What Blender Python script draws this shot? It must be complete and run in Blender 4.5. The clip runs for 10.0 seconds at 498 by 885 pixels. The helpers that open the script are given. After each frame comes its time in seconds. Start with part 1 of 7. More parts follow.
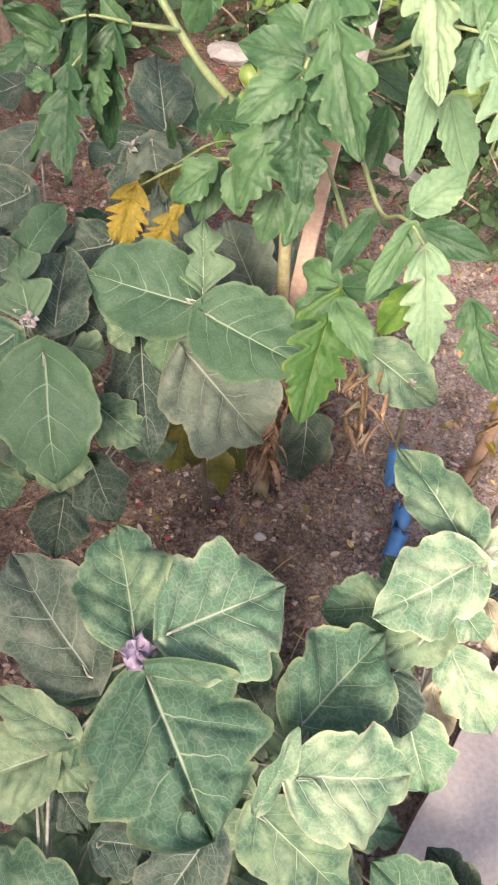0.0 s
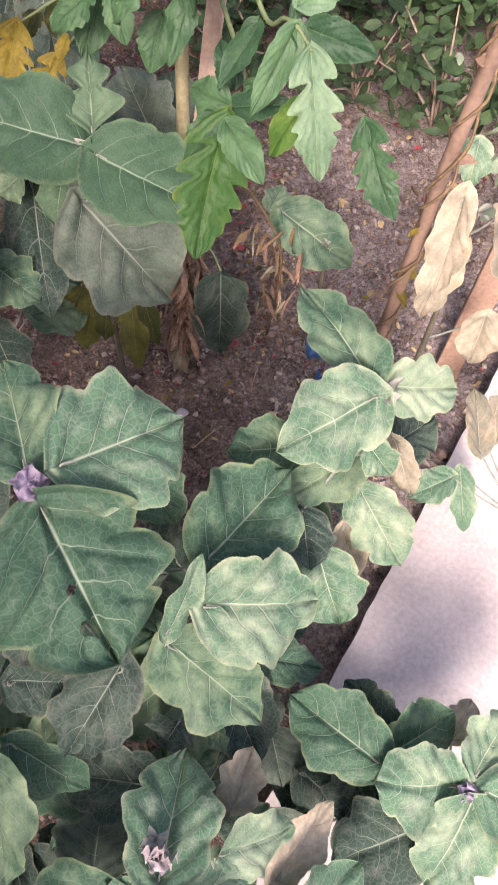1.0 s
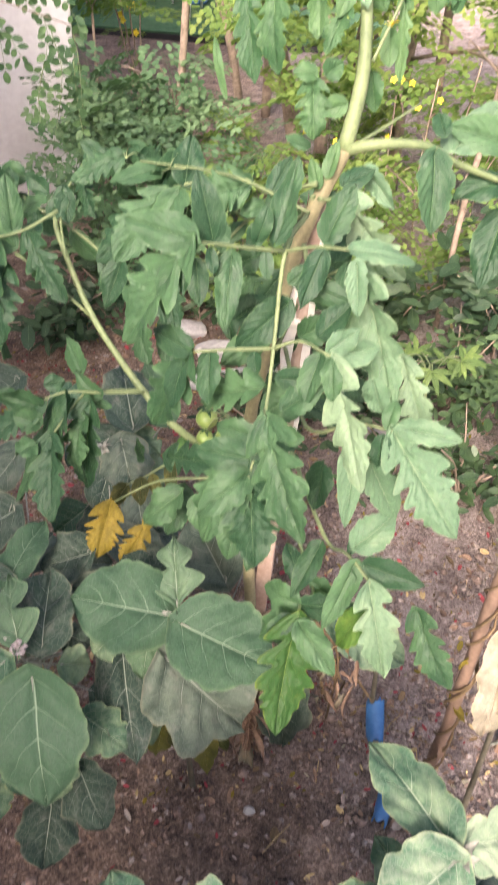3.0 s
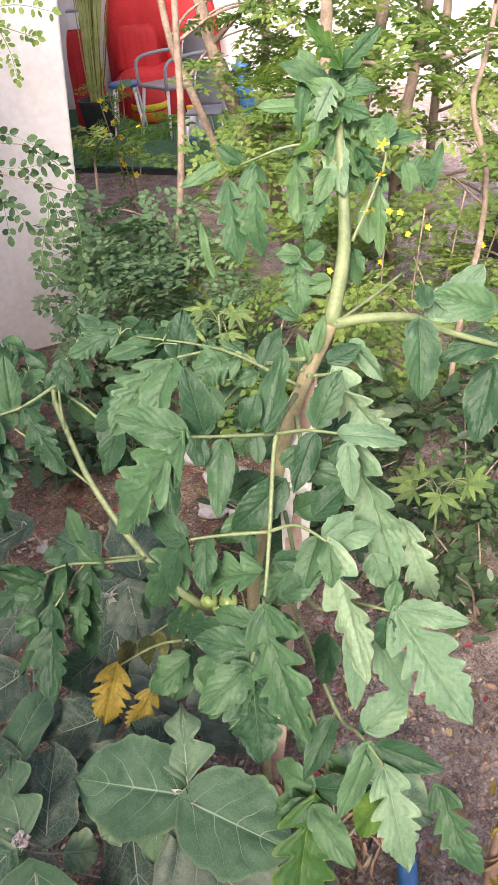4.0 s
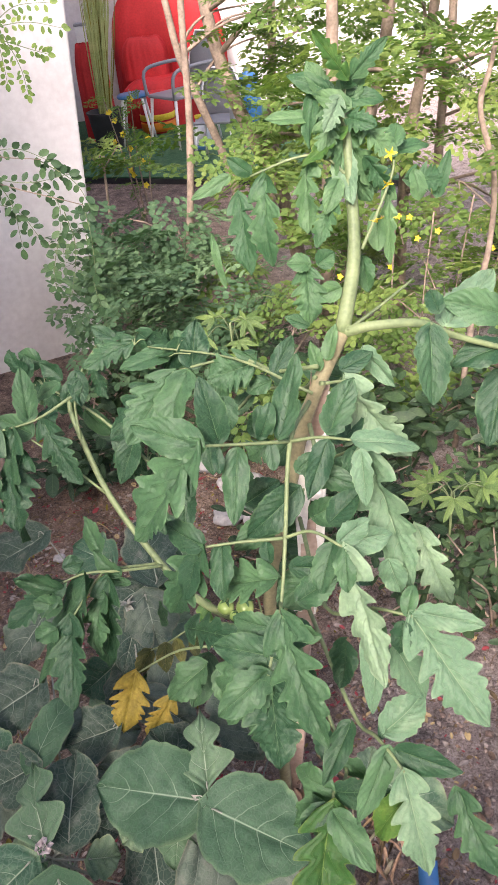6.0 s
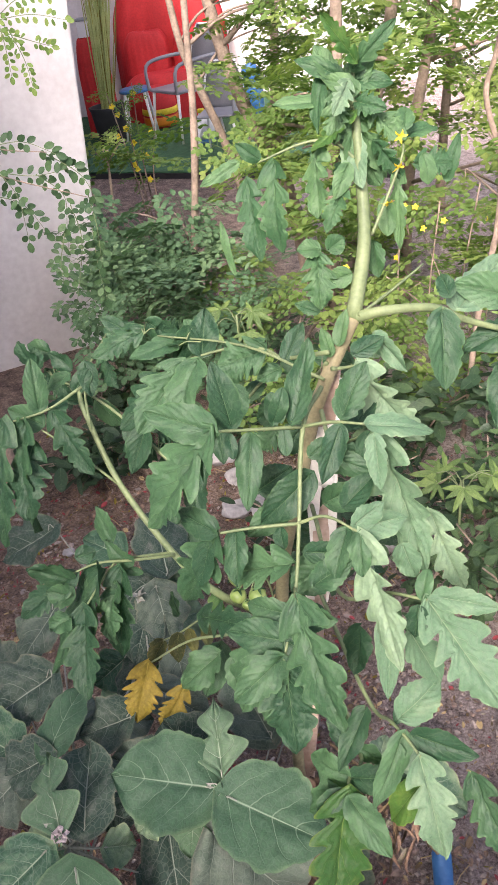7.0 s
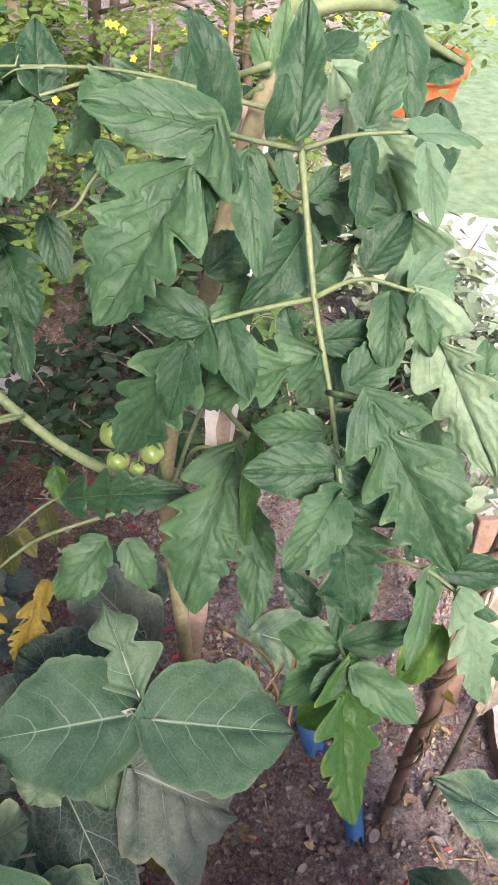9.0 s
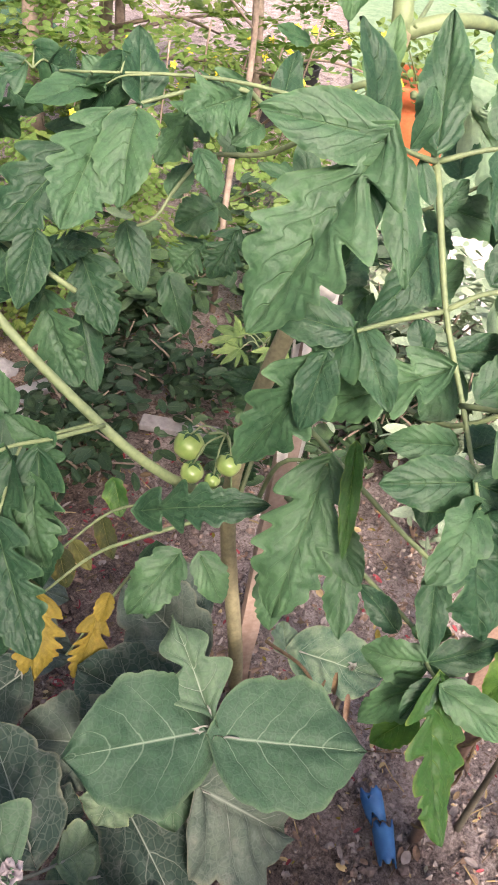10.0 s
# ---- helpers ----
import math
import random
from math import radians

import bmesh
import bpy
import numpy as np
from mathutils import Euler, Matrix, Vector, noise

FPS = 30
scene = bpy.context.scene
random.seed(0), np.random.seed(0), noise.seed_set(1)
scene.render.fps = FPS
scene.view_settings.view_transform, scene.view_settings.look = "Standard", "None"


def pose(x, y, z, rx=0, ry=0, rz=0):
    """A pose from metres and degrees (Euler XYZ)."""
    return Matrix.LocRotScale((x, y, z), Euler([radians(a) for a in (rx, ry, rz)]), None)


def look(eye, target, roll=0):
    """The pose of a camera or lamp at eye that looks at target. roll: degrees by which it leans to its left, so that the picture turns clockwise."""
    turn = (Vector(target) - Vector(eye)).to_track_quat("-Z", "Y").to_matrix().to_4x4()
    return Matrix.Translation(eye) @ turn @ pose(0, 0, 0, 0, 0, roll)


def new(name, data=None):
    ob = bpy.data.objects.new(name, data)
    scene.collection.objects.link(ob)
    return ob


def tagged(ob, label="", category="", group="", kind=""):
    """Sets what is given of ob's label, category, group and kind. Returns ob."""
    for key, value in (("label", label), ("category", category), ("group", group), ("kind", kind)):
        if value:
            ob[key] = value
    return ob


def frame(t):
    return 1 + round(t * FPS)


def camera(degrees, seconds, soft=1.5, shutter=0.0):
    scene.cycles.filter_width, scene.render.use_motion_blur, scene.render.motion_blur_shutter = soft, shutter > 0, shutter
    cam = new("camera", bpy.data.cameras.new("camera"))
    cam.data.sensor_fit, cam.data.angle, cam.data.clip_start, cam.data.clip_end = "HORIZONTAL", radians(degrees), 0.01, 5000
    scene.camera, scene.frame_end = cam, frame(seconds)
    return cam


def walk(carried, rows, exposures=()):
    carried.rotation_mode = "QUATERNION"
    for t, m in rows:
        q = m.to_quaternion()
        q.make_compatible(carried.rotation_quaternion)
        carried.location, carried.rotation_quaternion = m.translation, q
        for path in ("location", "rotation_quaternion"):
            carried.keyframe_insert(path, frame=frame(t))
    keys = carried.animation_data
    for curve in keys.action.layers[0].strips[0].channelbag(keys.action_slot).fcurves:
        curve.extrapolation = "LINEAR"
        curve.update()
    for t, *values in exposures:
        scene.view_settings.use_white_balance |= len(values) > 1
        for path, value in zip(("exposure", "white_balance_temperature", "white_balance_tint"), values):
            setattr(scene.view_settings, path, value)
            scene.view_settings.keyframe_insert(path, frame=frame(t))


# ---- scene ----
cam = camera(36.4, 10.0, soft=0.9, shutter=0.15)
PATH = [
    (0, (0.212, 0.214, 1.404), (0.135, 1.302, -0.273), 0.1),
    (0.5, (0.26, 0.181, 1.375), (0.299, 1.182, -0.356), 3.8),
    (1, (0.268, 0.147, 1.343), (0.339, 1.054, -0.437), 4.8),
    (1.5, (0.223, 0.113, 1.323), (0.253, 0.934, -0.5), 4.5),
    (1.8, (0.186, 0.104, 1.337), (0.182, 0.932, -0.483), 3.3),
    (2, (0.183, 0.115, 1.364), (0.146, 0.993, -0.432), 1.9),
    (2.5, (0.197, 0.17, 1.452), (0.15, 1.326, -0.179), -0.2),
    (3, (0.219, 0.26, 1.585), (0.207, 1.742, 0.242), -2.1),
    (3.2, (0.237, 0.291, 1.636), (0.226, 1.862, 0.398), -3.4),
    (4.3, (0.243, 0.322, 1.646), (0.203, 1.97, 0.514), -5.6),
    (4.5, (0.236, 0.323, 1.645), (0.192, 1.968, 0.509), -5.7),
    (5, (0.238, 0.323, 1.644), (0.19, 1.97, 0.511), -5.8),
    (5.5, (0.242, 0.317, 1.656), (0.182, 1.976, 0.54), -6.4),
    (7, (0.233, 0.309, 1.645), (0.15, 1.959, 0.518), -7.9),
    (7.5, (0.221, 0.304, 1.645), (0.123, 1.953, 0.517), -8.3),
    (8, (0.181, 0.329, 1.609), (0.263, 1.898, 0.371), -6.7),
    (8.5, (0.057, 0.459, 1.485), (0.602, 1.831, 0.136), -0.1),
    (9, (-0.007, 0.527, 1.407), (0.697, 1.819, 0.052), 4.2),
    (9.5, (-0.056, 0.551, 1.401), (0.707, 1.833, 0.069), 6.0),
    (10, (-0.099, 0.575, 1.392), (0.671, 1.868, 0.074), 6.6),
]
walk(cam, [(t, look(eye, target, roll)) for t, eye, target, roll in PATH], [(0, 2.06, 7400, 21), (0.5, 1.66, 6800, 27), (1.4, 1.65, 6800, 27), (2, 1.86, 6800, 26), (2.5, 1.94, 7000, 24), (3, 1.82, 7000, 21), (4.5, 1.51, 6700, 20), (9, 1.51, 6500, 23), (10, 1.66, 6800, 22)])

# ---- light: hazy sky; an unseen added wall behind shades the near bed with a soft edge ----
world = bpy.data.worlds.new("sky")
scene.world = world
world.use_nodes = True
wn = world.node_tree.nodes
sky = wn.new("ShaderNodeTexSky")
sky.sky_type = "NISHITA"
sky.sun_disc = False
sky.sun_elevation, sky.sun_rotation = radians(39.5), radians(196)
sky.air_density, sky.dust_density = 1.0, 6.0
wn["Background"].inputs["Strength"].default_value = 0.122
world.node_tree.links.new(sky.outputs["Color"], wn["Background"].inputs["Color"])
sun = new("sun", bpy.data.lights.new("sun", "SUN"))
sun.data.energy, sun.data.angle, sun.data.color = 2.75, radians(15), (1.0, 0.95, 0.87)
sun.matrix_basis = look((-2, -7, 6), (0, 0, 0))

# ---- materials ----
class Nodes:
    """A material's node tree with short ways to add nodes."""

    def __init__(self, name):
        self.mat = bpy.data.materials.new(name)
        self.mat.use_nodes = True
        self.tree = self.mat.node_tree
        self.bsdf = self.tree.nodes["Principled BSDF"]
        self.out = self.tree.nodes["Material Output"]

    def add(self, kind, **inputs):
        node = self.tree.nodes.new(kind)
        for key, value in inputs.items():
            self.put(node, key, value)
        return node

    def put(self, node, key, value):
        slot = node.inputs[int(key[1:]) if key[0] == "i" and key[1:].isdigit() else key.replace("_", " ")]
        if isinstance(value, bpy.types.NodeSocket):
            self.tree.links.new(value, slot)
        elif isinstance(value, bpy.types.Node):
            self.tree.links.new(value.outputs[0], slot)
        else:
            slot.default_value = value

    def math(self, op, a, b=0.0, c=0.0):
        node = self.add("ShaderNodeMath", i0=a, i1=b, i2=c)
        node.operation = op
        return node.outputs[0]

    def ramp(self, value, stops):
        node = self.add("ShaderNodeValToRGB", Fac=value)
        ramp = node.color_ramp
        while len(ramp.elements) < len(stops):
            ramp.elements.new(0.5)
        for element, (place, colour) in zip(ramp.elements, stops):
            element.position = place
            element.color = (*colour, 1) if len(colour) == 3 else colour
        return node.outputs[0]

    def mix(self, fac, a, b, blend="MIX"):
        node = self.tree.nodes.new("ShaderNodeMix")
        node.data_type, node.blend_type = "RGBA", blend
        for slot, value in zip((node.inputs[0], node.inputs[6], node.inputs[7]), (fac, a, b)):
            if isinstance(value, (bpy.types.NodeSocket,)):
                self.tree.links.new(value, slot)
            else:
                slot.default_value = (*value, 1) if isinstance(value, tuple) and len(value) == 3 else value
        return node.outputs[2]

    def noise(self, scale, detail=4.0, rough=0.55, coord="Object"):
        co = self.add("ShaderNodeTexCoord")
        node = self.add("ShaderNodeTexNoise", Vector=co.outputs[coord], Scale=scale, Detail=detail, Roughness=rough)
        return node.outputs[0]

    def bump(self, height, strength, distance):
        node = self.add("ShaderNodeBump", Height=height, Strength=strength, Distance=distance)
        self.put(self.bsdf, "Normal", node)
        return node


def surface(name, dark, light, scale=8.0, rough=0.8, bump=0.3, fine=90.0, depth=0.004, metal=0.0):
    """A weathered surface: two scales of noise between two colours, with fine relief."""
    n = Nodes(name)
    big, small = n.noise(scale), n.noise(fine, 6)
    both = n.math("MULTIPLY_ADD", small, 0.45, n.math("MULTIPLY", big, 0.55))
    n.put(n.bsdf, "Base Color", n.ramp(both, [(0.36, dark), (0.64, light)]))
    n.put(n.bsdf, "Roughness", n.math("MULTIPLY_ADD", small, 0.25, rough - 0.12))
    n.bsdf.inputs["Metallic"].default_value = metal
    n.bump(both, bump, depth)
    return n.mat


def leaf_surface(name, dark, light, vein, rim, veins=6.0, slant=0.55, rough=0.6, thin=0.25, blotch=0.35, blotch_colour=(0.3, 0.3, 0.24), net_strength=0.10, mottle=0.75, groove=0.22, gloss=0.25, quilt=0.10):
    """A leaf: tapering midrib and curved side veins laid along its length, paler fields between them, blotches, a browner rim, light shining through."""
    n = Nodes(name)
    uv = n.add("ShaderNodeTexCoord").outputs["UV"]
    cut = n.add("ShaderNodeSeparateXYZ", Vector=uv)
    along = cut.outputs[1]
    side = n.math("ABSOLUTE", n.math("MULTIPLY_ADD", cut.outputs[0], 2.0, -1.0))
    wobble = n.math("MULTIPLY_ADD", n.noise(26, 3), 0.10, -0.05)
    bend = n.math("POWER", side, 1.35)
    lane = n.math("MULTIPLY", n.math("ADD", n.math("MULTIPLY_ADD", bend, -slant * 0.5, along), wobble), veins)
    off = n.math("PINGPONG", lane, 0.5)
    reach = n.math("MAXIMUM", n.math("SUBTRACT", 1.0, n.math("MULTIPLY", side, 1.1)), 0.0)
    rib = n.math("MAXIMUM", n.math("SUBTRACT", 1.0, n.math("DIVIDE", off, n.math("MULTIPLY_ADD", reach, 0.035, 0.012))), 0.0)
    rib = n.math("MULTIPLY", rib, n.math("POWER", reach, 0.6))
    width = n.math("MULTIPLY_ADD", along, -0.032, 0.040)
    mid = n.math("MAXIMUM", n.math("SUBTRACT", 1.0, n.math("DIVIDE", side, width)), 0.0)
    net = n.add("ShaderNodeTexVoronoi", Vector=n.add("ShaderNodeTexCoord").outputs["Object"], Scale=110.0)
    net.feature = "DISTANCE_TO_EDGE"
    mesh = n.math("SUBTRACT", 1.0, n.math("MINIMUM", n.math("DIVIDE", net.outputs[0], 0.10), 1.0))
    lines = n.math("MAXIMUM", n.math("MAXIMUM", n.math("MULTIPLY", mid, 0.9), n.math("MULTIPLY", rib, 0.6)), n.math("MULTIPLY", mesh, net_strength))
    info = n.add("ShaderNodeObjectInfo")
    patches = n.noise(22, 4, 0.62)
    field = n.math("MULTIPLY", off, quilt)
    tone = n.math("ADD", n.math("MULTIPLY_ADD", n.noise(48, 4, 0.6), 0.30, n.math("MULTIPLY", patches, mottle)), n.math("MULTIPLY_ADD", info.outputs["Random"], 0.44, 0.05 - 0.5 * mottle))
    colour = n.ramp(n.math("ADD", tone, field), [(0.36, dark), (0.72, light)])
    stain = n.math("MULTIPLY", n.math("MAXIMUM", n.math("MULTIPLY_ADD", n.noise(38, 6, 0.65), 5.0, -2.75), 0.0), blotch)
    colour = n.mix(n.math("MINIMUM", stain, 0.7), colour, blotch_colour)
    border = n.math("MULTIPLY", n.math("MAXIMUM", n.math("MULTIPLY_ADD", n.math("ADD", side, n.math("MULTIPLY_ADD", patches, 0.3, -0.15)), 7.0, -6.3), 0.0), 0.65)
    colour = n.mix(n.math("MINIMUM", border, 0.6), colour, rim)
    cells = n.math("MULTIPLY_ADD", n.math("MINIMUM", net.outputs[0], 0.4), 0.9, n.math("MULTIPLY", n.noise(240, 3, 0.7), 1.0))
    colour = n.mix(0.75, colour, n.ramp(cells, [(0.40, (0.82, 0.83, 0.84)), (0.95, (1.30, 1.27, 1.22))]), "MULTIPLY")
    colour = n.mix(lines, colour, vein)
    n.put(n.bsdf, "Base Color", colour)
    n.put(n.bsdf, "Roughness", n.math("MULTIPLY_ADD", patches, 0.2, rough - 0.1))
    n.bsdf.inputs["Specular IOR Level"].default_value = gloss
    height = n.math("SUBTRACT", n.math("MULTIPLY_ADD", n.noise(60, 3, 0.5), 0.5, n.math("MULTIPLY", n.noise(190, 3, 0.6), 0.22)), n.math("MULTIPLY", n.math("MAXIMUM", mid, rib), groove))
    n.bump(height, 0.7, 0.005)
    glow = n.add("ShaderNodeBsdfTranslucent", Color=n.mix(1.0, colour, (0.75, 1.0, 0.4), "MULTIPLY"))
    both = n.add("ShaderNodeMixShader", i0=thin, i1=n.bsdf.outputs[0], i2=glow)
    n.tree.links.new(both.outputs[0], n.out.inputs["Surface"])
    return n.mat


EGG = {
    "fresh": leaf_surface("egg leaf fresh", (0.040, 0.092, 0.052), (0.072, 0.136, 0.076), (0.25, 0.33, 0.24), (0.15, 0.22, 0.12), 4.4, 0.7, 0.62, 0.12, 0.08, (0.25, 0.28, 0.22), 0.10, 0.6, 0.18, 0.25, 0.04),
    "young": leaf_surface("egg leaf young", (0.062, 0.120, 0.070), (0.120, 0.195, 0.112), (0.33, 0.39, 0.31), (0.17, 0.24, 0.14), 4.4, 0.7, 0.62, 0.14, 0.08, (0.25, 0.28, 0.22), 0.10, 0.6, 0.18, 0.25, 0.04),
    "mid": leaf_surface("egg leaf", (0.036, 0.092, 0.056), (0.165, 0.240, 0.146), (0.33, 0.40, 0.30), (0.24, 0.28, 0.15), 4.4, 0.7, 0.65, 0.12, 0.25, (0.25, 0.28, 0.22), 0.15, 1.15, 0.2, 0.25, 0.10),
    "pale": leaf_surface("egg leaf pale", (0.070, 0.150, 0.092), (0.255, 0.330, 0.222), (0.44, 0.49, 0.39), (0.38, 0.40, 0.25), 4.4, 0.7, 0.68, 0.12, 0.35, (0.40, 0.42, 0.35), 0.20, 1.2, 0.2, 0.25, 0.12),
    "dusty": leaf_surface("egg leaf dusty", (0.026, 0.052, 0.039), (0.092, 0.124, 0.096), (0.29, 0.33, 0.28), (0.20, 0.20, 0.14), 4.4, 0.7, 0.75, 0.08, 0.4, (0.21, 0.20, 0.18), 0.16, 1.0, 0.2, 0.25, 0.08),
    "bleached": leaf_surface("egg leaf bleached", (0.15, 0.145, 0.105), (0.40, 0.35, 0.27), (0.50, 0.46, 0.38), (0.46, 0.38, 0.24), 4.4, 0.7, 0.8, 0.1, 0.8, (0.34, 0.23, 0.13), 0.14, 0.9, 0.2, 0.25, 0.05),
}
TOMATO = {
    "olive": leaf_surface("tomato leaf olive", (0.040, 0.052, 0.018), (0.150, 0.150, 0.045), (0.24, 0.23, 0.09), (0.24, 0.17, 0.06), 6.0, 0.9, 0.6, 0.3, 0.7, (0.22, 0.17, 0.04), quilt=0.05),
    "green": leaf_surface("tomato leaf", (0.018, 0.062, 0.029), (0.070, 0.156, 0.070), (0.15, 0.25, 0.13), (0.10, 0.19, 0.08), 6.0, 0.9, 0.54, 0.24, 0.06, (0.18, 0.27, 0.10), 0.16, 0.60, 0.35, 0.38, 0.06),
    # pale: powdery leaflets, with the brighter light on the right painted in
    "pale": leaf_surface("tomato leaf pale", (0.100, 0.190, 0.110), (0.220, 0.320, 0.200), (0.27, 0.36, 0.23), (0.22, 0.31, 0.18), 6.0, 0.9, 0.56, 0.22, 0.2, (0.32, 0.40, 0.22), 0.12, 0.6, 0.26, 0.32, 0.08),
    "top": leaf_surface("tomato leaf young", (0.036, 0.104, 0.044), (0.118, 0.225, 0.096), (0.18, 0.30, 0.15), (0.12, 0.22, 0.09), 6.0, 0.9, 0.54, 0.30, 0.06, (0.20, 0.30, 0.11), 0.14, 0.6, 0.35, 0.36, 0.06),
    "yel": leaf_surface("tomato leaf light", (0.040, 0.120, 0.030), (0.125, 0.235, 0.050), (0.20, 0.29, 0.09), (0.24, 0.28, 0.06), 6.0, 0.9, 0.5, 0.4, 0.3, (0.30, 0.33, 0.08), 0.10, 0.75, 0.3, 0.32, 0.05),
    "dead": leaf_surface("tomato leaf yellowed", (0.150, 0.120, 0.022), (0.320, 0.245, 0.045), (0.33, 0.26, 0.06), (0.30, 0.18, 0.05), 6.0, 0.9, 0.6, 0.3, 0.5, (0.30, 0.16, 0.03), quilt=0.05),
}
DOWNY = surface("downy bud", (0.17, 0.185, 0.15), (0.33, 0.33, 0.29), 60, 0.9, 0.2, 200, 0.001)
EGG_WOOD = surface("old stem", (0.070, 0.065, 0.045), (0.16, 0.145, 0.105), 30, 0.8, 0.3, 200, 0.001)
STEM = surface("green stem", (0.095, 0.135, 0.06), (0.20, 0.25, 0.115), 30, 0.6, 0.2, 200, 0.001)
STEM_OLD = surface("woody tomato stem", (0.15, 0.135, 0.075), (0.30, 0.27, 0.15), 30, 0.7, 0.3, 200, 0.001)
EGG_STEM = surface("downy stem", (0.15, 0.165, 0.13), (0.30, 0.31, 0.27), 30, 0.8, 0.2, 200, 0.001)
DRY = surface("dry leaf brown", (0.105, 0.062, 0.042), (0.34, 0.225, 0.155), 25, 0.8, 0.4, 150, 0.002)

def soil_surface():
    """Garden soil: dark where it was watered, paler and greyer where dry toward the walkway."""
    n = Nodes("soil")
    x = n.add("ShaderNodeSeparateXYZ", Vector=n.add("ShaderNodeTexCoord").outputs["Object"]).outputs[0]
    dry = n.math("ADD", n.math("MULTIPLY_ADD", x, 2.6, -0.55), n.math("MULTIPLY_ADD", n.noise(2.2, 4), 1.6, -0.8))
    dry = n.math("MINIMUM", n.math("MAXIMUM", dry, 0.0), 1.0)
    grain = n.math("MULTIPLY_ADD", n.noise(170, 6, 0.8), 0.60, n.math("MULTIPLY", n.noise(13, 6, 0.7), 0.40))
    lumps = n.add("ShaderNodeTexVoronoi", Vector=n.add("ShaderNodeTexCoord").outputs["Object"], Scale=75.0)
    grain = n.math("ADD", grain, n.math("MULTIPLY_ADD", lumps.outputs[0], -0.09, 0.035))
    damp = n.ramp(grain, [(0.38, (0.040, 0.028, 0.023)), (0.50, (0.22, 0.155, 0.122)), (0.62, (0.52, 0.39, 0.31))])
    pale = n.ramp(grain, [(0.38, (0.075, 0.058, 0.052)), (0.49, (0.33, 0.265, 0.245)), (0.61, (0.64, 0.55, 0.52))])
    n.put(n.bsdf, "Base Color", n.mix(dry, damp, pale))
    n.bsdf.inputs["Roughness"].default_value = 0.95
    n.bump(grain, 1.0, 0.02)
    return n.mat


SOIL = soil_surface()
CONCRETE = surface("worn concrete", (0.40, 0.36, 0.345), (0.60, 0.555, 0.53), 7, 0.85, 0.6, 110, 0.004)
KERB = surface("dirty concrete edge", (0.13, 0.085, 0.065), (0.26, 0.19, 0.15), 12, 0.9, 0.5, 80, 0.004)
PLASTER = surface("white plaster", (0.56, 0.54, 0.545), (0.72, 0.705, 0.71), 2.2, 0.85, 0.25, 35, 0.004)
TURF = surface("artificial turf", (0.020, 0.085, 0.035), (0.060, 0.170, 0.075), 20, 0.95, 1.0, 300, 0.012)
BLACK = surface("black edging", (0.012, 0.012, 0.014), (0.03, 0.03, 0.032), 10, 0.7, 0.2)
BARK = surface("pale bark", (0.15, 0.115, 0.085), (0.36, 0.275, 0.215), 18, 0.85, 0.6, 90, 0.004)
STAKE = surface("split stake wood", (0.29, 0.20, 0.155), (0.50, 0.38, 0.31), 14, 0.75, 0.4, 120, 0.002)
CANE = surface("brown cane", (0.12, 0.078, 0.056), (0.26, 0.175, 0.13), 14, 0.7, 0.4, 120, 0.002)
RAG = surface("white tie strip", (0.62, 0.58, 0.52), (0.80, 0.77, 0.72), 30, 0.8, 0.3, 200, 0.001)
VINE = surface("dead vine", (0.075, 0.05, 0.025), (0.20, 0.135, 0.07), 40, 0.8, 0.3, 200, 0.001)
MORINGA = leaf_surface("moringa leaflet", (0.125, 0.215, 0.055), (0.30, 0.385, 0.11), (0.26, 0.34, 0.12), (0.26, 0.32, 0.10), 6, 0.6, 0.5, 0.45, 0.1)
# moringa leaflets darkened in colour for the backlit fronds before the wall
MORINGA_SHADED = leaf_surface("moringa leaflet shaded", (0.036, 0.082, 0.036), (0.082, 0.155, 0.062), (0.09, 0.16, 0.07), (0.09, 0.16, 0.06), 6, 0.6, 0.5, 0.25, 0.1)
MORINGA_BLUE = leaf_surface("glaucous moringa leaflet", (0.085, 0.170, 0.085), (0.19, 0.30, 0.15), (0.18, 0.27, 0.14), (0.13, 0.21, 0.10), 6, 0.6, 0.5, 0.25, 0.1)
SHRUB = leaf_surface("shrub leaf", (0.024, 0.054, 0.027), (0.085, 0.150, 0.060), (0.12, 0.18, 0.09), (0.09, 0.14, 0.05), 6, 0.6, 0.45, 0.15, 0.2)
SHRUB_LIGHT = leaf_surface("shrub leaf light", (0.085, 0.150, 0.045), (0.19, 0.28, 0.08), (0.28, 0.36, 0.15), (0.24, 0.32, 0.09), 6, 0.6, 0.5, 0.3, 0.1)
SILVER = leaf_surface("silvery leaf", (0.20, 0.27, 0.18), (0.36, 0.42, 0.29), (0.40, 0.45, 0.33), (0.34, 0.38, 0.24), 6, 0.6, 0.6, 0.15, 0.1)
GRASS = surface("tall grass blade", (0.24, 0.30, 0.09), (0.42, 0.46, 0.18), 8, 0.6, 0.1)
RED = surface("red cloth", (0.42, 0.014, 0.016), (0.64, 0.034, 0.038), 3, 0.7, 0.2, 60, 0.002)
GREY_PLASTIC = surface("grey plastic", (0.20, 0.21, 0.24), (0.27, 0.28, 0.31), 3, 0.5, 0.05)
WHITE_PLASTIC = surface("white plastic", (0.66, 0.67, 0.70), (0.78, 0.78, 0.80), 4, 0.45, 0.05)
YELLOW = surface("yellow petals", (0.62, 0.48, 0.02), (0.80, 0.66, 0.05), 30, 0.6, 0.1)
ORANGE = surface("orange plastic", (0.62, 0.16, 0.01), (0.75, 0.26, 0.02), 6, 0.5, 0.05)
BLUE = surface("blue plastic", (0.020, 0.110, 0.30), (0.055, 0.20, 0.44), 12, 0.4, 0.15, 60, 0.001)
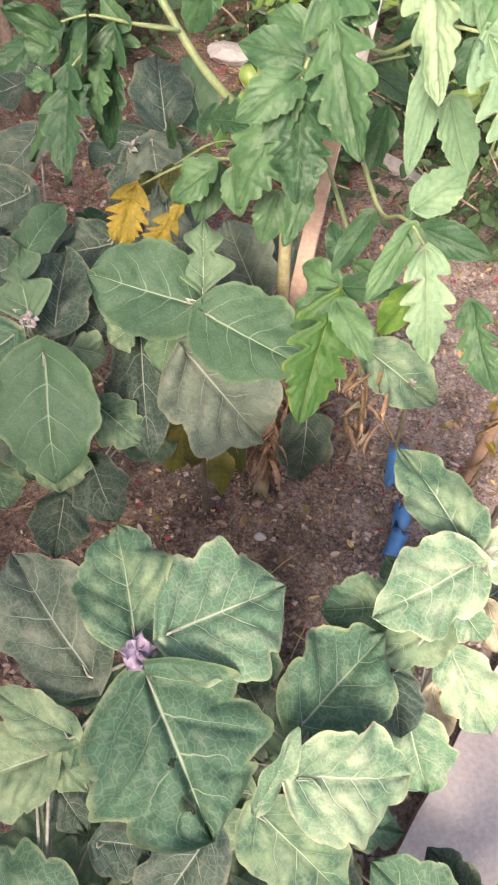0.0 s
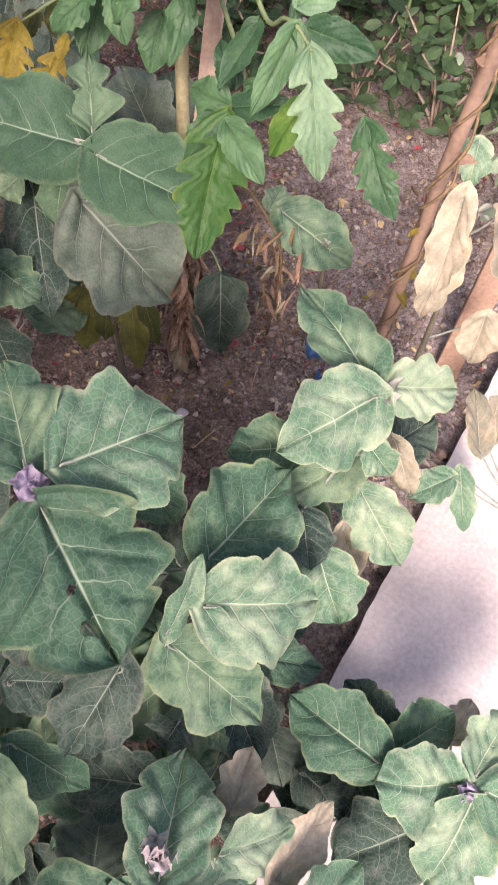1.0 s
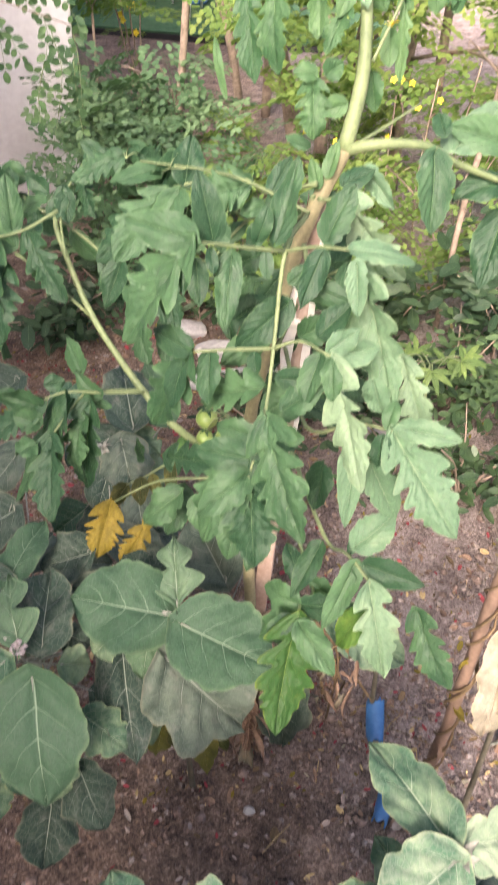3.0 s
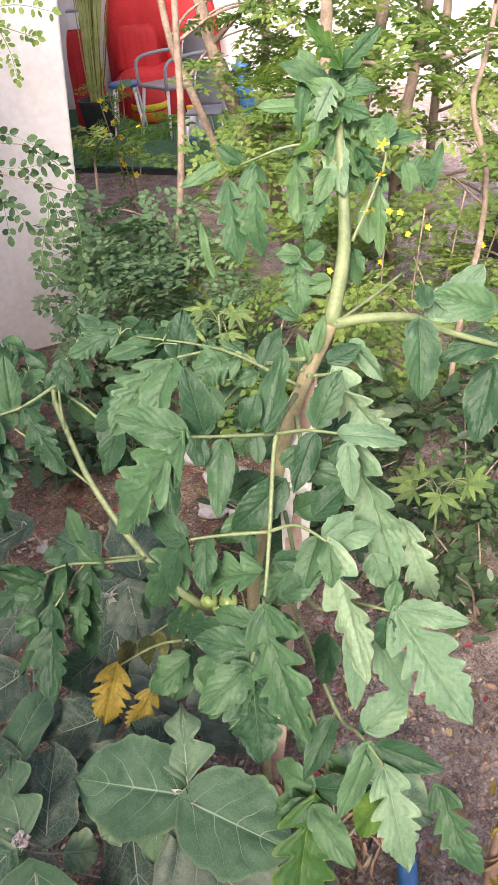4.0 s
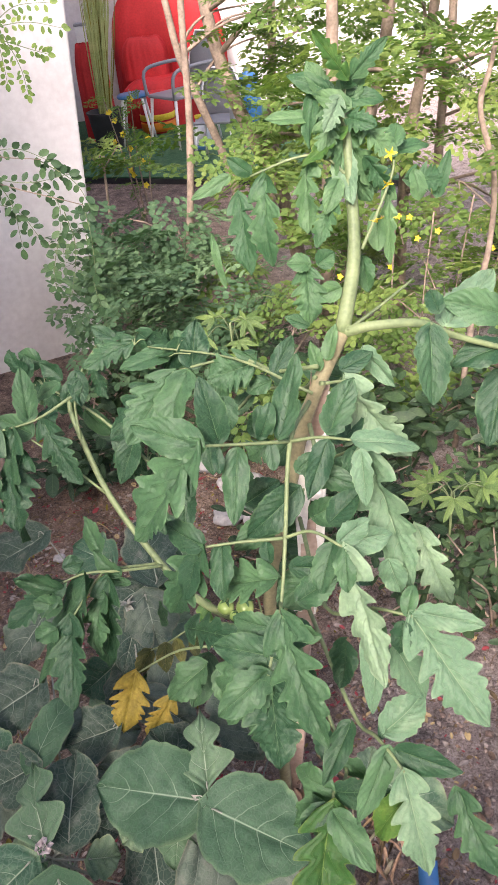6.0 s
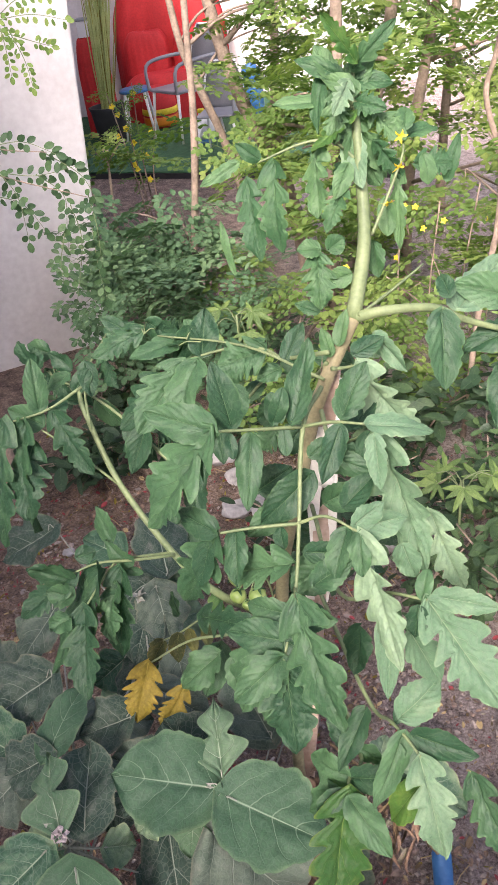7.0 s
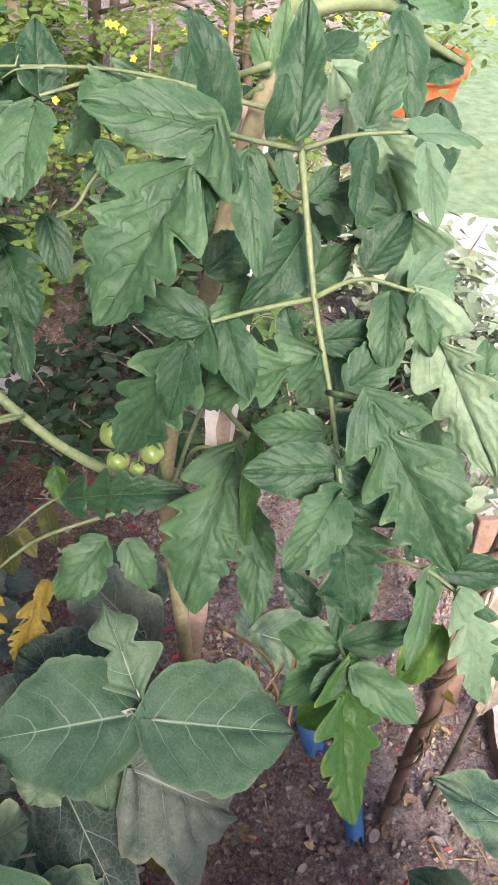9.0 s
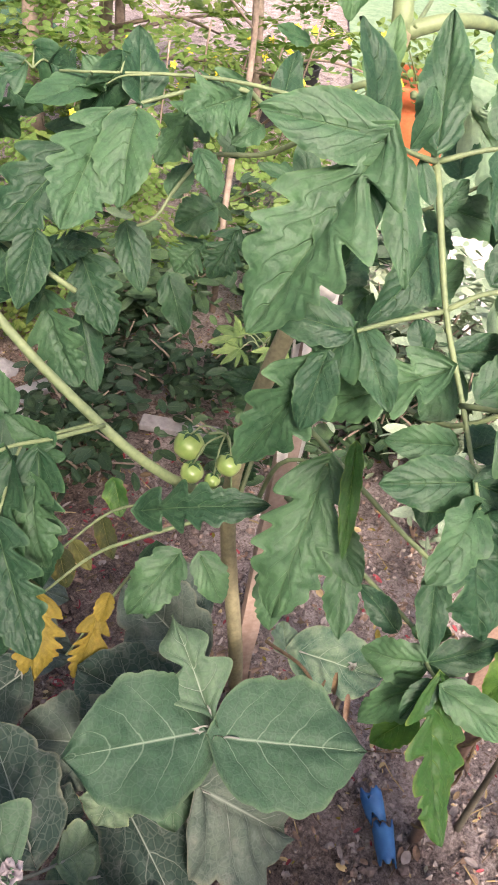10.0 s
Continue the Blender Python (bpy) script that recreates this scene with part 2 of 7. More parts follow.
TERRACOTTA = surface("terracotta plastic", (0.52, 0.115, 0.04), (0.66, 0.19, 0.08), 6, 0.6, 0.1)
PETAL = surface("violet petals", (0.12, 0.09, 0.16), (0.27, 0.235, 0.295), 60, 0.7, 0.1)
PALE_PETAL = surface("faded petals", (0.20, 0.17, 0.175), (0.37, 0.33, 0.335), 60, 0.7, 0.1)
FRUIT = surface("green tomato skin", (0.13, 0.21, 0.05), (0.26, 0.33, 0.11), 20, 0.35, 0.02)
PINK = surface("pinkish brick", (0.27, 0.175, 0.15), (0.40, 0.29, 0.255), 10, 0.9, 0.5, 70, 0.004)

# ---- building helpers ----
WORLD = {}


def mesh_of(name, bm, mats, smooth=True):
    data = bpy.data.meshes.new(name)
    bm.normal_update()
    bm.to_mesh(data)
    bm.free()
    for m in (mats if isinstance(mats, (list, tuple)) else [mats]):
        data.materials.append(m)
    if smooth:
        data.polygons.foreach_set("use_smooth", [True] * len(data.polygons))
    return data


def part(name, bm, mat, parent, label="", at=None, smooth=True):
    """One mesh object under a thing or part, at a pose in the world."""
    data = bm if isinstance(bm, bpy.types.Mesh) else mesh_of(name, bm, mat, smooth)
    ob = new(name, data)
    at = at or Matrix()
    ob.parent = parent
    ob.matrix_basis = WORLD[parent.name].inverted() @ at
    WORLD[ob.name] = at.copy()
    return tagged(ob, label)


def thing(name, label, category, at=(0, 0, 0), group="", kind=""):
    ob = new(name)
    ob.empty_display_size = 0.05
    m = at if isinstance(at, Matrix) else Matrix.Translation(at)
    ob.matrix_basis = m
    WORLD[ob.name] = m.copy()
    return tagged(ob, label, category, group, kind)


def solid(name, bm, mat, label, category="", kind="", smooth=False, group=""):
    ob = new(name, mesh_of(name, bm, mat, smooth))
    WORLD[ob.name] = Matrix()
    return tagged(ob, label, category, group, kind)


def tube(points, radii, sides=8, bm=None, seed=0, rough=0.0, closed=True):
    """A tapered tube along points."""
    bm = bm or bmesh.new()
    rnd = random.Random(seed)
    pts = [Vector(p) for p in points]
    if not isinstance(radii, (list, tuple)):
        radii = [radii] * len(pts)
    rings = []
    side = Vector((1, 0, 0.3))
    for i, p in enumerate(pts):
        d = (pts[min(i + 1, len(pts) - 1)] - pts[max(i - 1, 0)]).normalized()
        side = (side - d * side.dot(d))
        if side.length < 1e-4:
            side = d.orthogonal()
        side.normalize()
        up = d.cross(side)
        ring = []
        for k in range(sides):
            a = 2 * math.pi * k / sides
            r = radii[i] * (1 + rough * rnd.uniform(-1, 1))
            ring.append(bm.verts.new(p + side * (r * math.cos(a)) + up * (r * math.sin(a))))
        rings.append(ring)
    for a, b in zip(rings, rings[1:]):
        for k in range(sides):
            bm.faces.new((a[k], a[(k + 1) % sides], b[(k + 1) % sides], b[k]))
    if closed:
        bm.faces.new(rings[0][::-1])
        bm.faces.new(rings[-1])
    return bm


def smooth_line(points, steps=4):
    """Catmull-Rom points through the given ones."""
    p = [Vector(q) for q in points]
    p = [2 * p[0] - p[1]] + p + [2 * p[-1] - p[-2]]
    line = []
    for i in range(1, len(p) - 2):
        for s in range(steps):
            t = s / steps
            line.append(0.5 * (2 * p[i] + (p[i + 1] - p[i - 1]) * t + (2 * p[i - 1] - 5 * p[i] + 4 * p[i + 1] - p[i + 2]) * t * t
                               + (3 * p[i] - p[i - 1] - 3 * p[i + 1] + p[i + 2]) * t ** 3))
    return line + [p[-2]]


def block(bm, lo, hi, m=Matrix(), bevel=0.0):
    made = bmesh.ops.create_cube(bm, size=1)["verts"]
    size = Vector(hi) - Vector(lo)
    bmesh.ops.transform(bm, verts=made, matrix=m @ Matrix.Translation((Vector(lo) + Vector(hi)) / 2) @ Matrix.Diagonal((*size, 1)))
    if bevel:
        edges = list({e for v in made for e in v.link_edges})
        bmesh.ops.bevel(bm, geom=edges, offset=bevel, segments=2, affect="EDGES", profile=0.5)
    return bm


def lathe(profile, sides=24, bm=None, m=Matrix()):
    """A turned body from (radius, height) pairs."""
    bm = bm or bmesh.new()
    rings = [[bm.verts.new(m @ Vector((r * math.cos(2 * math.pi * k / sides), r * math.sin(2 * math.pi * k / sides), z))) for k in range(sides)] for r, z in profile]
    for a, b in zip(rings, rings[1:]):
        for k in range(sides):
            bm.faces.new((a[k], a[(k + 1) % sides], b[(k + 1) % sides], b[k]))
    bm.faces.new(rings[0][::-1])
    bm.faces.new(rings[-1])
    return bm


def leaf_frame(base, tip, ref, roll):
    """A pose with y from base to tip and z as near to ref as can be."""
    base, tip = Vector(base), Vector(tip)
    y = (tip - base).normalized()
    z = Vector(ref)
    z = (z - y * z.dot(y))
    if z.length < 0.15:
        z = y.orthogonal()
    z.normalize()
    x = y.cross(z)
    m = Matrix((x, y, z)).transposed().to_4x4()
    m.translation = base
    return m @ pose(0, 0, 0, 0, roll, 0)


def blade(length, width, outline, rnd, nu=30, nv=14, arch=0.05, fold=0.12, wave=0.03, pucker=0.0, veins=5, lean=0.35, shear=0.0, cordate=0.0, holes=(), bm=None, twist=0.0):
    """A leaf blade in its own frame: y along, x across, z up; a wavy, folded and puckered sheet with UVs."""
    bm = bm or bmesh.new()
    uv = bm.loops.layers.uv.verify()
    ph = [rnd.uniform(0, 6.28) for _ in range(8)]
    rows = []
    for i in range(nu + 1):
        u = i / nu
        row = []
        for j in range(-nv // 2, nv // 2 + 1):
            v = 2 * j / nv
            s = 1 if v > 0 else -1
            w = width / 2 * outline(u, s)
            a = abs(v)
            x = w * v
            y = length * (u + shear * a * outline(u, s) * width / length * (1 - u) - cordate * a * (1 - u) ** 5)
            z = length * arch * 4 * u * (1 - u) + fold * (math.sqrt(x * x + (0.12 * width) ** 2) - 0.12 * width)
            z += wave * width * a * a * math.sin(11 * u + ph[0] + s * ph[1]) + 0.5 * wave * width * math.sin(5 * u + 3 * v + ph[2])
            if pucker:
                lane = (u - lean * a) * veins
                z += pucker * width * (0.25 - (lane % 1 - 0.5) ** 2) * 4 * min(1, 2.2 * a) * (1 - 0.55 * a)
                z -= pucker * width * 1.2 * max(0, 1 - 9 * a)
            z += 0.02 * width * noise.noise(Vector((x * 60 + ph[3] * 9, y * 60, ph[4])))
            c = math.cos(twist * u)
            k = math.sin(twist * u)
            row.append(bm.verts.new((x * c, y, z + x * k)))
        rows.append(row)
    for i in range(nu):
        for j in range(nv):
            u, v = (i + 0.5) / nu, (2 * (j + 0.5) / nv - 1)
            if any(((u - a) / ru) ** 2 + ((v - b) / rv) ** 2 < 1 for a, b, ru, rv in holes):
                continue
            f = bm.faces.new((rows[i][j], rows[i][j + 1], rows[i + 1][j + 1], rows[i + 1][j]))
            for loop, (du, dv) in zip(f.loops, ((0, 0), (0, 1), (1, 1), (1, 0))):
                loop[uv].uv = ((j + dv) / nv, (i + du) / nu)
    return bm


# ---- setting: ground, walkway, turf, house ----
def spread(dense, lo, hi, far, grow=1.5):
    xs = [lo + (hi - lo) * i / dense for i in range(dense + 1)]
    step = (hi - lo) / dense
    while xs[-1] < far:
        step *= grow
        xs.append(xs[-1] + step)
    step = (hi - lo) / dense
    while xs[0] > -far:
        step *= grow
        xs.insert(0, xs[0] - step)
    return xs


def ground_height(x, y):
    near = math.exp(-((x - 0.2) ** 2 + (y - 1.2) ** 2) / 6)
    return near * (0.020 * noise.noise(Vector((x * 3, y * 3, 0))) + 0.014 * noise.noise(Vector((x * 9, y * 9, 4))) + 0.012 * noise.noise(Vector((x * 26, y * 26, 9))) + 0.009 * noise.noise(Vector((x * 55, y * 55, 2)))) - 0.004


bm = bmesh.new()
gx, gy = spread(150, -1.2, 1.8, 400), spread(170, -0.4, 3.2, 400)
grid = [[bm.verts.new((x, y, ground_height(x, y))) for x in gx] for y in gy]
for r0, r1 in zip(grid, grid[1:]):
    for a, b, c, d in zip(r0, r0[1:], r1[1:], r1):
        bm.faces.new((a, b, c, d))
solid("ground", bm, SOIL, "dry reddish grey garden soil with crumbs and litter", kind="structure", smooth=True)

ALONG, ACROSS = Vector((0.520, 0.854, 0)), Vector((0.854, -0.520, 0))
CORNER = Vector((0.462, 0.378, 0))


def walk_point(s, w, z):
    return CORNER + ALONG * s + ACROSS * w + Vector((0, 0, z))


def slab_mesh(s0, s1, w0, w1, top, seed, ragged=0.006):
    bm = bmesh.new()
    rnd = random.Random(seed)
    ns, nw = max(2, int((s1 - s0) / 0.03)), 10
    rows = []
    for i in range(ns + 1):
        s = s0 + (s1 - s0) * i / ns
        row = []
        for j in range(nw + 1):
            w = w0 + (w1 - w0) * (j / nw) ** 1.6
            rag = ragged * (noise.noise(Vector((s * 22, seed, 0))) + 0.6 * noise.noise(Vector((s * 70, seed, 3)))) if j == 0 else 0
            row.append(bm.verts.new(walk_point(s, w + rag, top - (0.006 if j == 0 else 0) + 0.002 * noise.noise(Vector((s * 4, w * 4, seed))))))
        rows.append(row)
    for a, b in zip(rows, rows[1:]):
        for k in range(nw):
            bm.faces.new((a[k], a[k + 1], b[k + 1], b[k]))
    edge = [v for r in (rows[0], [q[-1] for q in rows[1:]], rows[-1][-2::-1], [q[0] for q in rows[-2:0:-1]]) for v in r]
    low = [bm.verts.new((v.co.x, v.co.y, -0.10)) for v in edge]
    for k in range(len(edge)):
        q = (k + 1) % len(edge)
        bm.faces.new((edge[q], edge[k], low[k], low[q])).material_index = 1
    bmesh.ops.recalc_face_normals(bm, faces=bm.faces)
    return bm


solid("walkway", slab_mesh(-3.6, 2.85, 0.0, 1.7, 0.045, 2), [CONCRETE, KERB], "pale worn concrete walkway with chipped dirty edge", kind="structure", smooth=False)
bm = bmesh.new()
rows = [[bm.verts.new(walk_point(s, w, 0.03 + 0.004 * noise.noise(Vector((s * 5, w * 5, 1))))) for w in spread(30, -0.25, 5.5, 0.1)] for s in [2.856 + 0.2 * k for k in range(34)]]
for a, b in zip(rows, rows[1:]):
    for k in range(len(a) - 1):
        bm.faces.new((a[k], a[k + 1], b[k + 1], b[k]))
# paler than the terrace turf: the sunlight here is put into the colour
solid("turf", bm, surface("sunlit turf", (0.10, 0.19, 0.10), (0.24, 0.34, 0.20), 20, 0.95, 1.0, 300, 0.012), "pale green artificial turf lawn beyond the walkway, sunlight in its colour", kind="structure", smooth=True)


def wall(name, a, b, height, thick, label, mat=PLASTER, low=-0.1):
    """A wall between two plan points; its thickness lies to the left of a to b."""
    a, b = Vector((*a, 0)), Vector((*b, 0))
    d = (b - a).normalized()
    n = Vector((-d.y, d.x, 0))
    bm = bmesh.new()
    m = Matrix((d, n, Vector((0, 0, 1)))).transposed().to_4x4()
    m.translation = a
    block(bm, (0, 0, low), ((b - a).length, thick, height), m, 0.012)
    return solid(name, bm, mat, label, kind="structure", smooth=False)


leaning = wall("wall_west", (-0.42, 3.78), (-1.45, 3.335), 3.2, -0.30, "unseen white plastered house wall with grey stains")
# unseen side wall, added to cut the light from the left
wall("shade_wall_side", (-1.16, 3.455), (-1.16, -3.0), 3.2, -0.30, "unseen white plastered house wall")
turned = wall("wall_return", (-0.44, 3.79), (-1.58, 9.48), 3.2, 0.30, "unseen white plastered house wall")
for ob in (leaning, turned):
    for v in ob.data.vertices:
        v.co.x += 0.10 * (v.co.z - 1.4)
# two unseen walls behind, added to keep sun off the near bed
wall("shade_wall_south", (-7.0, -3.02), (-0.85, -3.02), 4.4, -0.30, "unseen white plastered house wall")
wall("shade_wall_garden", (-0.84, -3.05), (4.0, -3.05), 2.4, -0.20, "unseen white plastered wall added behind the bed")
wall("wall_north", (-3.0, 9.5), (12.0, 9.5), 2.6, 0.25, "pale plastered boundary wall at the back")
# unseen slab over the side wall, added to block sun and sky
bm = bmesh.new()
block(bm, (-7.0, -2.98, 3.204), (-1.12, 3.40, 3.34), Matrix(), 0.01)
solid("shade_roof", bm, PLASTER, "unseen flat concrete slab added to block sun from the left", kind="structure")

# ---- eggplants ----
def egg_outline(rnd, depth):
    """Outline of an eggplant leaf: broad at the base, blunt at the tip, with two or three rounded lobes a side."""
    shift = {s: rnd.uniform(-0.16, 0.16) for s in (-1, 1)}
    deep = {s: depth * rnd.uniform(0.7, 1.25) for s in (-1, 1)}
    count = rnd.uniform(2.1, 2.9)
    belly = rnd.uniform(0.78, 0.92)

    def outline(u, s):
        x = min(1.0, max(0.0, u)) ** belly
        w = max(0.0, 1 - abs(2 * x - 1) ** 2.3) ** (0.56 + 0.30 * u) * (1.06 - 0.26 * u)
        bump = abs(math.sin(math.pi * (count * u + 0.28 + shift[s]))) ** 0.75
        ripple = 0.040 * (2 * abs(math.sin(math.pi * (5.2 * u + 2 * shift[s]))) - 1) * (1 - 0.4 * u)
        return max(0.0, w * (1.03 - 2.0 * deep[s] * (1 - bump) * min(1, 5 * u) + ripple))
    return outline


def young_outline(rnd):
    """Outline of a young leaf: a wide lobed foot, a waist and a blunt upper lobe."""
    p = {s: rnd.uniform(-0.03, 0.03) for s in (-1, 1)}

    def outline(u, s):
        low = math.exp(-((u - 0.30 - p[s]) / 0.17) ** 2)
        high = 0.62 * math.exp(-((u - 0.70 + p[s]) / 0.20) ** 2)
        return max(0.0, max(low, high) * min(1, 7 * u) * min(1, 4.5 * (1 - u)) ** 0.6)
    return outline


def eggplant(foot, heart):
    plant = thing("eggplant", "eggplant bush with broad dusty green lobed leaves", "plant", (*foot, 0), "eggplants in the bed")
    line = smooth_line([(*foot, -0.02), (foot[0] * 0.7 + heart[0] * 0.3, foot[1] * 0.7 + heart[1] * 0.3, heart[2] * 0.5), heart], 5)
    part("stem", tube(line, [0.007 - 0.004 * i / len(line) for i in range(len(line))], 8, seed=1, rough=0.08), EGG_WOOD, plant)
    rnd = random.Random(str(heart))
    for k in range(7):
        a = k * 0.9 + rnd.uniform(-0.3, 0.3)
        out = Vector((math.cos(a) * 0.018, math.sin(a) * 0.018, 0.008 + rnd.uniform(-0.012, 0.010))) * (1.0 if heart[2] > 0.4 else 0.5)
        bud = blade(out.length * rnd.uniform(0.7, 1.25), out.length * 0.55, lambda u, s: math.sin(math.pi * min(1, u * 0.96 + 0.03) ** 0.8), rnd, 7, 4, 0.1, 0.5, 0.1)
        part("young_leaf", bud, DOWNY, plant, "downy pale young leaf", leaf_frame(heart, Vector(heart) + out, (0, 0, 1), rnd.uniform(-40, 40)))
    plant["heart"] = heart
    return plant


def egg_leaf(plant, base, tip, width, roll, tone, holes=False):
    rnd = random.Random(str((base, tip)))
    base, tip = Vector(base), Vector(tip)
    length = (tip - base).length
    m = leaf_frame(base, tip, (-0.02 + rnd.uniform(-0.15, 0.15), -0.42, 0.9), roll + rnd.uniform(-13, 13))
    cuts = [(0.47, 0.10, 0.028, 0.050), (0.71, 0.15, 0.056, 0.105), (0.76, 0.10, 0.040, 0.065)] if holes else []
    nu, nv = (96, 56) if holes else (40, 24)
    bm = blade(length * 1.02, width * 1.02, young_outline(rnd) if tone == "young" else egg_outline(rnd, {"fresh": 0.07, "young": 0.0, "mid": 0.13, "pale": 0.14, "dusty": 0.11, "bleached": 0.13}[tone]), rnd, nu, nv, rnd.uniform(0.02, 0.07), rnd.uniform(0.02, 0.20), rnd.uniform(0.04, 0.09), 0.045 if tone != "fresh" else 0.025, 4.4, 0.35, 0.12, 0.14, cuts, twist=rnd.uniform(-0.25, 0.25))
    leaf = part("leaf", bm, EGG[tone], plant, "" if tone in ("fresh", "mid") else {"young": "small young leaf with a pale foot", "pale": "pale mildewed leaf", "dusty": "dull grey dusty leaf", "bleached": "bleached drying leaf"}[tone], m)
    heart = Vector(plant["heart"])
    start = base + (heart + Vector((0, 0, -0.04)) - base) * 0.98
    far = (start - base).length
    if far > 0.16:
        foot = WORLD[plant.name].translation
        start = foot.lerp(heart, max(0.1, min(1, (base.z - 0.08) / heart.z)))
        far = (start - base).length
    line = smooth_line([start, start.lerp(base, 0.55) + Vector((0, 0, -0.06 * far)), base, base + m.to_3x3() @ Vector((0, length * 0.10, length * 0.012))], 5)
    part("petiole", tube(line, [0.0024 - 0.0017 * i / len(line) for i in range(len(line))], 7), EGG_STEM, leaf, "downy pale leaf stalk")
    return leaf


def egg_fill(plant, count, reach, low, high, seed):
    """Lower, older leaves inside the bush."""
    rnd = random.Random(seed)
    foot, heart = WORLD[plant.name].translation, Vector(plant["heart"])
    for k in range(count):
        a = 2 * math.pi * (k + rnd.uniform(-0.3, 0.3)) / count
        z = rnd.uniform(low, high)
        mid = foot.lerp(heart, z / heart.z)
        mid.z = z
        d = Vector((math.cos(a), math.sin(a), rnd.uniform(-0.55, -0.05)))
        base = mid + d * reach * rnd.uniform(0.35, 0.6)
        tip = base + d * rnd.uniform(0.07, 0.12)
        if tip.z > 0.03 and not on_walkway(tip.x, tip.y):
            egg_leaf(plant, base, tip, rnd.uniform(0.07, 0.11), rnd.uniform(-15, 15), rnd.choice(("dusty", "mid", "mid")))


def on_walkway(x, y):
    return (Vector((x, y, 0)) - CORNER).dot(ACROSS) > -0.012


# ---- tomato plant ----
tomato = thing("tomato_plant", "tall staked tomato plant with toothed green leaves", "plant", (0.20, 1.05, 0))


def tomato_limb(kind, points, radius):
    """A leaf stalk or a branch, tapering from its foot."""
    line = smooth_line(points, 5)
    return part("leaf_stalk" if kind == "leaf" else "branch", tube(line, [radius * (1 - 0.55 * i / len(line)) for i in range(len(line))], 8), STEM, tomato)


def stalk(limb, points, radius):
    line = smooth_line(points, 4)
    return part("side_stalk", tube(line, [radius * (1 - 0.4 * i / len(line)) for i in range(len(line))], 6), STEM, limb)


def tomato_outline(rnd, kind):
    """Outline of a leaflet: T is cut into rounded forward lobes, m is a pointed egg shape with shallow scallops, s a plain oval."""
    deep = {"T": rnd.uniform(0.80, 1.0), "m": rnd.uniform(0.05, 0.30), "s": 0.0}[kind]
    tip, foot = {"T": (0.72, 0.34), "m": (0.78, 0.40), "s": (0.60, 0.50)}[kind]
    peak = foot / (foot + tip)
    most = peak ** foot * (1 - peak) ** tip
    bays = {s: [(u + rnd.uniform(-0.04, 0.04), d * rnd.uniform(0.75, 1.1), w) for u, d, w in ((0.20, 0.80, 0.046), (0.40, 0.56, 0.042), (0.57, 0.36, 0.034), (0.71, 0.24, 0.03), (0.83, 0.14, 0.025))] for s in (-1, 1)}
    p2 = rnd.uniform(0, 1)

    def outline(u, s):
        u = min(1.0, max(0.0, u))
        w = u ** foot * (1 - u) ** tip / most
        cut = 0.0
        for place, depth, half in bays[s]:
            d = (u - place) / half
            cut = max(cut, depth * math.exp(-(d * (1.4 if d < 0 else 0.7)) ** 2))
        scallop = 0.055 * abs(math.sin(math.pi * (7.5 * u + p2))) * (kind != "s")
        return max(0.0, w * (1 - deep * cut) * (0.96 + scallop))
    return outline


def leaflet(limb, base, tip, width, kind, tone):
    rnd = random.Random(str((base, tip)))
    base, tip = Vector(base), Vector(tip)
    length = (tip - base).length
    m = leaf_frame(base, tip, (-0.30 + rnd.uniform(-0.25, 0.25), -0.75, 0.6 + rnd.uniform(-0.3, 0.3)), rnd.uniform(-26, 26))
    wide = width * {"T": 0.90, "m": 0.80, "s": 0.80}[kind]
    bm = blade(length * 1.03, wide, tomato_outline(rnd, kind), rnd, 72 if kind == "T" else 36, 16, rnd.uniform(-0.02, 0.14), rnd.uniform(-0.12, 0.28), rnd.uniform(0.03, 0.09),
               0.070 if kind != "s" else 0.03, 6.0, 0.45, 0.30 if kind == "T" else 0.10, 0.08, twist=rnd.uniform(-0.35, 0.35))
    return part("leaflet", bm, TOMATO[tone], limb, {"green": "", "top": "", "pale": "pale powdery leaflet, lightened for the bright side", "yel": "light yellow-green leaflet", "olive": "wilted olive leaflet", "dead": "yellowed dying leaflet"}[tone], m)


def clothe(limb, points, count, seed, back=0.022, size=0.055):
    """More leaflets on short stalks along a limb, mostly on its far side."""
    rnd = random.Random(seed)
    line = smooth_line(points, 6)
    for k in range(count):
        p = rnd.choice(line)
        base = p + Vector((rnd.gauss(0, 0.014), back * rnd.uniform(0.2, 1.0), rnd.gauss(0, 0.010)))
        tip = base + Vector((rnd.uniform(-0.8, 0.8), rnd.uniform(-0.2, 0.6), rnd.uniform(-1.1, 0.25))).normalized() * size * rnd.uniform(0.7, 1.5)
        stalk(limb, [p, p.lerp(base, 0.6) + Vector((0, 0, 0.004)), base], 0.0010)
        leaflet(limb, base, tip, size * rnd.uniform(0.7, 1.0), rnd.choice("mmTT"), "green")


stem_line = smooth_line([(0.20, 1.05, -0.02), (0.204, 1.045, 0.45), (0.206, 1.115, 0.72), (0.218, 1.110, 0.88), (0.250, 1.100, 1.02), (0.275, 1.105, 1.12), (0.298, 1.112, 1.18), (0.335, 1.135, 1.243)], 7)
part("main_stem", tube(stem_line, [0.0100 - 0.001 * i / len(stem_line) for i in range(len(stem_line))], 10, seed=3, rough=0.05), STEM_OLD, tomato, "woody tan-green main stem")


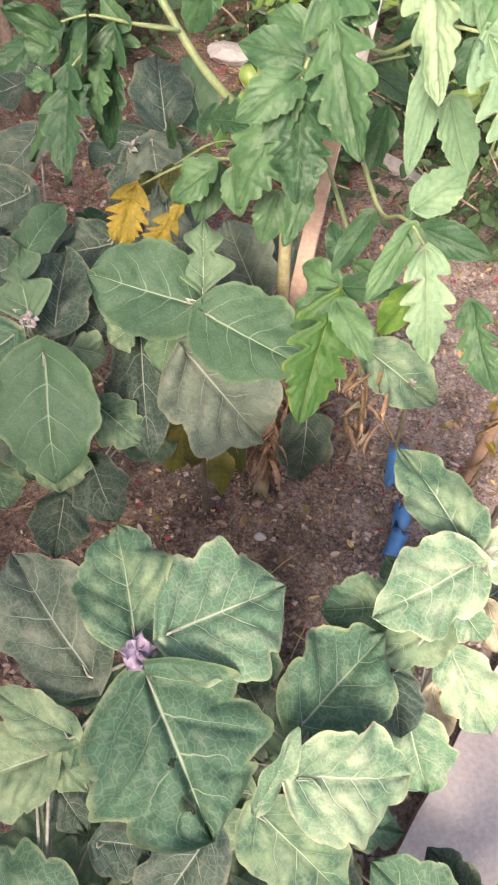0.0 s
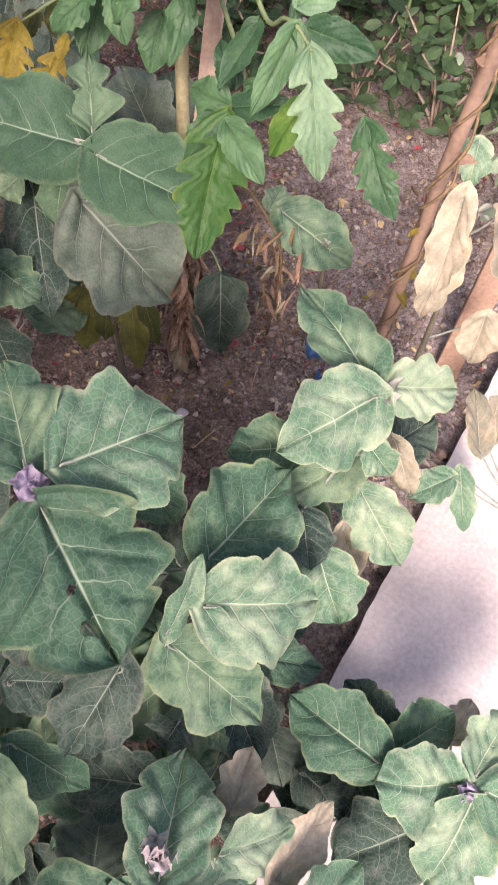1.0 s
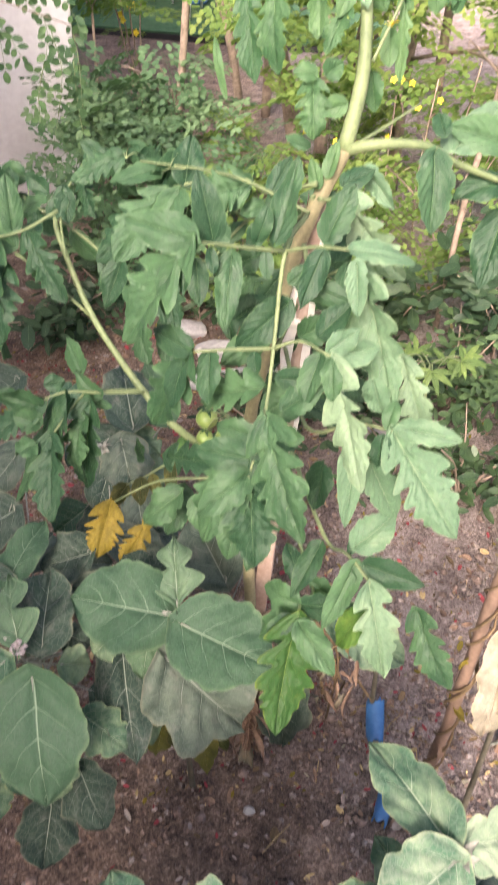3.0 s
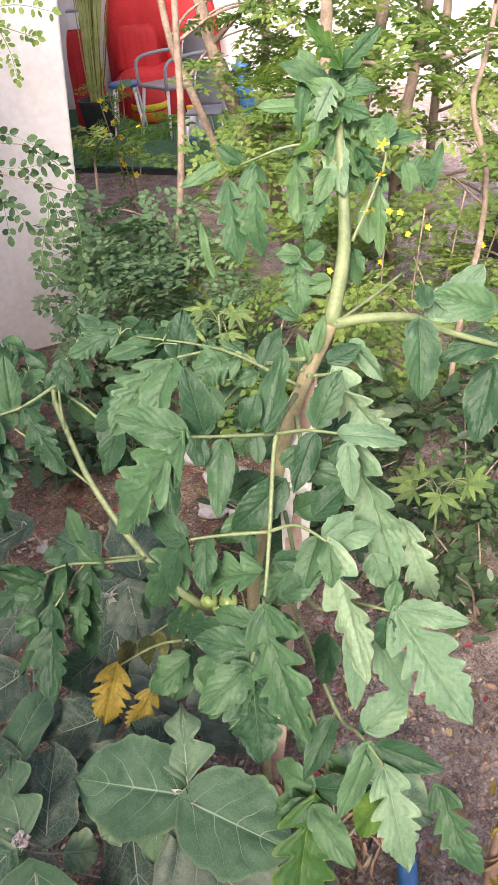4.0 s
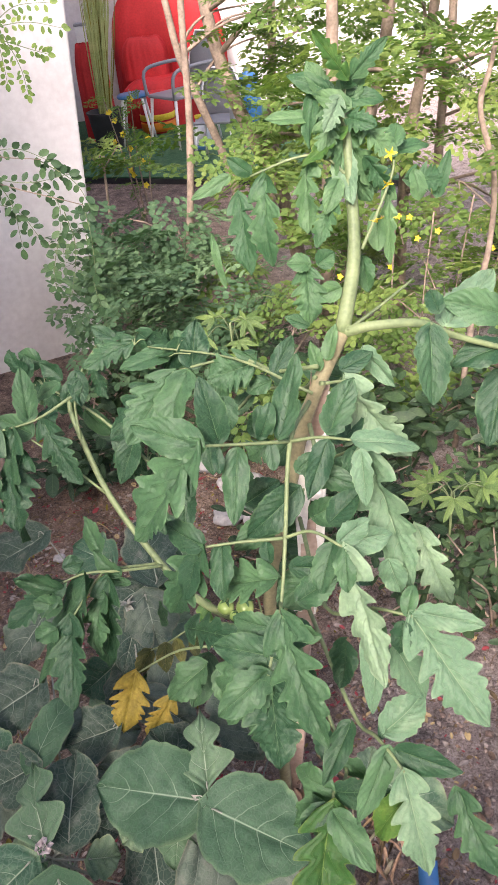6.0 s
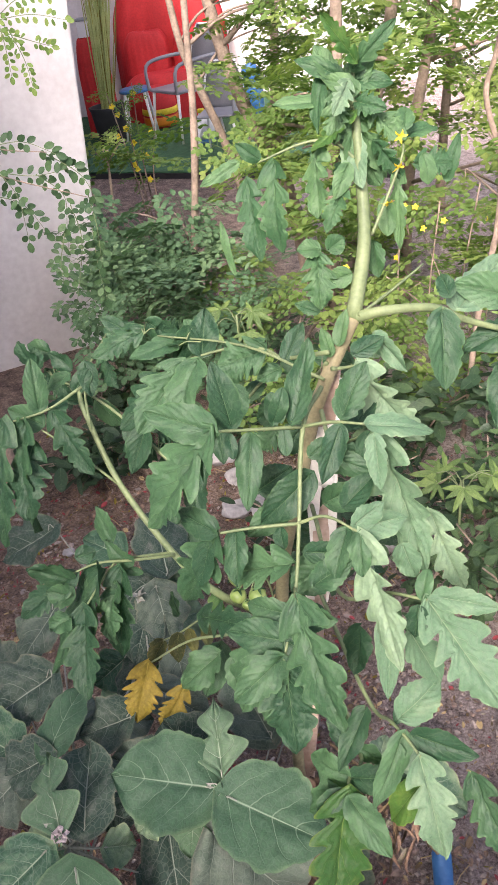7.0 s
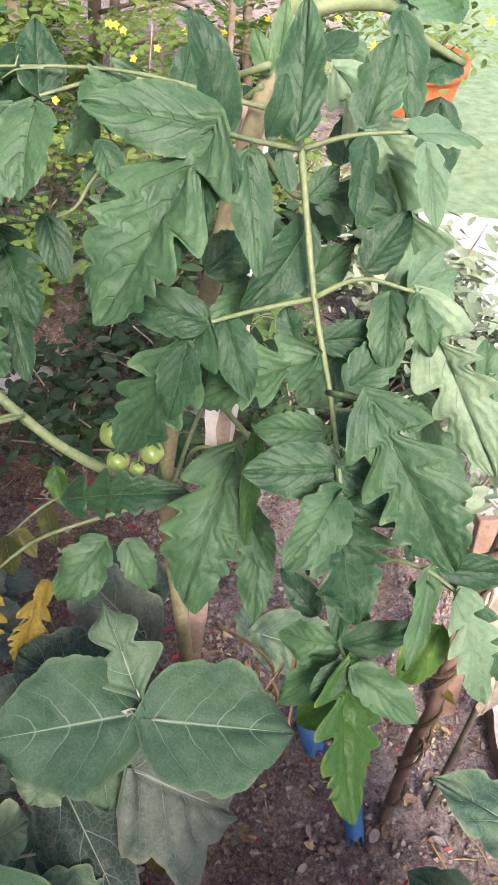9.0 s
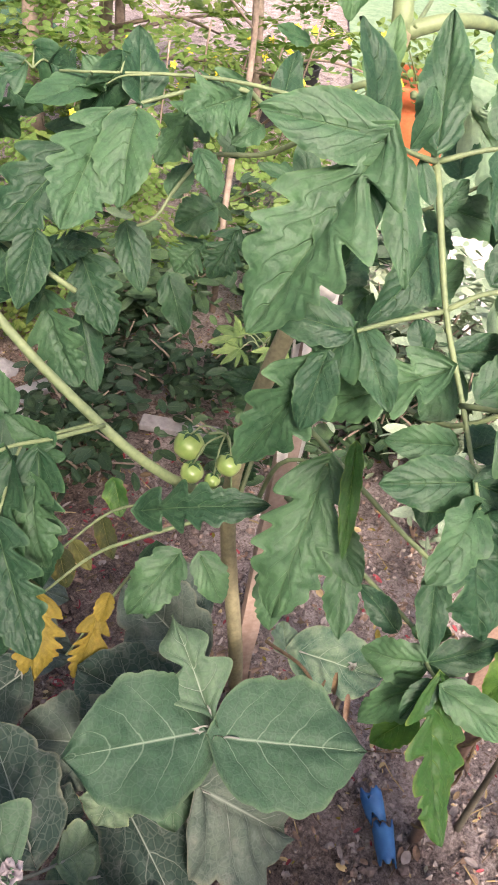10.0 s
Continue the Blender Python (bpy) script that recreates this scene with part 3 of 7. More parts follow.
leaf = tomato_limb("leaf", [(0.284, 1.030, 1.215), (0.258, 0.970, 1.206), (0.243, 0.908, 1.130), (0.232, 0.856, 1.086), (0.213, 0.799, 1.049)], 0.0030)
stalk(leaf, [(0.258, 0.970, 1.206), (0.209, 0.941, 1.228), (0.168, 0.914, 1.249)], 0.0022)
stalk(leaf, [(0.258, 0.970, 1.206), (0.288, 0.956, 1.217), (0.320, 0.936, 1.223)], 0.0022)
stalk(leaf, [(0.241, 0.908, 1.128), (0.195, 0.905, 1.131), (0.157, 0.900, 1.133)], 0.0022)
stalk(leaf, [(0.241, 0.908, 1.128), (0.270, 0.895, 1.145), (0.298, 0.870, 1.143)], 0.0022)
stalk(leaf, [(0.231, 0.858, 1.086), (0.233, 0.815, 1.111)], 0.0022)
leaflet(leaf, (0.168, 0.914, 1.249), (0.093, 0.910, 1.145), 0.085, "T", "green")
leaflet(leaf, (0.171, 0.914, 1.249), (0.105, 0.945, 1.260), 0.050, "m", "green")
leaflet(leaf, (0.159, 0.920, 1.240), (0.156, 0.896, 1.203), 0.032, "m", "green")
leaflet(leaf, (0.143, 0.920, 1.225), (0.137, 0.900, 1.175), 0.034, "m", "green")
leaflet(leaf, (0.186, 0.943, 1.234), (0.174, 0.964, 1.296), 0.042, "m", "green")
leaflet(leaf, (0.203, 0.940, 1.221), (0.193, 0.899, 1.161), 0.036, "m", "green")
leaflet(leaf, (0.183, 0.932, 1.232), (0.185, 0.916, 1.213), 0.017, "s", "green")
leaflet(leaf, (0.248, 0.961, 1.221), (0.273, 1.004, 1.288), 0.046, "m", "green")
leaflet(leaf, (0.228, 0.963, 1.220), (0.241, 0.970, 1.255), 0.026, "s", "green")
leaflet(leaf, (0.298, 0.955, 1.224), (0.326, 0.976, 1.270), 0.046, "m", "green")
leaflet(leaf, (0.294, 0.946, 1.216), (0.270, 0.911, 1.175), 0.036, "m", "green")
leaflet(leaf, (0.321, 0.936, 1.223), (0.384, 0.936, 1.205), 0.038, "m", "pale")
leaflet(leaf, (0.325, 0.922, 1.217), (0.326, 0.896, 1.172), 0.030, "m", "pale")
leaflet(leaf, (0.238, 0.961, 1.212), (0.238, 0.944, 1.190), 0.020, "s", "green")
leaflet(leaf, (0.261, 0.955, 1.154), (0.204, 0.939, 1.110), 0.052, "m", "green")
leaflet(leaf, (0.291, 0.917, 1.137), (0.325, 0.925, 1.170), 0.040, "m", "green")
leaflet(leaf, (0.262, 0.960, 1.175), (0.287, 0.965, 1.192), 0.026, "m", "green")
leaflet(leaf, (0.272, 0.966, 1.174), (0.328, 0.944, 1.157), 0.040, "m", "green")
leaflet(leaf, (0.158, 0.899, 1.135), (0.118, 0.940, 1.135), 0.040, "m", "green")
leaflet(leaf, (0.157, 0.900, 1.132), (0.108, 0.931, 1.014), 0.065, "T", "green")
leaflet(leaf, (0.147, 0.904, 1.117), (0.130, 0.895, 1.066), 0.038, "m", "green")
leaflet(leaf, (0.176, 0.907, 1.126), (0.173, 0.862, 1.095), 0.038, "m", "green")
leaflet(leaf, (0.232, 0.879, 1.101), (0.164, 0.922, 1.049), 0.055, "T", "green")
leaflet(leaf, (0.250, 0.860, 1.085), (0.292, 0.865, 1.111), 0.042, "m", "green")
leaflet(leaf, (0.247, 0.893, 1.101), (0.298, 0.884, 1.101), 0.036, "m", "green")
leaflet(leaf, (0.224, 0.897, 1.106), (0.223, 0.911, 1.123), 0.025, "s", "green")
leaflet(leaf, (0.301, 0.868, 1.143), (0.299, 0.842, 1.110), 0.032, "m", "green")
leaflet(leaf, (0.296, 0.875, 1.146), (0.326, 0.884, 1.163), 0.034, "m", "pale")
leaflet(leaf, (0.301, 0.867, 1.139), (0.324, 0.779, 1.047), 0.062, "T", "pale")
leaflet(leaf, (0.233, 0.815, 1.111), (0.263, 0.736, 1.024), 0.075, "T", "green")
leaflet(leaf, (0.234, 0.813, 1.110), (0.230, 0.788, 1.075), 0.030, "m", "green")
leaflet(leaf, (0.245, 0.804, 1.107), (0.267, 0.795, 1.102), 0.030, "m", "green")
leaflet(leaf, (0.222, 0.844, 1.064), (0.182, 0.867, 1.062), 0.036, "m", "green")
leaflet(leaf, (0.217, 0.815, 1.058), (0.161, 0.839, 1.054), 0.050, "m", "green")
leaflet(leaf, (0.218, 0.814, 1.058), (0.260, 0.794, 1.035), 0.050, "m", "green")
leaflet(leaf, (0.227, 0.838, 1.063), (0.265, 0.837, 1.058), 0.044, "m", "green")
leaflet(leaf, (0.212, 0.802, 1.051), (0.162, 0.778, 1.023), 0.050, "m", "green")
leaflet(leaf, (0.213, 0.799, 1.048), (0.215, 0.762, 0.959), 0.070, "T", "green")
leaflet(leaf, (0.217, 0.797, 1.043), (0.258, 0.781, 1.025), 0.040, "m", "green")
leaflet(leaf, (0.209, 0.794, 1.044), (0.186, 0.785, 0.998), 0.036, "m", "green")

leaf = tomato_limb("leaf", [(0.245, 1.060, 0.800), (0.290, 0.878, 0.777), (0.272, 0.833, 0.788), (0.267, 0.808, 0.791)], 0.0030)
leaflet(leaf, (0.267, 0.809, 0.792), (0.235, 0.720, 0.680), 0.095, "T", "yel")
leaflet(leaf, (0.263, 0.809, 0.790), (0.230, 0.804, 0.763), 0.034, "m", "green")
leaflet(leaf, (0.268, 0.802, 0.790), (0.306, 0.747, 0.762), 0.050, "m", "green")
leaflet(leaf, (0.271, 0.831, 0.786), (0.233, 0.874, 0.775), 0.060, "m", "green")
leaflet(leaf, (0.273, 0.830, 0.787), (0.339, 0.812, 0.806), 0.044, "m", "green")
leaflet(leaf, (0.262, 0.817, 0.781), (0.221, 0.840, 0.707), 0.058, "m", "green")
leaflet(leaf, (0.278, 0.824, 0.698), (0.243, 0.833, 0.654), 0.050, "m", "yel")
leaflet(leaf, (0.288, 0.870, 0.784), (0.320, 0.851, 0.777), 0.040, "m", "green")
leaflet(leaf, (0.276, 0.881, 0.772), (0.260, 0.927, 0.793), 0.040, "m", "green")

leaf = tomato_limb("leaf", [(0.255, 1.070, 0.900), (0.303, 0.895, 0.852), (0.322, 0.835, 0.885), (0.332, 0.810, 0.894), (0.346, 0.786, 0.887)], 0.0030)
leaflet(leaf, (0.332, 0.810, 0.894), (0.292, 0.768, 0.830), 0.042, "m", "green")
leaflet(leaf, (0.342, 0.807, 0.894), (0.405, 0.780, 0.888), 0.048, "m", "green")
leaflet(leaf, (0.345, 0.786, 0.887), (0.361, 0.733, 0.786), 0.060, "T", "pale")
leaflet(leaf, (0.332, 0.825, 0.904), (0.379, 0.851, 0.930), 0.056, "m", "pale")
leaflet(leaf, (0.298, 0.876, 0.851), (0.260, 0.824, 0.815), 0.042, "m", "green")
leaflet(leaf, (0.328, 0.832, 0.884), (0.338, 0.849, 0.897), 0.018, "s", "green")
leaflet(leaf, (0.323, 0.803, 0.865), (0.327, 0.806, 0.891), 0.030, "s", "green")
leaflet(leaf, (0.419, 0.825, 0.776), (0.458, 0.759, 0.705), 0.058, "T", "green")
leaflet(leaf, (0.347, 0.791, 0.826), (0.316, 0.788, 0.763), 0.050, "m", "yel")

leaf = tomato_limb("leaf", [(0.265, 1.090, 1.000), (0.281, 0.925, 1.004), (0.326, 0.863, 1.061), (0.361, 0.838, 1.071)], 0.0030)
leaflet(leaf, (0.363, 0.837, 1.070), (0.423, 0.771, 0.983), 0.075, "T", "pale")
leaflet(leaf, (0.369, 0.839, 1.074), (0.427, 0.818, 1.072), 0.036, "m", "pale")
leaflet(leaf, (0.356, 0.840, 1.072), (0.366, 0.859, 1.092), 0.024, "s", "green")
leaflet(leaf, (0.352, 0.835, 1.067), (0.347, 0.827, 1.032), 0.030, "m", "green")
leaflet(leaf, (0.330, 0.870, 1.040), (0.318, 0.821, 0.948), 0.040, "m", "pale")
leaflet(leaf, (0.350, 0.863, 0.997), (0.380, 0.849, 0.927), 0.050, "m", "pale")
leaflet(leaf, (0.302, 0.920, 0.947), (0.292, 0.900, 0.891), 0.050, "m", "green")

leaf = tomato_limb("leaf", [(0.300, 1.060, 1.220), (0.309, 1.066, 1.216), (0.329, 1.047, 1.228)], 0.0030)
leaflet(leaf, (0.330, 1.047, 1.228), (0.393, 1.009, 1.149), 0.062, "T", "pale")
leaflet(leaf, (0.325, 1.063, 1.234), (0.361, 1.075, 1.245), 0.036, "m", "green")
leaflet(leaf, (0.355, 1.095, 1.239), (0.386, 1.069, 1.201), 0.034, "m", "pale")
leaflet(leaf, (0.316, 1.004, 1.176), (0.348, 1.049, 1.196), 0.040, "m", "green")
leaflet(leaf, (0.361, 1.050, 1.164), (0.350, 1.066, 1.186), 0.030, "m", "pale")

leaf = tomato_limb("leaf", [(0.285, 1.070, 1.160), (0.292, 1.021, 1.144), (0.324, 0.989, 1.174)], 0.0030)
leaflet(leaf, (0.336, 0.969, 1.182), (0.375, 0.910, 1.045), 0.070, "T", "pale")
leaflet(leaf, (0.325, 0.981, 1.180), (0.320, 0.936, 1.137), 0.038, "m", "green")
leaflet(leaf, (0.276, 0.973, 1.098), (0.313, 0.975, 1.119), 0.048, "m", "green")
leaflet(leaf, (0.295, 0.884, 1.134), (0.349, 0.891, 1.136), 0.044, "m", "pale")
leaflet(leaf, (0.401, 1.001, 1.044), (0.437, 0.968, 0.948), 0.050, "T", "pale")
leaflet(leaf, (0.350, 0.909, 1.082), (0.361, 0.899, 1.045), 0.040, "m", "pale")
leaflet(leaf, (0.289, 0.884, 1.134), (0.273, 0.854, 1.094), 0.036, "m", "green")
leaflet(leaf, (0.271, 0.908, 1.071), (0.228, 0.890, 1.052), 0.060, "m", "green")
leaflet(leaf, (0.289, 0.990, 1.136), (0.314, 1.002, 1.139), 0.050, "m", "green")
leaflet(leaf, (0.202, 0.995, 1.109), (0.242, 1.009, 1.126), 0.050, "m", "green")
leaflet(leaf, (0.236, 0.986, 1.096), (0.185, 0.962, 1.071), 0.050, "m", "green")

leaf = tomato_limb("branch", [(0.335, 1.135, 1.243), (0.372, 1.123, 1.254), (0.429, 1.130, 1.247), (0.470, 1.142, 1.221), (0.546, 1.156, 1.185)], 0.0072)
leaflet(leaf, (0.438, 1.126, 1.242), (0.434, 1.082, 1.163), 0.062, "m", "green")
leaflet(leaf, (0.535, 1.162, 1.233), (0.465, 1.180, 1.250), 0.058, "m", "green")
leaflet(leaf, (0.540, 1.160, 1.188), (0.475, 1.149, 1.172), 0.058, "m", "green")
leaflet(leaf, (0.451, 1.140, 1.255), (0.447, 1.171, 1.270), 0.030, "m", "green")
leaflet(leaf, (0.553, 1.186, 1.136), (0.526, 1.141, 1.053), 0.070, "m", "green")
leaflet(leaf, (0.464, 1.150, 1.234), (0.545, 1.248, 1.252), 0.070, "m", "pale")

leaf = tomato_limb("branch", [(0.335, 1.135, 1.243), (0.358, 1.185, 1.316), (0.362, 1.233, 1.400), (0.360, 1.271, 1.479)], 0.0098)
stalk(leaf, [(0.363, 1.231, 1.394), (0.334, 1.241, 1.421), (0.298, 1.245, 1.423), (0.244, 1.243, 1.408)], 0.0022)
stalk(leaf, [(0.368, 1.187, 1.324), (0.394, 1.217, 1.362), (0.412, 1.234, 1.395), (0.415, 1.237, 1.410)], 0.0022)
stalk(leaf, [(0.341, 1.126, 1.250), (0.394, 1.177, 1.258), (0.438, 1.226, 1.263)], 0.0022)
leaflet(leaf, (0.262, 1.242, 1.404), (0.262, 1.211, 1.308), 0.053, "T", "top")
leaflet(leaf, (0.228, 1.247, 1.385), (0.234, 1.218, 1.297), 0.044, "T", "top")
leaflet(leaf, (0.314, 1.243, 1.420), (0.309, 1.211, 1.344), 0.048, "T", "top")
leaflet(leaf, (0.362, 1.266, 1.455), (0.349, 1.232, 1.392), 0.043, "T", "top")
leaflet(leaf, (0.330, 1.286, 1.485), (0.318, 1.265, 1.428), 0.034, "m", "top")
leaflet(leaf, (0.358, 1.271, 1.479), (0.407, 1.263, 1.473), 0.034, "m", "top")
leaflet(leaf, (0.319, 1.282, 1.459), (0.268, 1.285, 1.461), 0.034, "m", "top")
leaflet(leaf, (0.355, 1.272, 1.479), (0.382, 1.282, 1.502), 0.034, "m", "top")
leaflet(leaf, (0.349, 1.274, 1.485), (0.299, 1.291, 1.505), 0.031, "m", "top")
leaflet(leaf, (0.361, 1.268, 1.461), (0.392, 1.258, 1.439), 0.034, "m", "top")
leaflet(leaf, (0.351, 1.271, 1.474), (0.327, 1.268, 1.443), 0.031, "m", "top")
leaflet(leaf, (0.217, 1.263, 1.405), (0.170, 1.255, 1.385), 0.025, "m", "top")
leaflet(leaf, (0.244, 1.244, 1.411), (0.219, 1.249, 1.431), 0.025, "m", "top")
leaflet(leaf, (0.445, 1.267, 1.387), (0.449, 1.256, 1.354), 0.031, "s", "top")
leaflet(leaf, (0.419, 1.260, 1.420), (0.426, 1.284, 1.440), 0.034, "m", "top")
leaflet(leaf, (0.476, 1.271, 1.353), (0.492, 1.281, 1.403), 0.025, "m", "top")
leaflet(leaf, (0.410, 1.241, 1.381), (0.408, 1.221, 1.290), 0.027, "T", "top")
leaflet(leaf, (0.392, 1.234, 1.349), (0.393, 1.220, 1.308), 0.031, "s", "top")
leaflet(leaf, (0.301, 1.188, 1.307), (0.300, 1.162, 1.248), 0.051, "T", "top")
leaflet(leaf, (0.305, 1.189, 1.312), (0.278, 1.191, 1.314), 0.034, "m", "top")
leaflet(leaf, (0.315, 1.188, 1.311), (0.335, 1.190, 1.323), 0.034, "m", "top")
leaflet(leaf, (0.339, 1.174, 1.283), (0.309, 1.174, 1.275), 0.034, "m", "top")
leaflet(leaf, (0.372, 1.211, 1.305), (0.378, 1.204, 1.263), 0.034, "m", "top")
leaflet(leaf, (0.301, 1.224, 1.215), (0.272, 1.231, 1.227), 0.025, "m", "top")
leaflet(leaf, (0.188, 1.271, 1.330), (0.199, 1.249, 1.269), 0.017, "s", "top")
leaflet(leaf, (0.314, 1.114, 1.222), (0.327, 1.131, 1.257), 0.025, "m", "top")
leaflet(leaf, (0.303, 1.109, 1.211), (0.296, 1.125, 1.240), 0.025, "m", "top")
leaflet(leaf, (0.339, 1.208, 1.377), (0.315, 1.185, 1.333), 0.038, "T", "top")
leaflet(leaf, (0.346, 1.214, 1.400), (0.327, 1.196, 1.368), 0.030, "m", "top")
leaflet(leaf, (0.343, 1.251, 1.472), (0.333, 1.231, 1.422), 0.038, "T", "top")
leaflet(leaf, (0.380, 1.262, 1.448), (0.417, 1.247, 1.411), 0.043, "T", "top")
leaflet(leaf, (0.367, 1.269, 1.473), (0.389, 1.282, 1.510), 0.038, "m", "top")
leaflet(leaf, (0.339, 1.274, 1.480), (0.322, 1.291, 1.518), 0.034, "m", "top")
leaflet(leaf, (0.435, 1.267, 1.378), (0.486, 1.274, 1.371), 0.043, "T", "top")
leaflet(leaf, (0.423, 1.277, 1.410), (0.466, 1.289, 1.410), 0.034, "m", "top")
leaflet(leaf, (0.383, 1.244, 1.415), (0.416, 1.236, 1.368), 0.034, "T", "top")

leaf = tomato_limb("leaf", [(0.300, 1.100, 1.220), (0.252, 1.183, 1.174), (0.224, 1.190, 1.187), (0.194, 1.210, 1.185), (0.140, 1.222, 1.172), (0.108, 1.225, 1.163)], 0.0030)
leaflet(leaf, (0.224, 1.189, 1.186), (0.164, 1.180, 1.174), 0.070, "T", "green")
leaflet(leaf, (0.140, 1.222, 1.172), (0.151, 1.258, 1.221), 0.056, "m", "green")
leaflet(leaf, (0.112, 1.225, 1.163), (0.046, 1.163, 1.098), 0.080, "T", "green")
leaflet(leaf, (0.133, 1.217, 1.165), (0.102, 1.176, 1.102), 0.070, "m", "green")
leaflet(leaf, (0.251, 1.173, 1.177), (0.277, 1.202, 1.212), 0.036, "m", "green")
leaflet(leaf, (0.227, 1.073, 1.147), (0.228, 1.093, 1.178), 0.030, "s", "green")
leaflet(leaf, (0.179, 1.185, 1.140), (0.186, 1.163, 1.104), 0.040, "m", "green")
leaflet(leaf, (0.243, 1.194, 1.154), (0.212, 1.188, 1.143), 0.035, "m", "green")

leaf = tomato_limb("leaf", [(0.298, 1.110, 1.200), (0.287, 1.241, 1.109), (0.228, 1.268, 1.100), (0.193, 1.270, 1.069), (0.161, 1.267, 1.038), (0.099, 1.302, 1.020)], 0.0030)
stalk(leaf, [(0.228, 1.268, 1.100), (0.196, 1.265, 1.114), (0.181, 1.272, 1.118)], 0.0022)
stalk(leaf, [(0.099, 1.302, 1.020), (0.063, 1.286, 0.995), (0.049, 1.275, 0.971)], 0.0022)
leaflet(leaf, (0.105, 1.262, 1.139), (0.005, 1.247, 1.054), 0.090, "T", "green")
leaflet(leaf, (0.140, 1.277, 1.151), (0.116, 1.307, 1.187), 0.055, "m", "green")
leaflet(leaf, (0.227, 1.247, 1.167), (0.172, 1.258, 1.102), 0.062, "T", "green")
leaflet(leaf, (0.093, 1.301, 1.015), (0.105, 1.228, 0.940), 0.075, "T", "green")
leaflet(leaf, (0.142, 1.273, 1.035), (0.144, 1.239, 0.977), 0.048, "m", "green")
leaflet(leaf, (0.049, 1.275, 0.971), (0.063, 1.208, 0.897), 0.080, "T", "green")
leaflet(leaf, (0.073, 1.294, 1.015), (0.046, 1.290, 0.996), 0.040, "m", "green")
leaflet(leaf, (0.244, 1.280, 1.037), (0.202, 1.289, 1.019), 0.060, "m", "green")
leaflet(leaf, (0.187, 1.270, 1.064), (0.219, 1.289, 1.085), 0.036, "m", "green")
leaflet(leaf, (0.263, 1.273, 1.096), (0.258, 1.303, 1.137), 0.040, "m", "green")
leaflet(leaf, (0.184, 1.260, 0.976), (0.191, 1.232, 0.919), 0.050, "m", "green")
leaflet(leaf, (0.235, 1.286, 0.995), (0.201, 1.284, 0.967), 0.060, "T", "green")
leaflet(leaf, (0.271, 1.275, 1.009), (0.235, 1.267, 0.963), 0.060, "T", "green")
leaflet(leaf, (0.090, 1.278, 0.934), (0.087, 1.230, 0.867), 0.050, "m", "green")
leaflet(leaf, (0.023, 1.307, 0.957), (-0.004, 1.327, 0.985), 0.060, "m", "green")

leaf = tomato_limb("leaf", [(0.215, 1.080, 0.760), (0.195, 1.009, 0.911), (0.218, 0.967, 0.940)], 0.0030)
leaflet(leaf, (0.218, 0.967, 0.940), (0.150, 0.916, 0.822), 0.095, "T", "green")
leaflet(leaf, (0.229, 0.948, 0.971), (0.198, 0.897, 0.900), 0.024, "m", "yel")
leaflet(leaf, (0.219, 0.961, 0.934), (0.185, 0.957, 0.889), 0.050, "m", "green")
leaflet(leaf, (0.227, 0.926, 0.855), (0.206, 0.884, 0.795), 0.048, "m", "green")
leaflet(leaf, (0.224, 0.954, 0.875), (0.230, 0.901, 0.840), 0.050, "m", "green")
leaflet(leaf, (0.213, 0.957, 0.900), (0.197, 0.931, 0.847), 0.050, "m", "green")
leaflet(leaf, (0.110, 1.043, 0.781), (0.052, 1.033, 0.726), 0.070, "m", "green")
leaflet(leaf, (0.132, 1.035, 0.779), (0.144, 1.004, 0.732), 0.050, "m", "green")
leaflet(leaf, (0.193, 0.988, 0.784), (0.176, 0.955, 0.732), 0.060, "m", "green")

leaf = tomato_limb("branch", [(0.206, 1.118, 0.735), (0.160, 1.116, 0.790), (0.118, 1.106, 0.838), (0.071, 1.122, 0.892), (-0.004, 1.188, 0.992), (-0.048, 1.260, 1.080), (-0.055, 1.284, 1.105)], 0.0072)
stalk(leaf, [(-0.040, 1.239, 1.063), (-0.047, 1.285, 1.103), (-0.036, 1.316, 1.132), (-0.012, 1.356, 1.156)], 0.0022)
stalk(leaf, [(0.060, 1.132, 0.905), (0.007, 1.116, 0.918), (-0.020, 1.109, 0.919), (-0.058, 1.046, 0.899)], 0.0022)
stalk(leaf, [(-0.008, 1.190, 0.995), (-0.059, 1.201, 1.052), (-0.100, 1.210, 1.089)], 0.0022)
leaflet(leaf, (-0.019, 1.080, 0.903), (-0.024, 1.028, 0.842), 0.062, "T", "green")
leaflet(leaf, (-0.061, 1.045, 0.898), (-0.059, 0.957, 0.822), 0.072, "T", "green")
leaflet(leaf, (-0.072, 1.055, 0.913), (-0.106, 1.055, 0.928), 0.050, "m", "green")
leaflet(leaf, (-0.071, 1.071, 0.929), (-0.126, 1.069, 0.953), 0.060, "m", "green")
leaflet(leaf, (-0.079, 1.033, 0.894), (-0.104, 1.018, 0.891), 0.050, "m", "green")
leaflet(leaf, (-0.022, 1.129, 0.943), (-0.041, 1.165, 0.977), 0.060, "m", "green")
leaflet(leaf, (-0.069, 1.100, 0.943), (-0.043, 1.109, 0.943), 0.035, "m", "green")
leaflet(leaf, (-0.013, 1.104, 0.911), (0.017, 1.102, 0.899), 0.020, "s", "green")
leaflet(leaf, (-0.115, 1.199, 1.079), (-0.126, 1.133, 0.995), 0.075, "T", "green")
leaflet(leaf, (-0.079, 1.211, 1.077), (-0.054, 1.211, 1.045), 0.050, "m", "green")
leaflet(leaf, (-0.099, 1.215, 1.095), (-0.139, 1.217, 1.126), 0.050, "m", "green")
leaflet(leaf, (-0.084, 1.220, 1.095), (-0.072, 1.259, 1.112), 0.040, "m", "green")
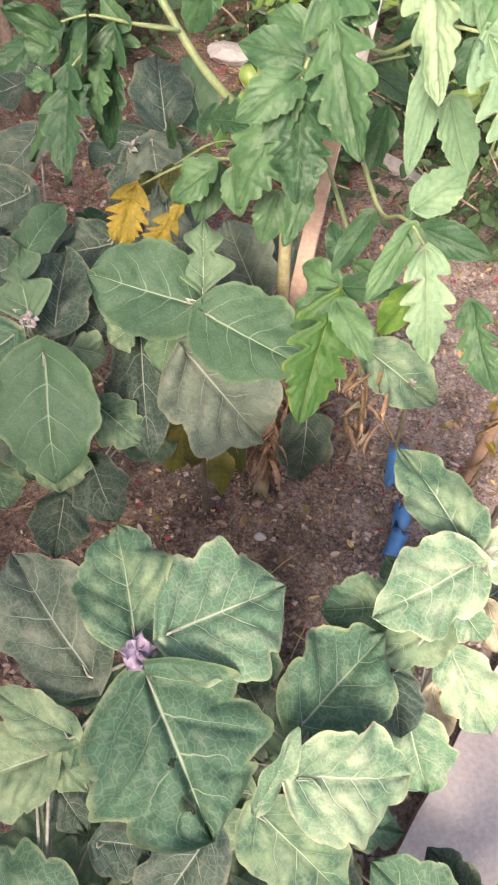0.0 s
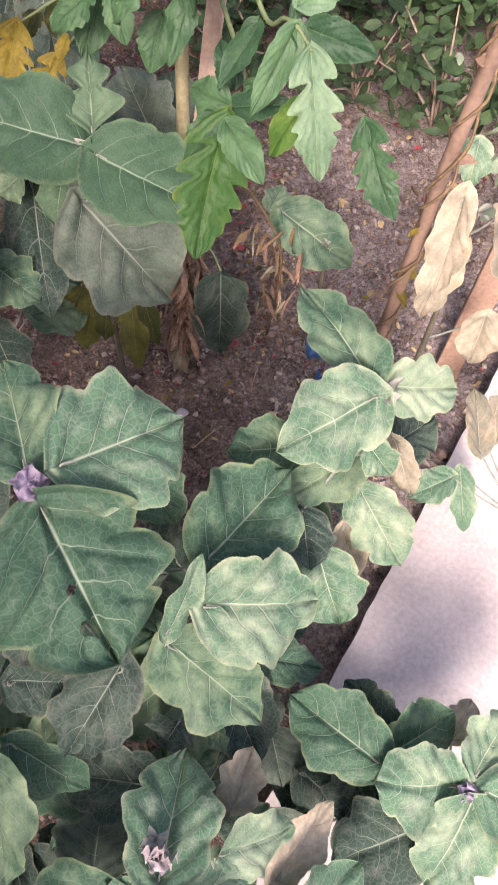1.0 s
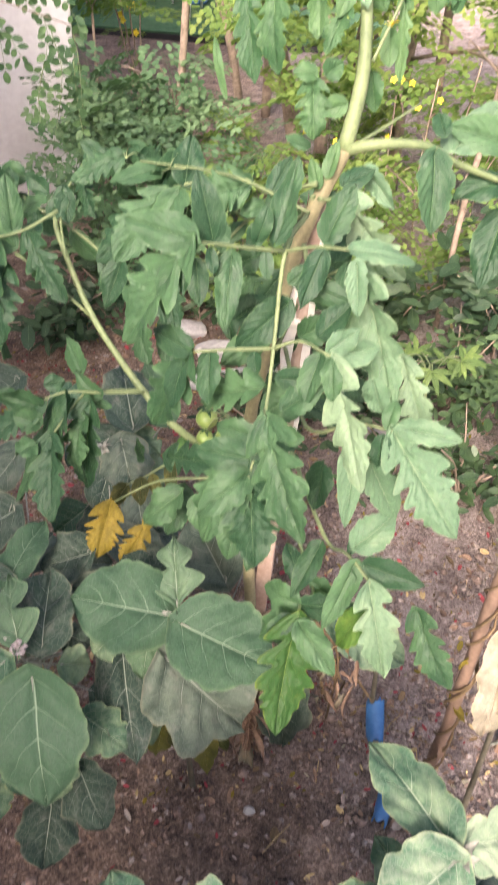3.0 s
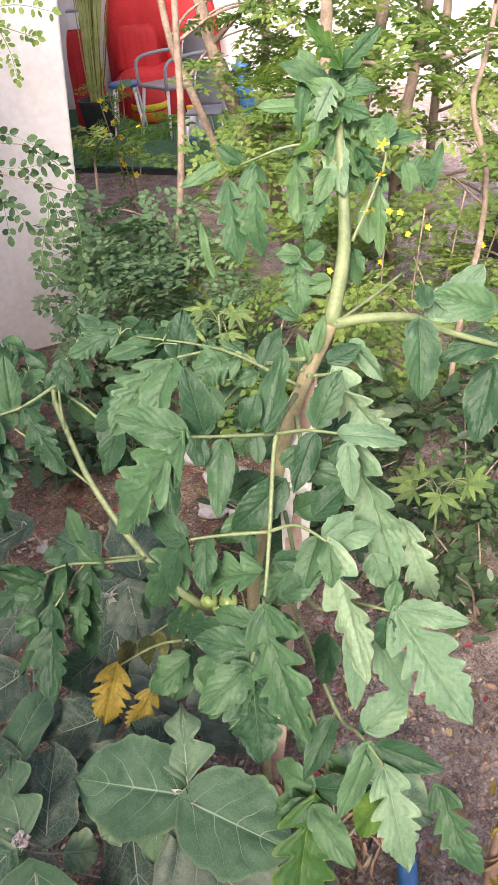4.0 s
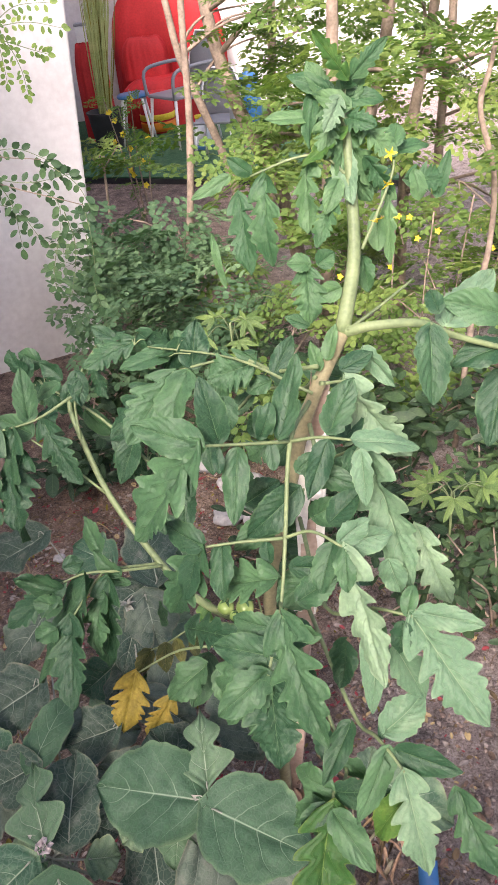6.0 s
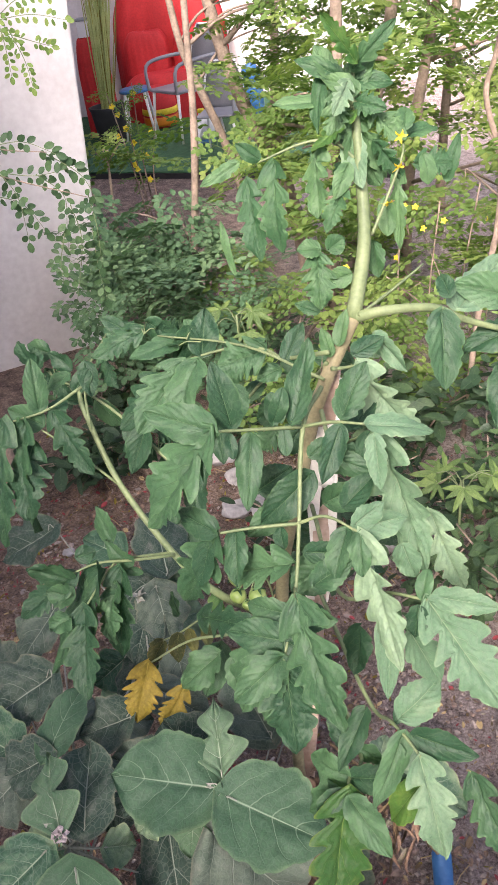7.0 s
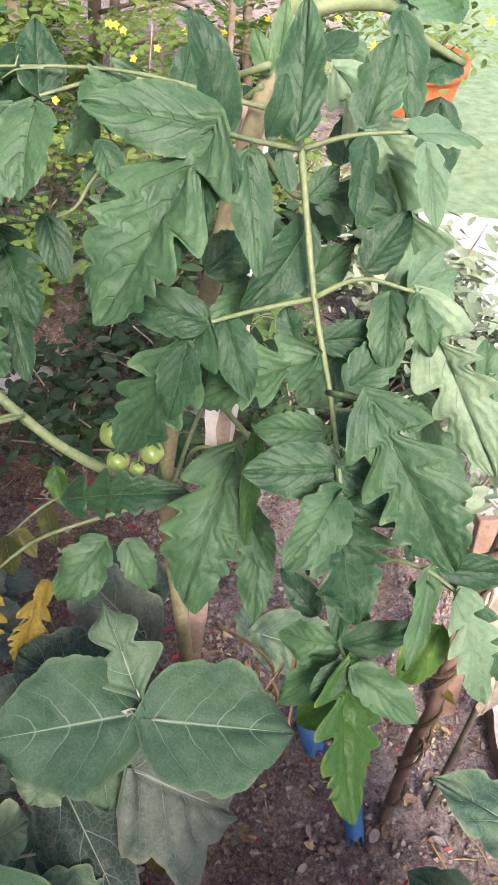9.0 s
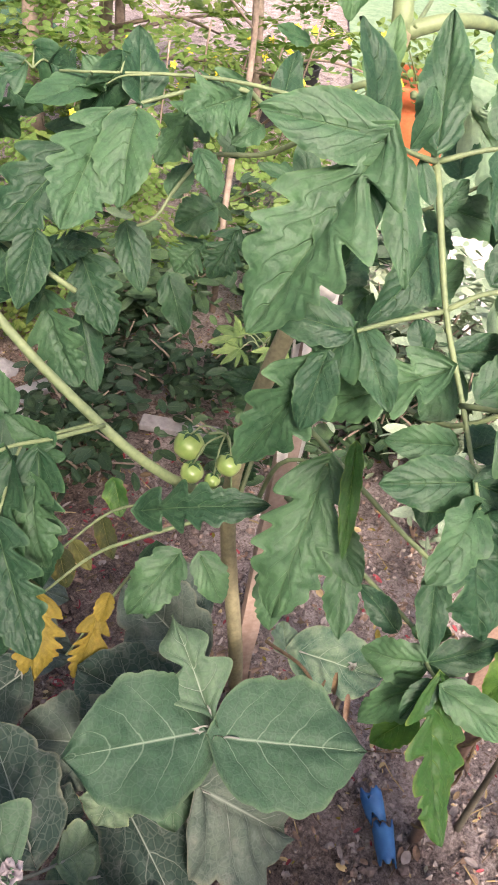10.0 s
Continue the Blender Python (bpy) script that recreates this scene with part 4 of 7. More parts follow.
leaflet(leaf, (-0.061, 1.283, 1.106), (-0.034, 1.303, 1.130), 0.036, "m", "green")
leaflet(leaf, (-0.041, 1.306, 1.138), (-0.036, 1.274, 1.099), 0.040, "m", "green")
leaflet(leaf, (-0.061, 1.298, 1.135), (-0.092, 1.312, 1.158), 0.040, "m", "green")
leaflet(leaf, (-0.066, 1.293, 1.129), (-0.099, 1.275, 1.115), 0.032, "m", "green")
leaflet(leaf, (-0.014, 1.327, 1.143), (-0.000, 1.304, 1.092), 0.060, "T", "green")
leaflet(leaf, (0.021, 1.361, 1.150), (0.057, 1.346, 1.106), 0.060, "T", "green")
leaflet(leaf, (-0.012, 1.355, 1.152), (0.029, 1.379, 1.160), 0.040, "m", "green")
leaflet(leaf, (0.013, 1.364, 1.159), (-0.019, 1.375, 1.176), 0.030, "m", "green")
leaflet(leaf, (0.058, 1.366, 1.144), (0.088, 1.370, 1.120), 0.040, "m", "green")
leaflet(leaf, (-0.127, 1.342, 1.127), (-0.146, 1.352, 1.162), 0.050, "m", "green")
leaflet(leaf, (-0.128, 1.338, 1.120), (-0.124, 1.354, 1.149), 0.040, "m", "green")
leaflet(leaf, (0.015, 1.238, 1.039), (0.033, 1.225, 0.995), 0.060, "m", "green")
leaflet(leaf, (0.039, 1.233, 1.059), (0.011, 1.210, 0.999), 0.050, "m", "green")

leaf = tomato_limb("leaf", [(0.200, 1.130, 0.720), (0.100, 1.121, 0.731), (0.046, 1.139, 0.703), (-0.020, 1.137, 0.664)], 0.0030)
stalk(leaf, [(0.099, 1.105, 0.718), (0.040, 1.101, 0.647), (-0.009, 1.080, 0.616)], 0.0022)
leaflet(leaf, (-0.023, 1.137, 0.665), (-0.050, 1.080, 0.595), 0.075, "T", "dead")
leaflet(leaf, (0.035, 1.097, 0.645), (-0.006, 1.067, 0.590), 0.055, "T", "dead")
leaflet(leaf, (0.106, 1.098, 0.738), (0.078, 1.052, 0.679), 0.065, "m", "green")
leaflet(leaf, (0.052, 1.102, 0.672), (0.035, 1.091, 0.640), 0.030, "m", "dead")
leaflet(leaf, (0.089, 1.095, 0.805), (0.191, 1.012, 0.853), 0.060, "T", "green")
stalk(leaf, [(0.152, 1.169, 0.722), (0.090, 1.199, 0.701), (0.025, 1.206, 0.653), (-0.010, 1.214, 0.628)], 0.0022)
leaflet(leaf, (0.100, 1.224, 0.728), (0.098, 1.191, 0.696), 0.040, "m", "yel")
leaflet(leaf, (0.077, 1.203, 0.687), (0.077, 1.164, 0.655), 0.035, "m", "olive")
leaflet(leaf, (0.021, 1.205, 0.651), (0.019, 1.169, 0.622), 0.045, "m", "olive")
leaflet(leaf, (-0.010, 1.214, 0.628), (-0.034, 1.187, 0.604), 0.045, "m", "olive")
leaflet(leaf, (0.040, 1.207, 0.656), (0.051, 1.176, 0.632), 0.030, "m", "olive")
leaflet(leaf, (0.022, 1.243, 0.658), (0.011, 1.273, 0.685), 0.040, "m", "green")


# ---- fruit and flowers of the tomato ----
def ball(radius, seed, squash=0.9, ribs=5, depth=0.03):
    bm = bmesh.new()
    bmesh.ops.create_uvsphere(bm, u_segments=20, v_segments=12, radius=radius)
    for v in bm.verts:
        a = math.atan2(v.co.y, v.co.x)
        v.co *= 1 + depth * math.cos(ribs * a) * (1 - (v.co.z / radius) ** 2)
        v.co.z *= squash
        if v.co.z > 0:
            v.co.z -= 0.12 * radius * math.exp(-(v.co.x ** 2 + v.co.y ** 2) / (0.3 * radius) ** 2)
    return bm


TRUSS = Vector((0.185, 1.101, 0.876))
part("fruit_stalk", tube(smooth_line([(0.200, 1.10, 0.76), (0.195, 1.105, 0.84), TRUSS, (0.165, 1.10, 0.885)], 4), 0.0016, 6), STEM, tomato)
for place, radius in (((0.151, 1.117, 0.859), 0.0165), ((0.147, 1.098, 0.838), 0.0125), ((0.177, 1.074, 0.860), 0.0130), ((0.161, 1.077, 0.840), 0.0085)):
    fruit = part("fruit", ball(radius, 1), FRUIT, tomato, "unripe green tomato", Matrix.Translation(place) @ pose(0, 0, 0, 15, -12, 40))
    top = Vector(place) + Vector((0.002, 0.001, radius * 0.82))
    part("stalk", tube(smooth_line([TRUSS, TRUSS.lerp(top, 0.6) + Vector((0, 0, 0.012)), top], 4), 0.0011, 5), STEM, fruit)
    for k in range(5):
        a = 1.26 * k
        rnd = random.Random(k)
        sepal = blade(radius * 0.95, radius * 0.32, lambda u, s: math.sin(math.pi * min(1, u * 0.95 + 0.04) ** 0.6), rnd, 6, 4, 0.12, 0.1, 0.02)
        part("sepal", sepal, TOMATO["green"], fruit, at=leaf_frame(top, top + Vector((math.cos(a), math.sin(a), -0.15 + 0.4 * (k % 2))), (0, 0, 1), 0))


def star_flower(parent, at, facing, reach, mat, label, name="flower", count=5, width=0.55, crumple=0.12, heart=YELLOW):
    rnd = random.Random(str(at))
    m = Vector(facing).to_track_quat("Z", "Y").to_matrix().to_4x4()
    m.translation = at
    flower = part(name, lathe([(reach * 0.05, -reach * 0.1), (reach * 0.14, 0.0), (reach * 0.08, reach * 0.22)], 8), heart, parent, label, m)
    for k in range(count):
        a = 2 * math.pi * k / count + rnd.uniform(-0.2, 0.2)
        petal = blade(reach, reach * width, lambda u, s: math.sin(math.pi * min(1, u * 0.95 + 0.04) ** 0.75), rnd, 8, 6, 0.12, 0.15 + crumple, crumple)
        tip = m @ Vector((math.cos(a), math.sin(a), rnd.uniform(-0.3, 0.5)))
        part("petal", petal, mat, flower, at=leaf_frame(m.translation, tip, facing, rnd.uniform(-30, 30)))
    return flower


for place, facing in (((0.388, 1.130, 1.415), (0.2, -0.6, -0.5)), ((0.395, 1.150, 1.440), (-0.3, -0.7, 0.1)), ((0.378, 1.140, 1.375), (0.1, -0.5, -0.8))):
    star_flower(tomato, place, facing, 0.0085, YELLOW, "small yellow tomato blossom", width=0.35)


growth = tomato_limb("branch", [(0.252, 1.085, 1.0), (0.30, 1.14, 1.08), (0.33, 1.20, 1.14)], 0.003)
clothe(growth, [(0.25, 1.09, 1.0), (0.30, 1.13, 1.08), (0.33, 1.18, 1.14)], 8, 5)
growth = tomato_limb("branch", [(0.292, 1.09, 1.19), (0.20, 1.18, 1.20), (0.08, 1.26, 1.19)], 0.0022)
clothe(growth, [(0.26, 1.10, 1.19), (0.18, 1.18, 1.20), (0.06, 1.27, 1.19)], 6, 6)
growth = tomato_limb("branch", [(0.205, 1.10, 0.76), (0.28, 1.16, 0.84), (0.36, 1.18, 0.86)], 0.003)
clothe(growth, [(0.24, 1.13, 0.80), (0.30, 1.17, 0.85), (0.37, 1.18, 0.86)], 9, 7)
growth = tomato_limb("leaf", [(0.360, 1.266, 1.465), (0.364, 1.272, 1.49), (0.368, 1.276, 1.51)], 0.0030)
for k in range(10):
    turn, rise = 2.4 * k, 0.011 * k
    foot = Vector((0.360 + 0.006 * math.sin(turn), 1.256 + 0.010 * math.cos(turn), 1.405 + rise))
    out = Vector((math.cos(turn), 0.5 * math.sin(turn) - 0.35, (-1.5, -1.1, -0.8, -1.3, -0.6, -0.2, 0.1, -0.5, 0.9, 1.3)[k])).normalized() * (0.055 + 0.030 * math.sin(3.7 * k) ** 2 - 0.20 * rise)
    leaflet(growth, tuple(foot), tuple(foot + out), 0.046 - 0.20 * rise, "TTmT"[k % 4], ("top", "top", "pale", "top", "yel")[k % 5])
growth = tomato_limb("branch", [(0.07, 1.22, 1.0), (-0.02, 1.30, 1.06), (-0.10, 1.34, 1.10)], 0.003)
clothe(growth, [(0.05, 1.24, 1.01), (-0.02, 1.30, 1.06), (-0.12, 1.35, 1.10)], 9, 9, 0.03, 0.05)

growth = tomato_limb("leaf", [(0.063, 1.125, 0.906), (0.007, 1.100, 0.927), (-0.036, 1.085, 0.942), (-0.076, 1.075, 0.935)], 0.0026)
leaflet(growth, (-0.034, 1.083, 0.932), (-0.078, 1.010, 0.768), 0.085, "T", "green")
leaflet(growth, (-0.009, 1.090, 0.922), (-0.028, 1.050, 0.793), 0.060, "T", "green")
leaflet(growth, (-0.069, 1.075, 0.934), (-0.148, 1.050, 0.888), 0.060, "T", "green")
leaflet(growth, (-0.086, 1.080, 0.932), (-0.133, 1.080, 0.949), 0.045, "m", "green")
leaflet(growth, (0.006, 1.100, 0.921), (-0.027, 1.120, 0.951), 0.040, "m", "green")
leaflet(growth, (-0.064, 1.080, 0.906), (-0.134, 1.050, 0.770), 0.062, "T", "green")
growth = tomato_limb("leaf", [(-0.040, 1.250, 1.129), (-0.088, 1.220, 1.115), (-0.132, 1.200, 1.115)], 0.0026)
leaflet(growth, (-0.118, 1.200, 1.109), (-0.128, 1.150, 0.960), 0.075, "T", "green")
leaflet(growth, (-0.145, 1.200, 1.112), (-0.175, 1.140, 0.948), 0.075, "T", "green")
leaflet(growth, (-0.081, 1.220, 1.110), (-0.037, 1.180, 1.028), 0.060, "T", "green")
leaflet(growth, (-0.099, 1.220, 1.117), (-0.100, 1.250, 1.182), 0.045, "m", "green")

# ---- stakes ----
def pole(name, a, b, radius, mat, label, sides=9):
    a, b = Vector(a), Vector(b)
    rnd = random.Random(name)
    pts = [a.lerp(b, i / 12) + Vector((rnd.uniform(-1, 1), rnd.uniform(-1, 1), 0)) * radius * 0.25 for i in range(13)]
    ob = thing(name, label, "stake", a)
    part("shaft", tube(pts, [radius * (1 - 0.012 * i) for i in range(13)], sides, seed=5, rough=0.06), mat, ob)
    return ob


def split_stake(a, b, width, depth):
    """A split wooden stake: an uneven four-sided bar with pale splintered edges, standing in the soil."""
    a, b = Vector(a), Vector(b)
    m = leaf_frame(a, b, (-0.25, -1, 0.3), 0)
    ob = thing("wooden_stake", "pinkish split wooden stake tied to the tomato plant", "stake", a)
    length = (b - a).length
    rows, bm = [], bmesh.new()
    for i in range(41):
        y = length * i / 40
        k = 1 + 0.16 * noise.noise(Vector((y * 9, 0, 3)))
        sway = 0.004 * noise.noise(Vector((y * 5, 7, 0)))
        ring = []
        for j, (cx, cz) in enumerate(((-1, -1), (-0.2, -0.8), (1, -1), (0.9, 0.1), (1, 1), (0.1, 1.15), (-1, 1), (-1.1, 0))):
            rag = 0.10 * noise.noise(Vector((y * 40, j * 5, 1)))
            top = 0.03 * noise.noise(Vector((j * 3.1, 0, 0))) if i == 40 else 0
            ring.append(bm.verts.new((sway + cx * width / 2 * (k + rag), y + top, cz * depth / 2 * (k + rag))))
        rows.append(ring)
    for p, q in zip(rows, rows[1:]):
        for j in range(8):
            bm.faces.new((p[j], p[(j + 1) % 8], q[(j + 1) % 8], q[j]))
    bm.faces.new(rows[0][::-1])
    bm.faces.new(rows[-1])
    part("shaft", bm, STAKE, ob, at=m, smooth=False)
    for side, lo, hi, seed in ((1, 0.70, 0.99, 1), (-1, 0.78, 0.97, 2)):
        bm, rows = bmesh.new(), []
        for i in range(17):
            t = i / 16
            y = length * (lo + (hi - lo) * t)
            w = 0.0042 * (0.35 + math.sin(math.pi * t)) * (1 + 0.4 * noise.noise(Vector((y * 30, seed, 0))))
            x = side * (width / 2 + 0.0012 + 0.4 * w) + 0.004 * noise.noise(Vector((y * 5, 7, 0)))
            rows.append([bm.verts.new((x + dx * w, y, depth * 0.30 + dz * 0.003)) for dx, dz in ((-1, -1), (1, -1), (1, 1), (-1, 1))])
        for p, q in zip(rows, rows[1:]):
            for j in range(4):
                bm.faces.new((p[j], p[(j + 1) % 4], q[(j + 1) % 4], q[j]))
        bm.faces.new(rows[0][::-1])
        bm.faces.new(rows[-1])
        part("splinter", bm, RAG, ob, "pale bare sapwood edge", m, smooth=False)
    return ob


stake = split_stake((0.1637, 1.0202, -0.035), (0.3050, 1.1352, 1.18), 0.023, 0.015)
cane = pole("cane_stake", (0.5103, 0.8741, -0.05), (0.5843, 0.9283, 1.15), 0.0108, CANE, "brown cane stake wound with dead vine")

# ---- trees and shrubs behind ----
def leaflet_ring(bm, base, tip, width, up, uv):
    """A small oval leaflet."""
    base, tip = Vector(base), Vector(tip)
    y = tip - base
    x = y.cross(up)
    if x.length < 1e-6:
        x = y.orthogonal()
    x = x.normalized() * width / 2
    z = x.cross(y).normalized() * width * 0.12
    steps = ((0.10, 0.50), (0.32, 0.92), (0.60, 1.0), (0.85, 0.66))
    mid = [bm.verts.new(base)] + [bm.verts.new(base + y * u) for u, w in steps] + [bm.verts.new(tip)]
    right = [bm.verts.new(base + y * u + x * w + z * w) for u, w in steps]
    left = [bm.verts.new(base + y * u - x * w + z * w) for u, w in steps]
    places = {mid[0]: (0.5, 0), mid[5]: (0.5, 1)}
    for k, (u, w) in enumerate(steps):
        places[mid[k + 1]], places[right[k]], places[left[k]] = (0.5, u), (0.5 + 0.5 * w, u), (0.5 - 0.5 * w, u)
    loops = [(mid[0], right[0], mid[1]), (left[0], mid[0], mid[1]), (right[3], mid[5], mid[4]), (mid[5], left[3], mid[4])]
    for k in range(3):
        loops += [(right[k], right[k + 1], mid[k + 2], mid[k + 1]), (left[k + 1], left[k], mid[k + 1], mid[k + 2])]
    for loop in loops:
        f = bm.faces.new(loop)
        for l in f.loops:
            l[uv].uv = places[l.vert]


def frond_mesh(seed, mat, pairs=6, size=0.025):
    """A moringa frond along y, 0.3 long, with side sprays of round leaflets."""
    rnd = random.Random(seed)
    bm = bmesh.new()
    uv = bm.loops.layers.uv.verify()
    line = [Vector((0.01 * math.sin(3 * t), 0.30 * t, -0.05 * t * t)) for t in [i / 8 for i in range(9)]]
    tube(line, [0.0016 - 0.001 * i / 8 for i in range(9)], 5, bm)
    for i in range(1, pairs + 1):
        t = i / (pairs + 0.6)
        at = line[min(8, int(t * 8))]
        for s in (-1, 1):
            reach = 0.12 * (1 - 0.55 * t) * rnd.uniform(0.8, 1.15)
            d = Vector((s * 0.8, 0.5, rnd.uniform(-0.35, 0.1))).normalized()
            end = at + d * reach
            tube([at, at + d * reach * 0.5, end], [0.0008, 0.0007, 0.0005], 4, bm)
            n = max(2, int(reach / max(0.025, size * 0.75)))
            for k in range(1, n + 1):
                p = at + d * reach * k / n
                for q in (-1, 1):
                    side = (d.cross(Vector((0, 0, 1))) * q + d * 0.35 + Vector((0, 0, rnd.uniform(-0.5, 0.1)))).normalized()
                    leaflet_ring(bm, p + side * 0.002, p + side * size * rnd.uniform(0.75, 1.2), size * 0.66, Vector((rnd.uniform(-0.4, 0.4), rnd.uniform(-0.4, 0.4), 1)), uv)
            leaflet_ring(bm, end, end + d * size * 1.1, size * 0.65, Vector((0, 0, 1)), uv)
    leaflet_ring(bm, line[-1], line[-1] + Vector((0, size * 1.2, -0.004)), size * 0.7, Vector((0, 0, 1)), uv)
    return mesh_of("frond", bm, mat, True)


FRONDS = {"light": [frond_mesh(s, MORINGA, 6, 0.031) for s in (1, 2, 3)], "blue": [frond_mesh(s, MORINGA_BLUE, 6, 0.030) for s in (4, 5, 6)]}


def sapling(points, radius, tone, boxes, count, seed, limbs=8):
    """A slim tree: trunk along points, limbs, and fronds scattered about the limbs inside the given boxes."""
    rnd = random.Random(seed)
    tree = thing("moringa_sapling", "slim moringa sapling with pale bark and fine round leaflets", "tree", points[0], "saplings behind the bed")
    line = smooth_line(points, 6)
    part("trunk", tube(line, [radius * (1 - 0.45 * i / len(line)) for i in range(len(line))], 9, seed=seed, rough=0.1), BARK, tree)
    for k in range(limbs):
        lo, hi = boxes[k % len(boxes)]
        end = Vector([rnd.uniform(a, b) for a, b in zip(lo, hi)])
        start = min(line, key=lambda p: (p - end).length + 0.6 * max(0, p.z - end.z + 0.15))
        bend = start.lerp(end, 0.5) + Vector((rnd.uniform(-0.05, 0.05), rnd.uniform(-0.05, 0.05), 0.05))
        part("limb", tube(smooth_line([start, bend, end], 4), [radius * f for f in (0.34, 0.32, 0.29, 0.26, 0.23, 0.2, 0.17, 0.14, 0.1)], 6, seed=k, rough=0.1), BARK, tree)
    for k in range(int(count * 2.1)):
        lo, hi = boxes[k % len(boxes)]
        at = Vector([rnd.uniform(a, b) for a, b in zip(lo, hi)])
        part("frond", rnd.choice(FRONDS[tone]), None, tree, at=Matrix.Translation(at) @ pose(0, 0, 0, rnd.uniform(-25, 40), rnd.uniform(-30, 30), rnd.uniform(0, 360)) @ Matrix.Scale(rnd.uniform(0.75, 1.15), 4))
    return tree


sapling([(-0.13, 3.35, -0.02), (-0.07, 3.35, 0.35), (0.03, 3.35, 0.97), (0.066, 3.35, 1.44), (0.12, 3.4, 2.2)], 0.018, "blue", [((-0.40, 2.9, 0.10), (0.22, 3.5, 0.55)), ((-0.36, 2.9, 0.4), (0.16, 3.5, 0.72))], 42, 11)
sapling([(0.22, 4.2, -0.02), (0.18, 4.2, 0.5), (0.111, 4.2, 0.81), (-0.008, 4.2, 1.154), (-0.045, 4.2, 1.382), (-0.10, 4.2, 1.9)], 0.024, "light", [((0.22, 4.0, 0.7), (0.6, 4.6, 1.5))], 12, 12)
sapling([(0.50, 4.2, -0.02), (0.40, 4.2, 0.55), (0.277, 4.2, 0.82), (0.192, 4.2, 1.065), (0.127, 4.2, 1.367), (0.05, 4.2, 2.1)], 0.042, "light", [((0.28, 3.6, 0.6), (0.7, 4.3, 1.7))], 15, 13)
sapling([(0.66, 4.05, -0.02), (0.79, 4.05, 0.70), (0.90, 4.05, 1.19), (1.05, 4.05, 2.2)], 0.036, "light", [((0.4, 3.2, 0.3), (1.0, 3.9, 1.1)), ((0.4, 3.2, 0.9), (1.1, 4.0, 1.8))], 26, 14)
sapling([(0.92, 3.8, -0.02), (0.95, 3.8, 0.7), (1.05, 3.8, 1.3), (1.2, 3.8, 2.2)], 0.030, "light", [((0.6, 2.8, 0.05), (1.5, 3.9, 0.8)), ((0.9, 3.2, 1.1), (1.8, 4.0, 1.8))], 26, 15)
sapling([(0.515, 3.4, -0.02), (0.528, 3.4, 0.23), (0.555, 3.4, 0.74), (0.586, 3.4, 1.11), (0.61, 3.4, 1.9)], 0.034, "light", [((0.15, 2.6, 0.08), (0.7, 3.2, 0.6)), ((0.26, 2.7, 0.6), (0.75, 3.2, 1.3))], 22, 16)
sapling([(1.45, 3.4, -0.02), (1.42, 3.4, 0.6), (1.40, 3.4, 1.2), (1.5, 3.4, 2.2)], 0.022, "light", [((0.9, 2.7, 0.08), (1.7, 3.4, 0.9)), ((1.1, 2.9, 0.9), (1.8, 3.6, 1.7))], 22, 17)


sapling([(0.35, 4.9, -0.02), (0.40, 4.9, 0.7), (0.45, 4.9, 1.3), (0.5, 4.9, 2.2)], 0.03, "light", [((0.3, 4.4, 0.7), (0.9, 4.9, 1.7))], 16, 21)
sapling([(1.3, 4.7, -0.02), (1.32, 4.7, 0.7), (1.36, 4.7, 1.3), (1.3, 4.7, 2.2)], 0.03, "light", [((0.8, 4.1, 0.5), (1.9, 4.7, 1.1)), ((0.8, 4.2, 1.0), (2.0, 4.8, 1.7))], 26, 22)

sapling([(0.90, 2.6, -0.02), (0.932, 2.6, 0.51), (0.97, 2.6, 0.76), (0.968, 2.6, 0.98), (0.914, 2.6, 1.17), (0.945, 2.6, 1.34), (1.0, 2.62, 1.9)], 0.011, "light", [((0.75, 2.4, 0.95), (1.2, 2.7, 1.6))], 3, 23, 4)


def bush(at, size, mat, count, seed, leaf=(0.05, 0.028), label="low leafy shrub with dark glossy leaves"):
    """A low shrub: a few stems and many leaves on them."""
    rnd = random.Random(seed)
    ob = thing("shrub", label, "shrub", (*at, 0), "undergrowth")
    crown = bmesh.new()
    uv = crown.loops.layers.uv.verify()
    tips = []
    for k in range(7):
        a = rnd.uniform(0, 6.28)
        r = rnd.uniform(0.3, 1)
        end = Vector((at[0] + math.cos(a) * size[0] * r, at[1] + math.sin(a) * size[1] * r, size[2] * rnd.uniform(0.6, 1)))
        mid = Vector((at[0] + math.cos(a) * size[0] * r * 0.4, at[1] + math.sin(a) * size[1] * r * 0.4, end.z * 0.6))
        line = smooth_line([(at[0] + rnd.uniform(-0.03, 0.03), at[1], -0.02), mid, end], 4)
        part("stem", tube(line, [0.005 - 0.003 * i / len(line) for i in range(len(line))], 5), BARK, ob)
        tips += line[2:]
    for k in range(int(count * 1.7)):
        p = rnd.choice(tips) + Vector((rnd.gauss(0, 0.05), rnd.gauss(0, 0.05), rnd.gauss(0, 0.03)))
        a = rnd.uniform(0, 6.28)
        d = Vector((math.cos(a), math.sin(a), rnd.uniform(-0.5, 0.25))).normalized()
        ln = leaf[0] * rnd.uniform(0.4, 1.2)
        leaflet_ring(crown, p, p + d * ln, leaf[1] * ln / leaf[0] * rnd.uniform(0.55, 1.0), Vector((rnd.uniform(-1.2, 1.2), rnd.uniform(-1.3, 0.8), 1)), uv)
    tagged(part("crown", crown, mat, ob), kind="stuff")
    return ob


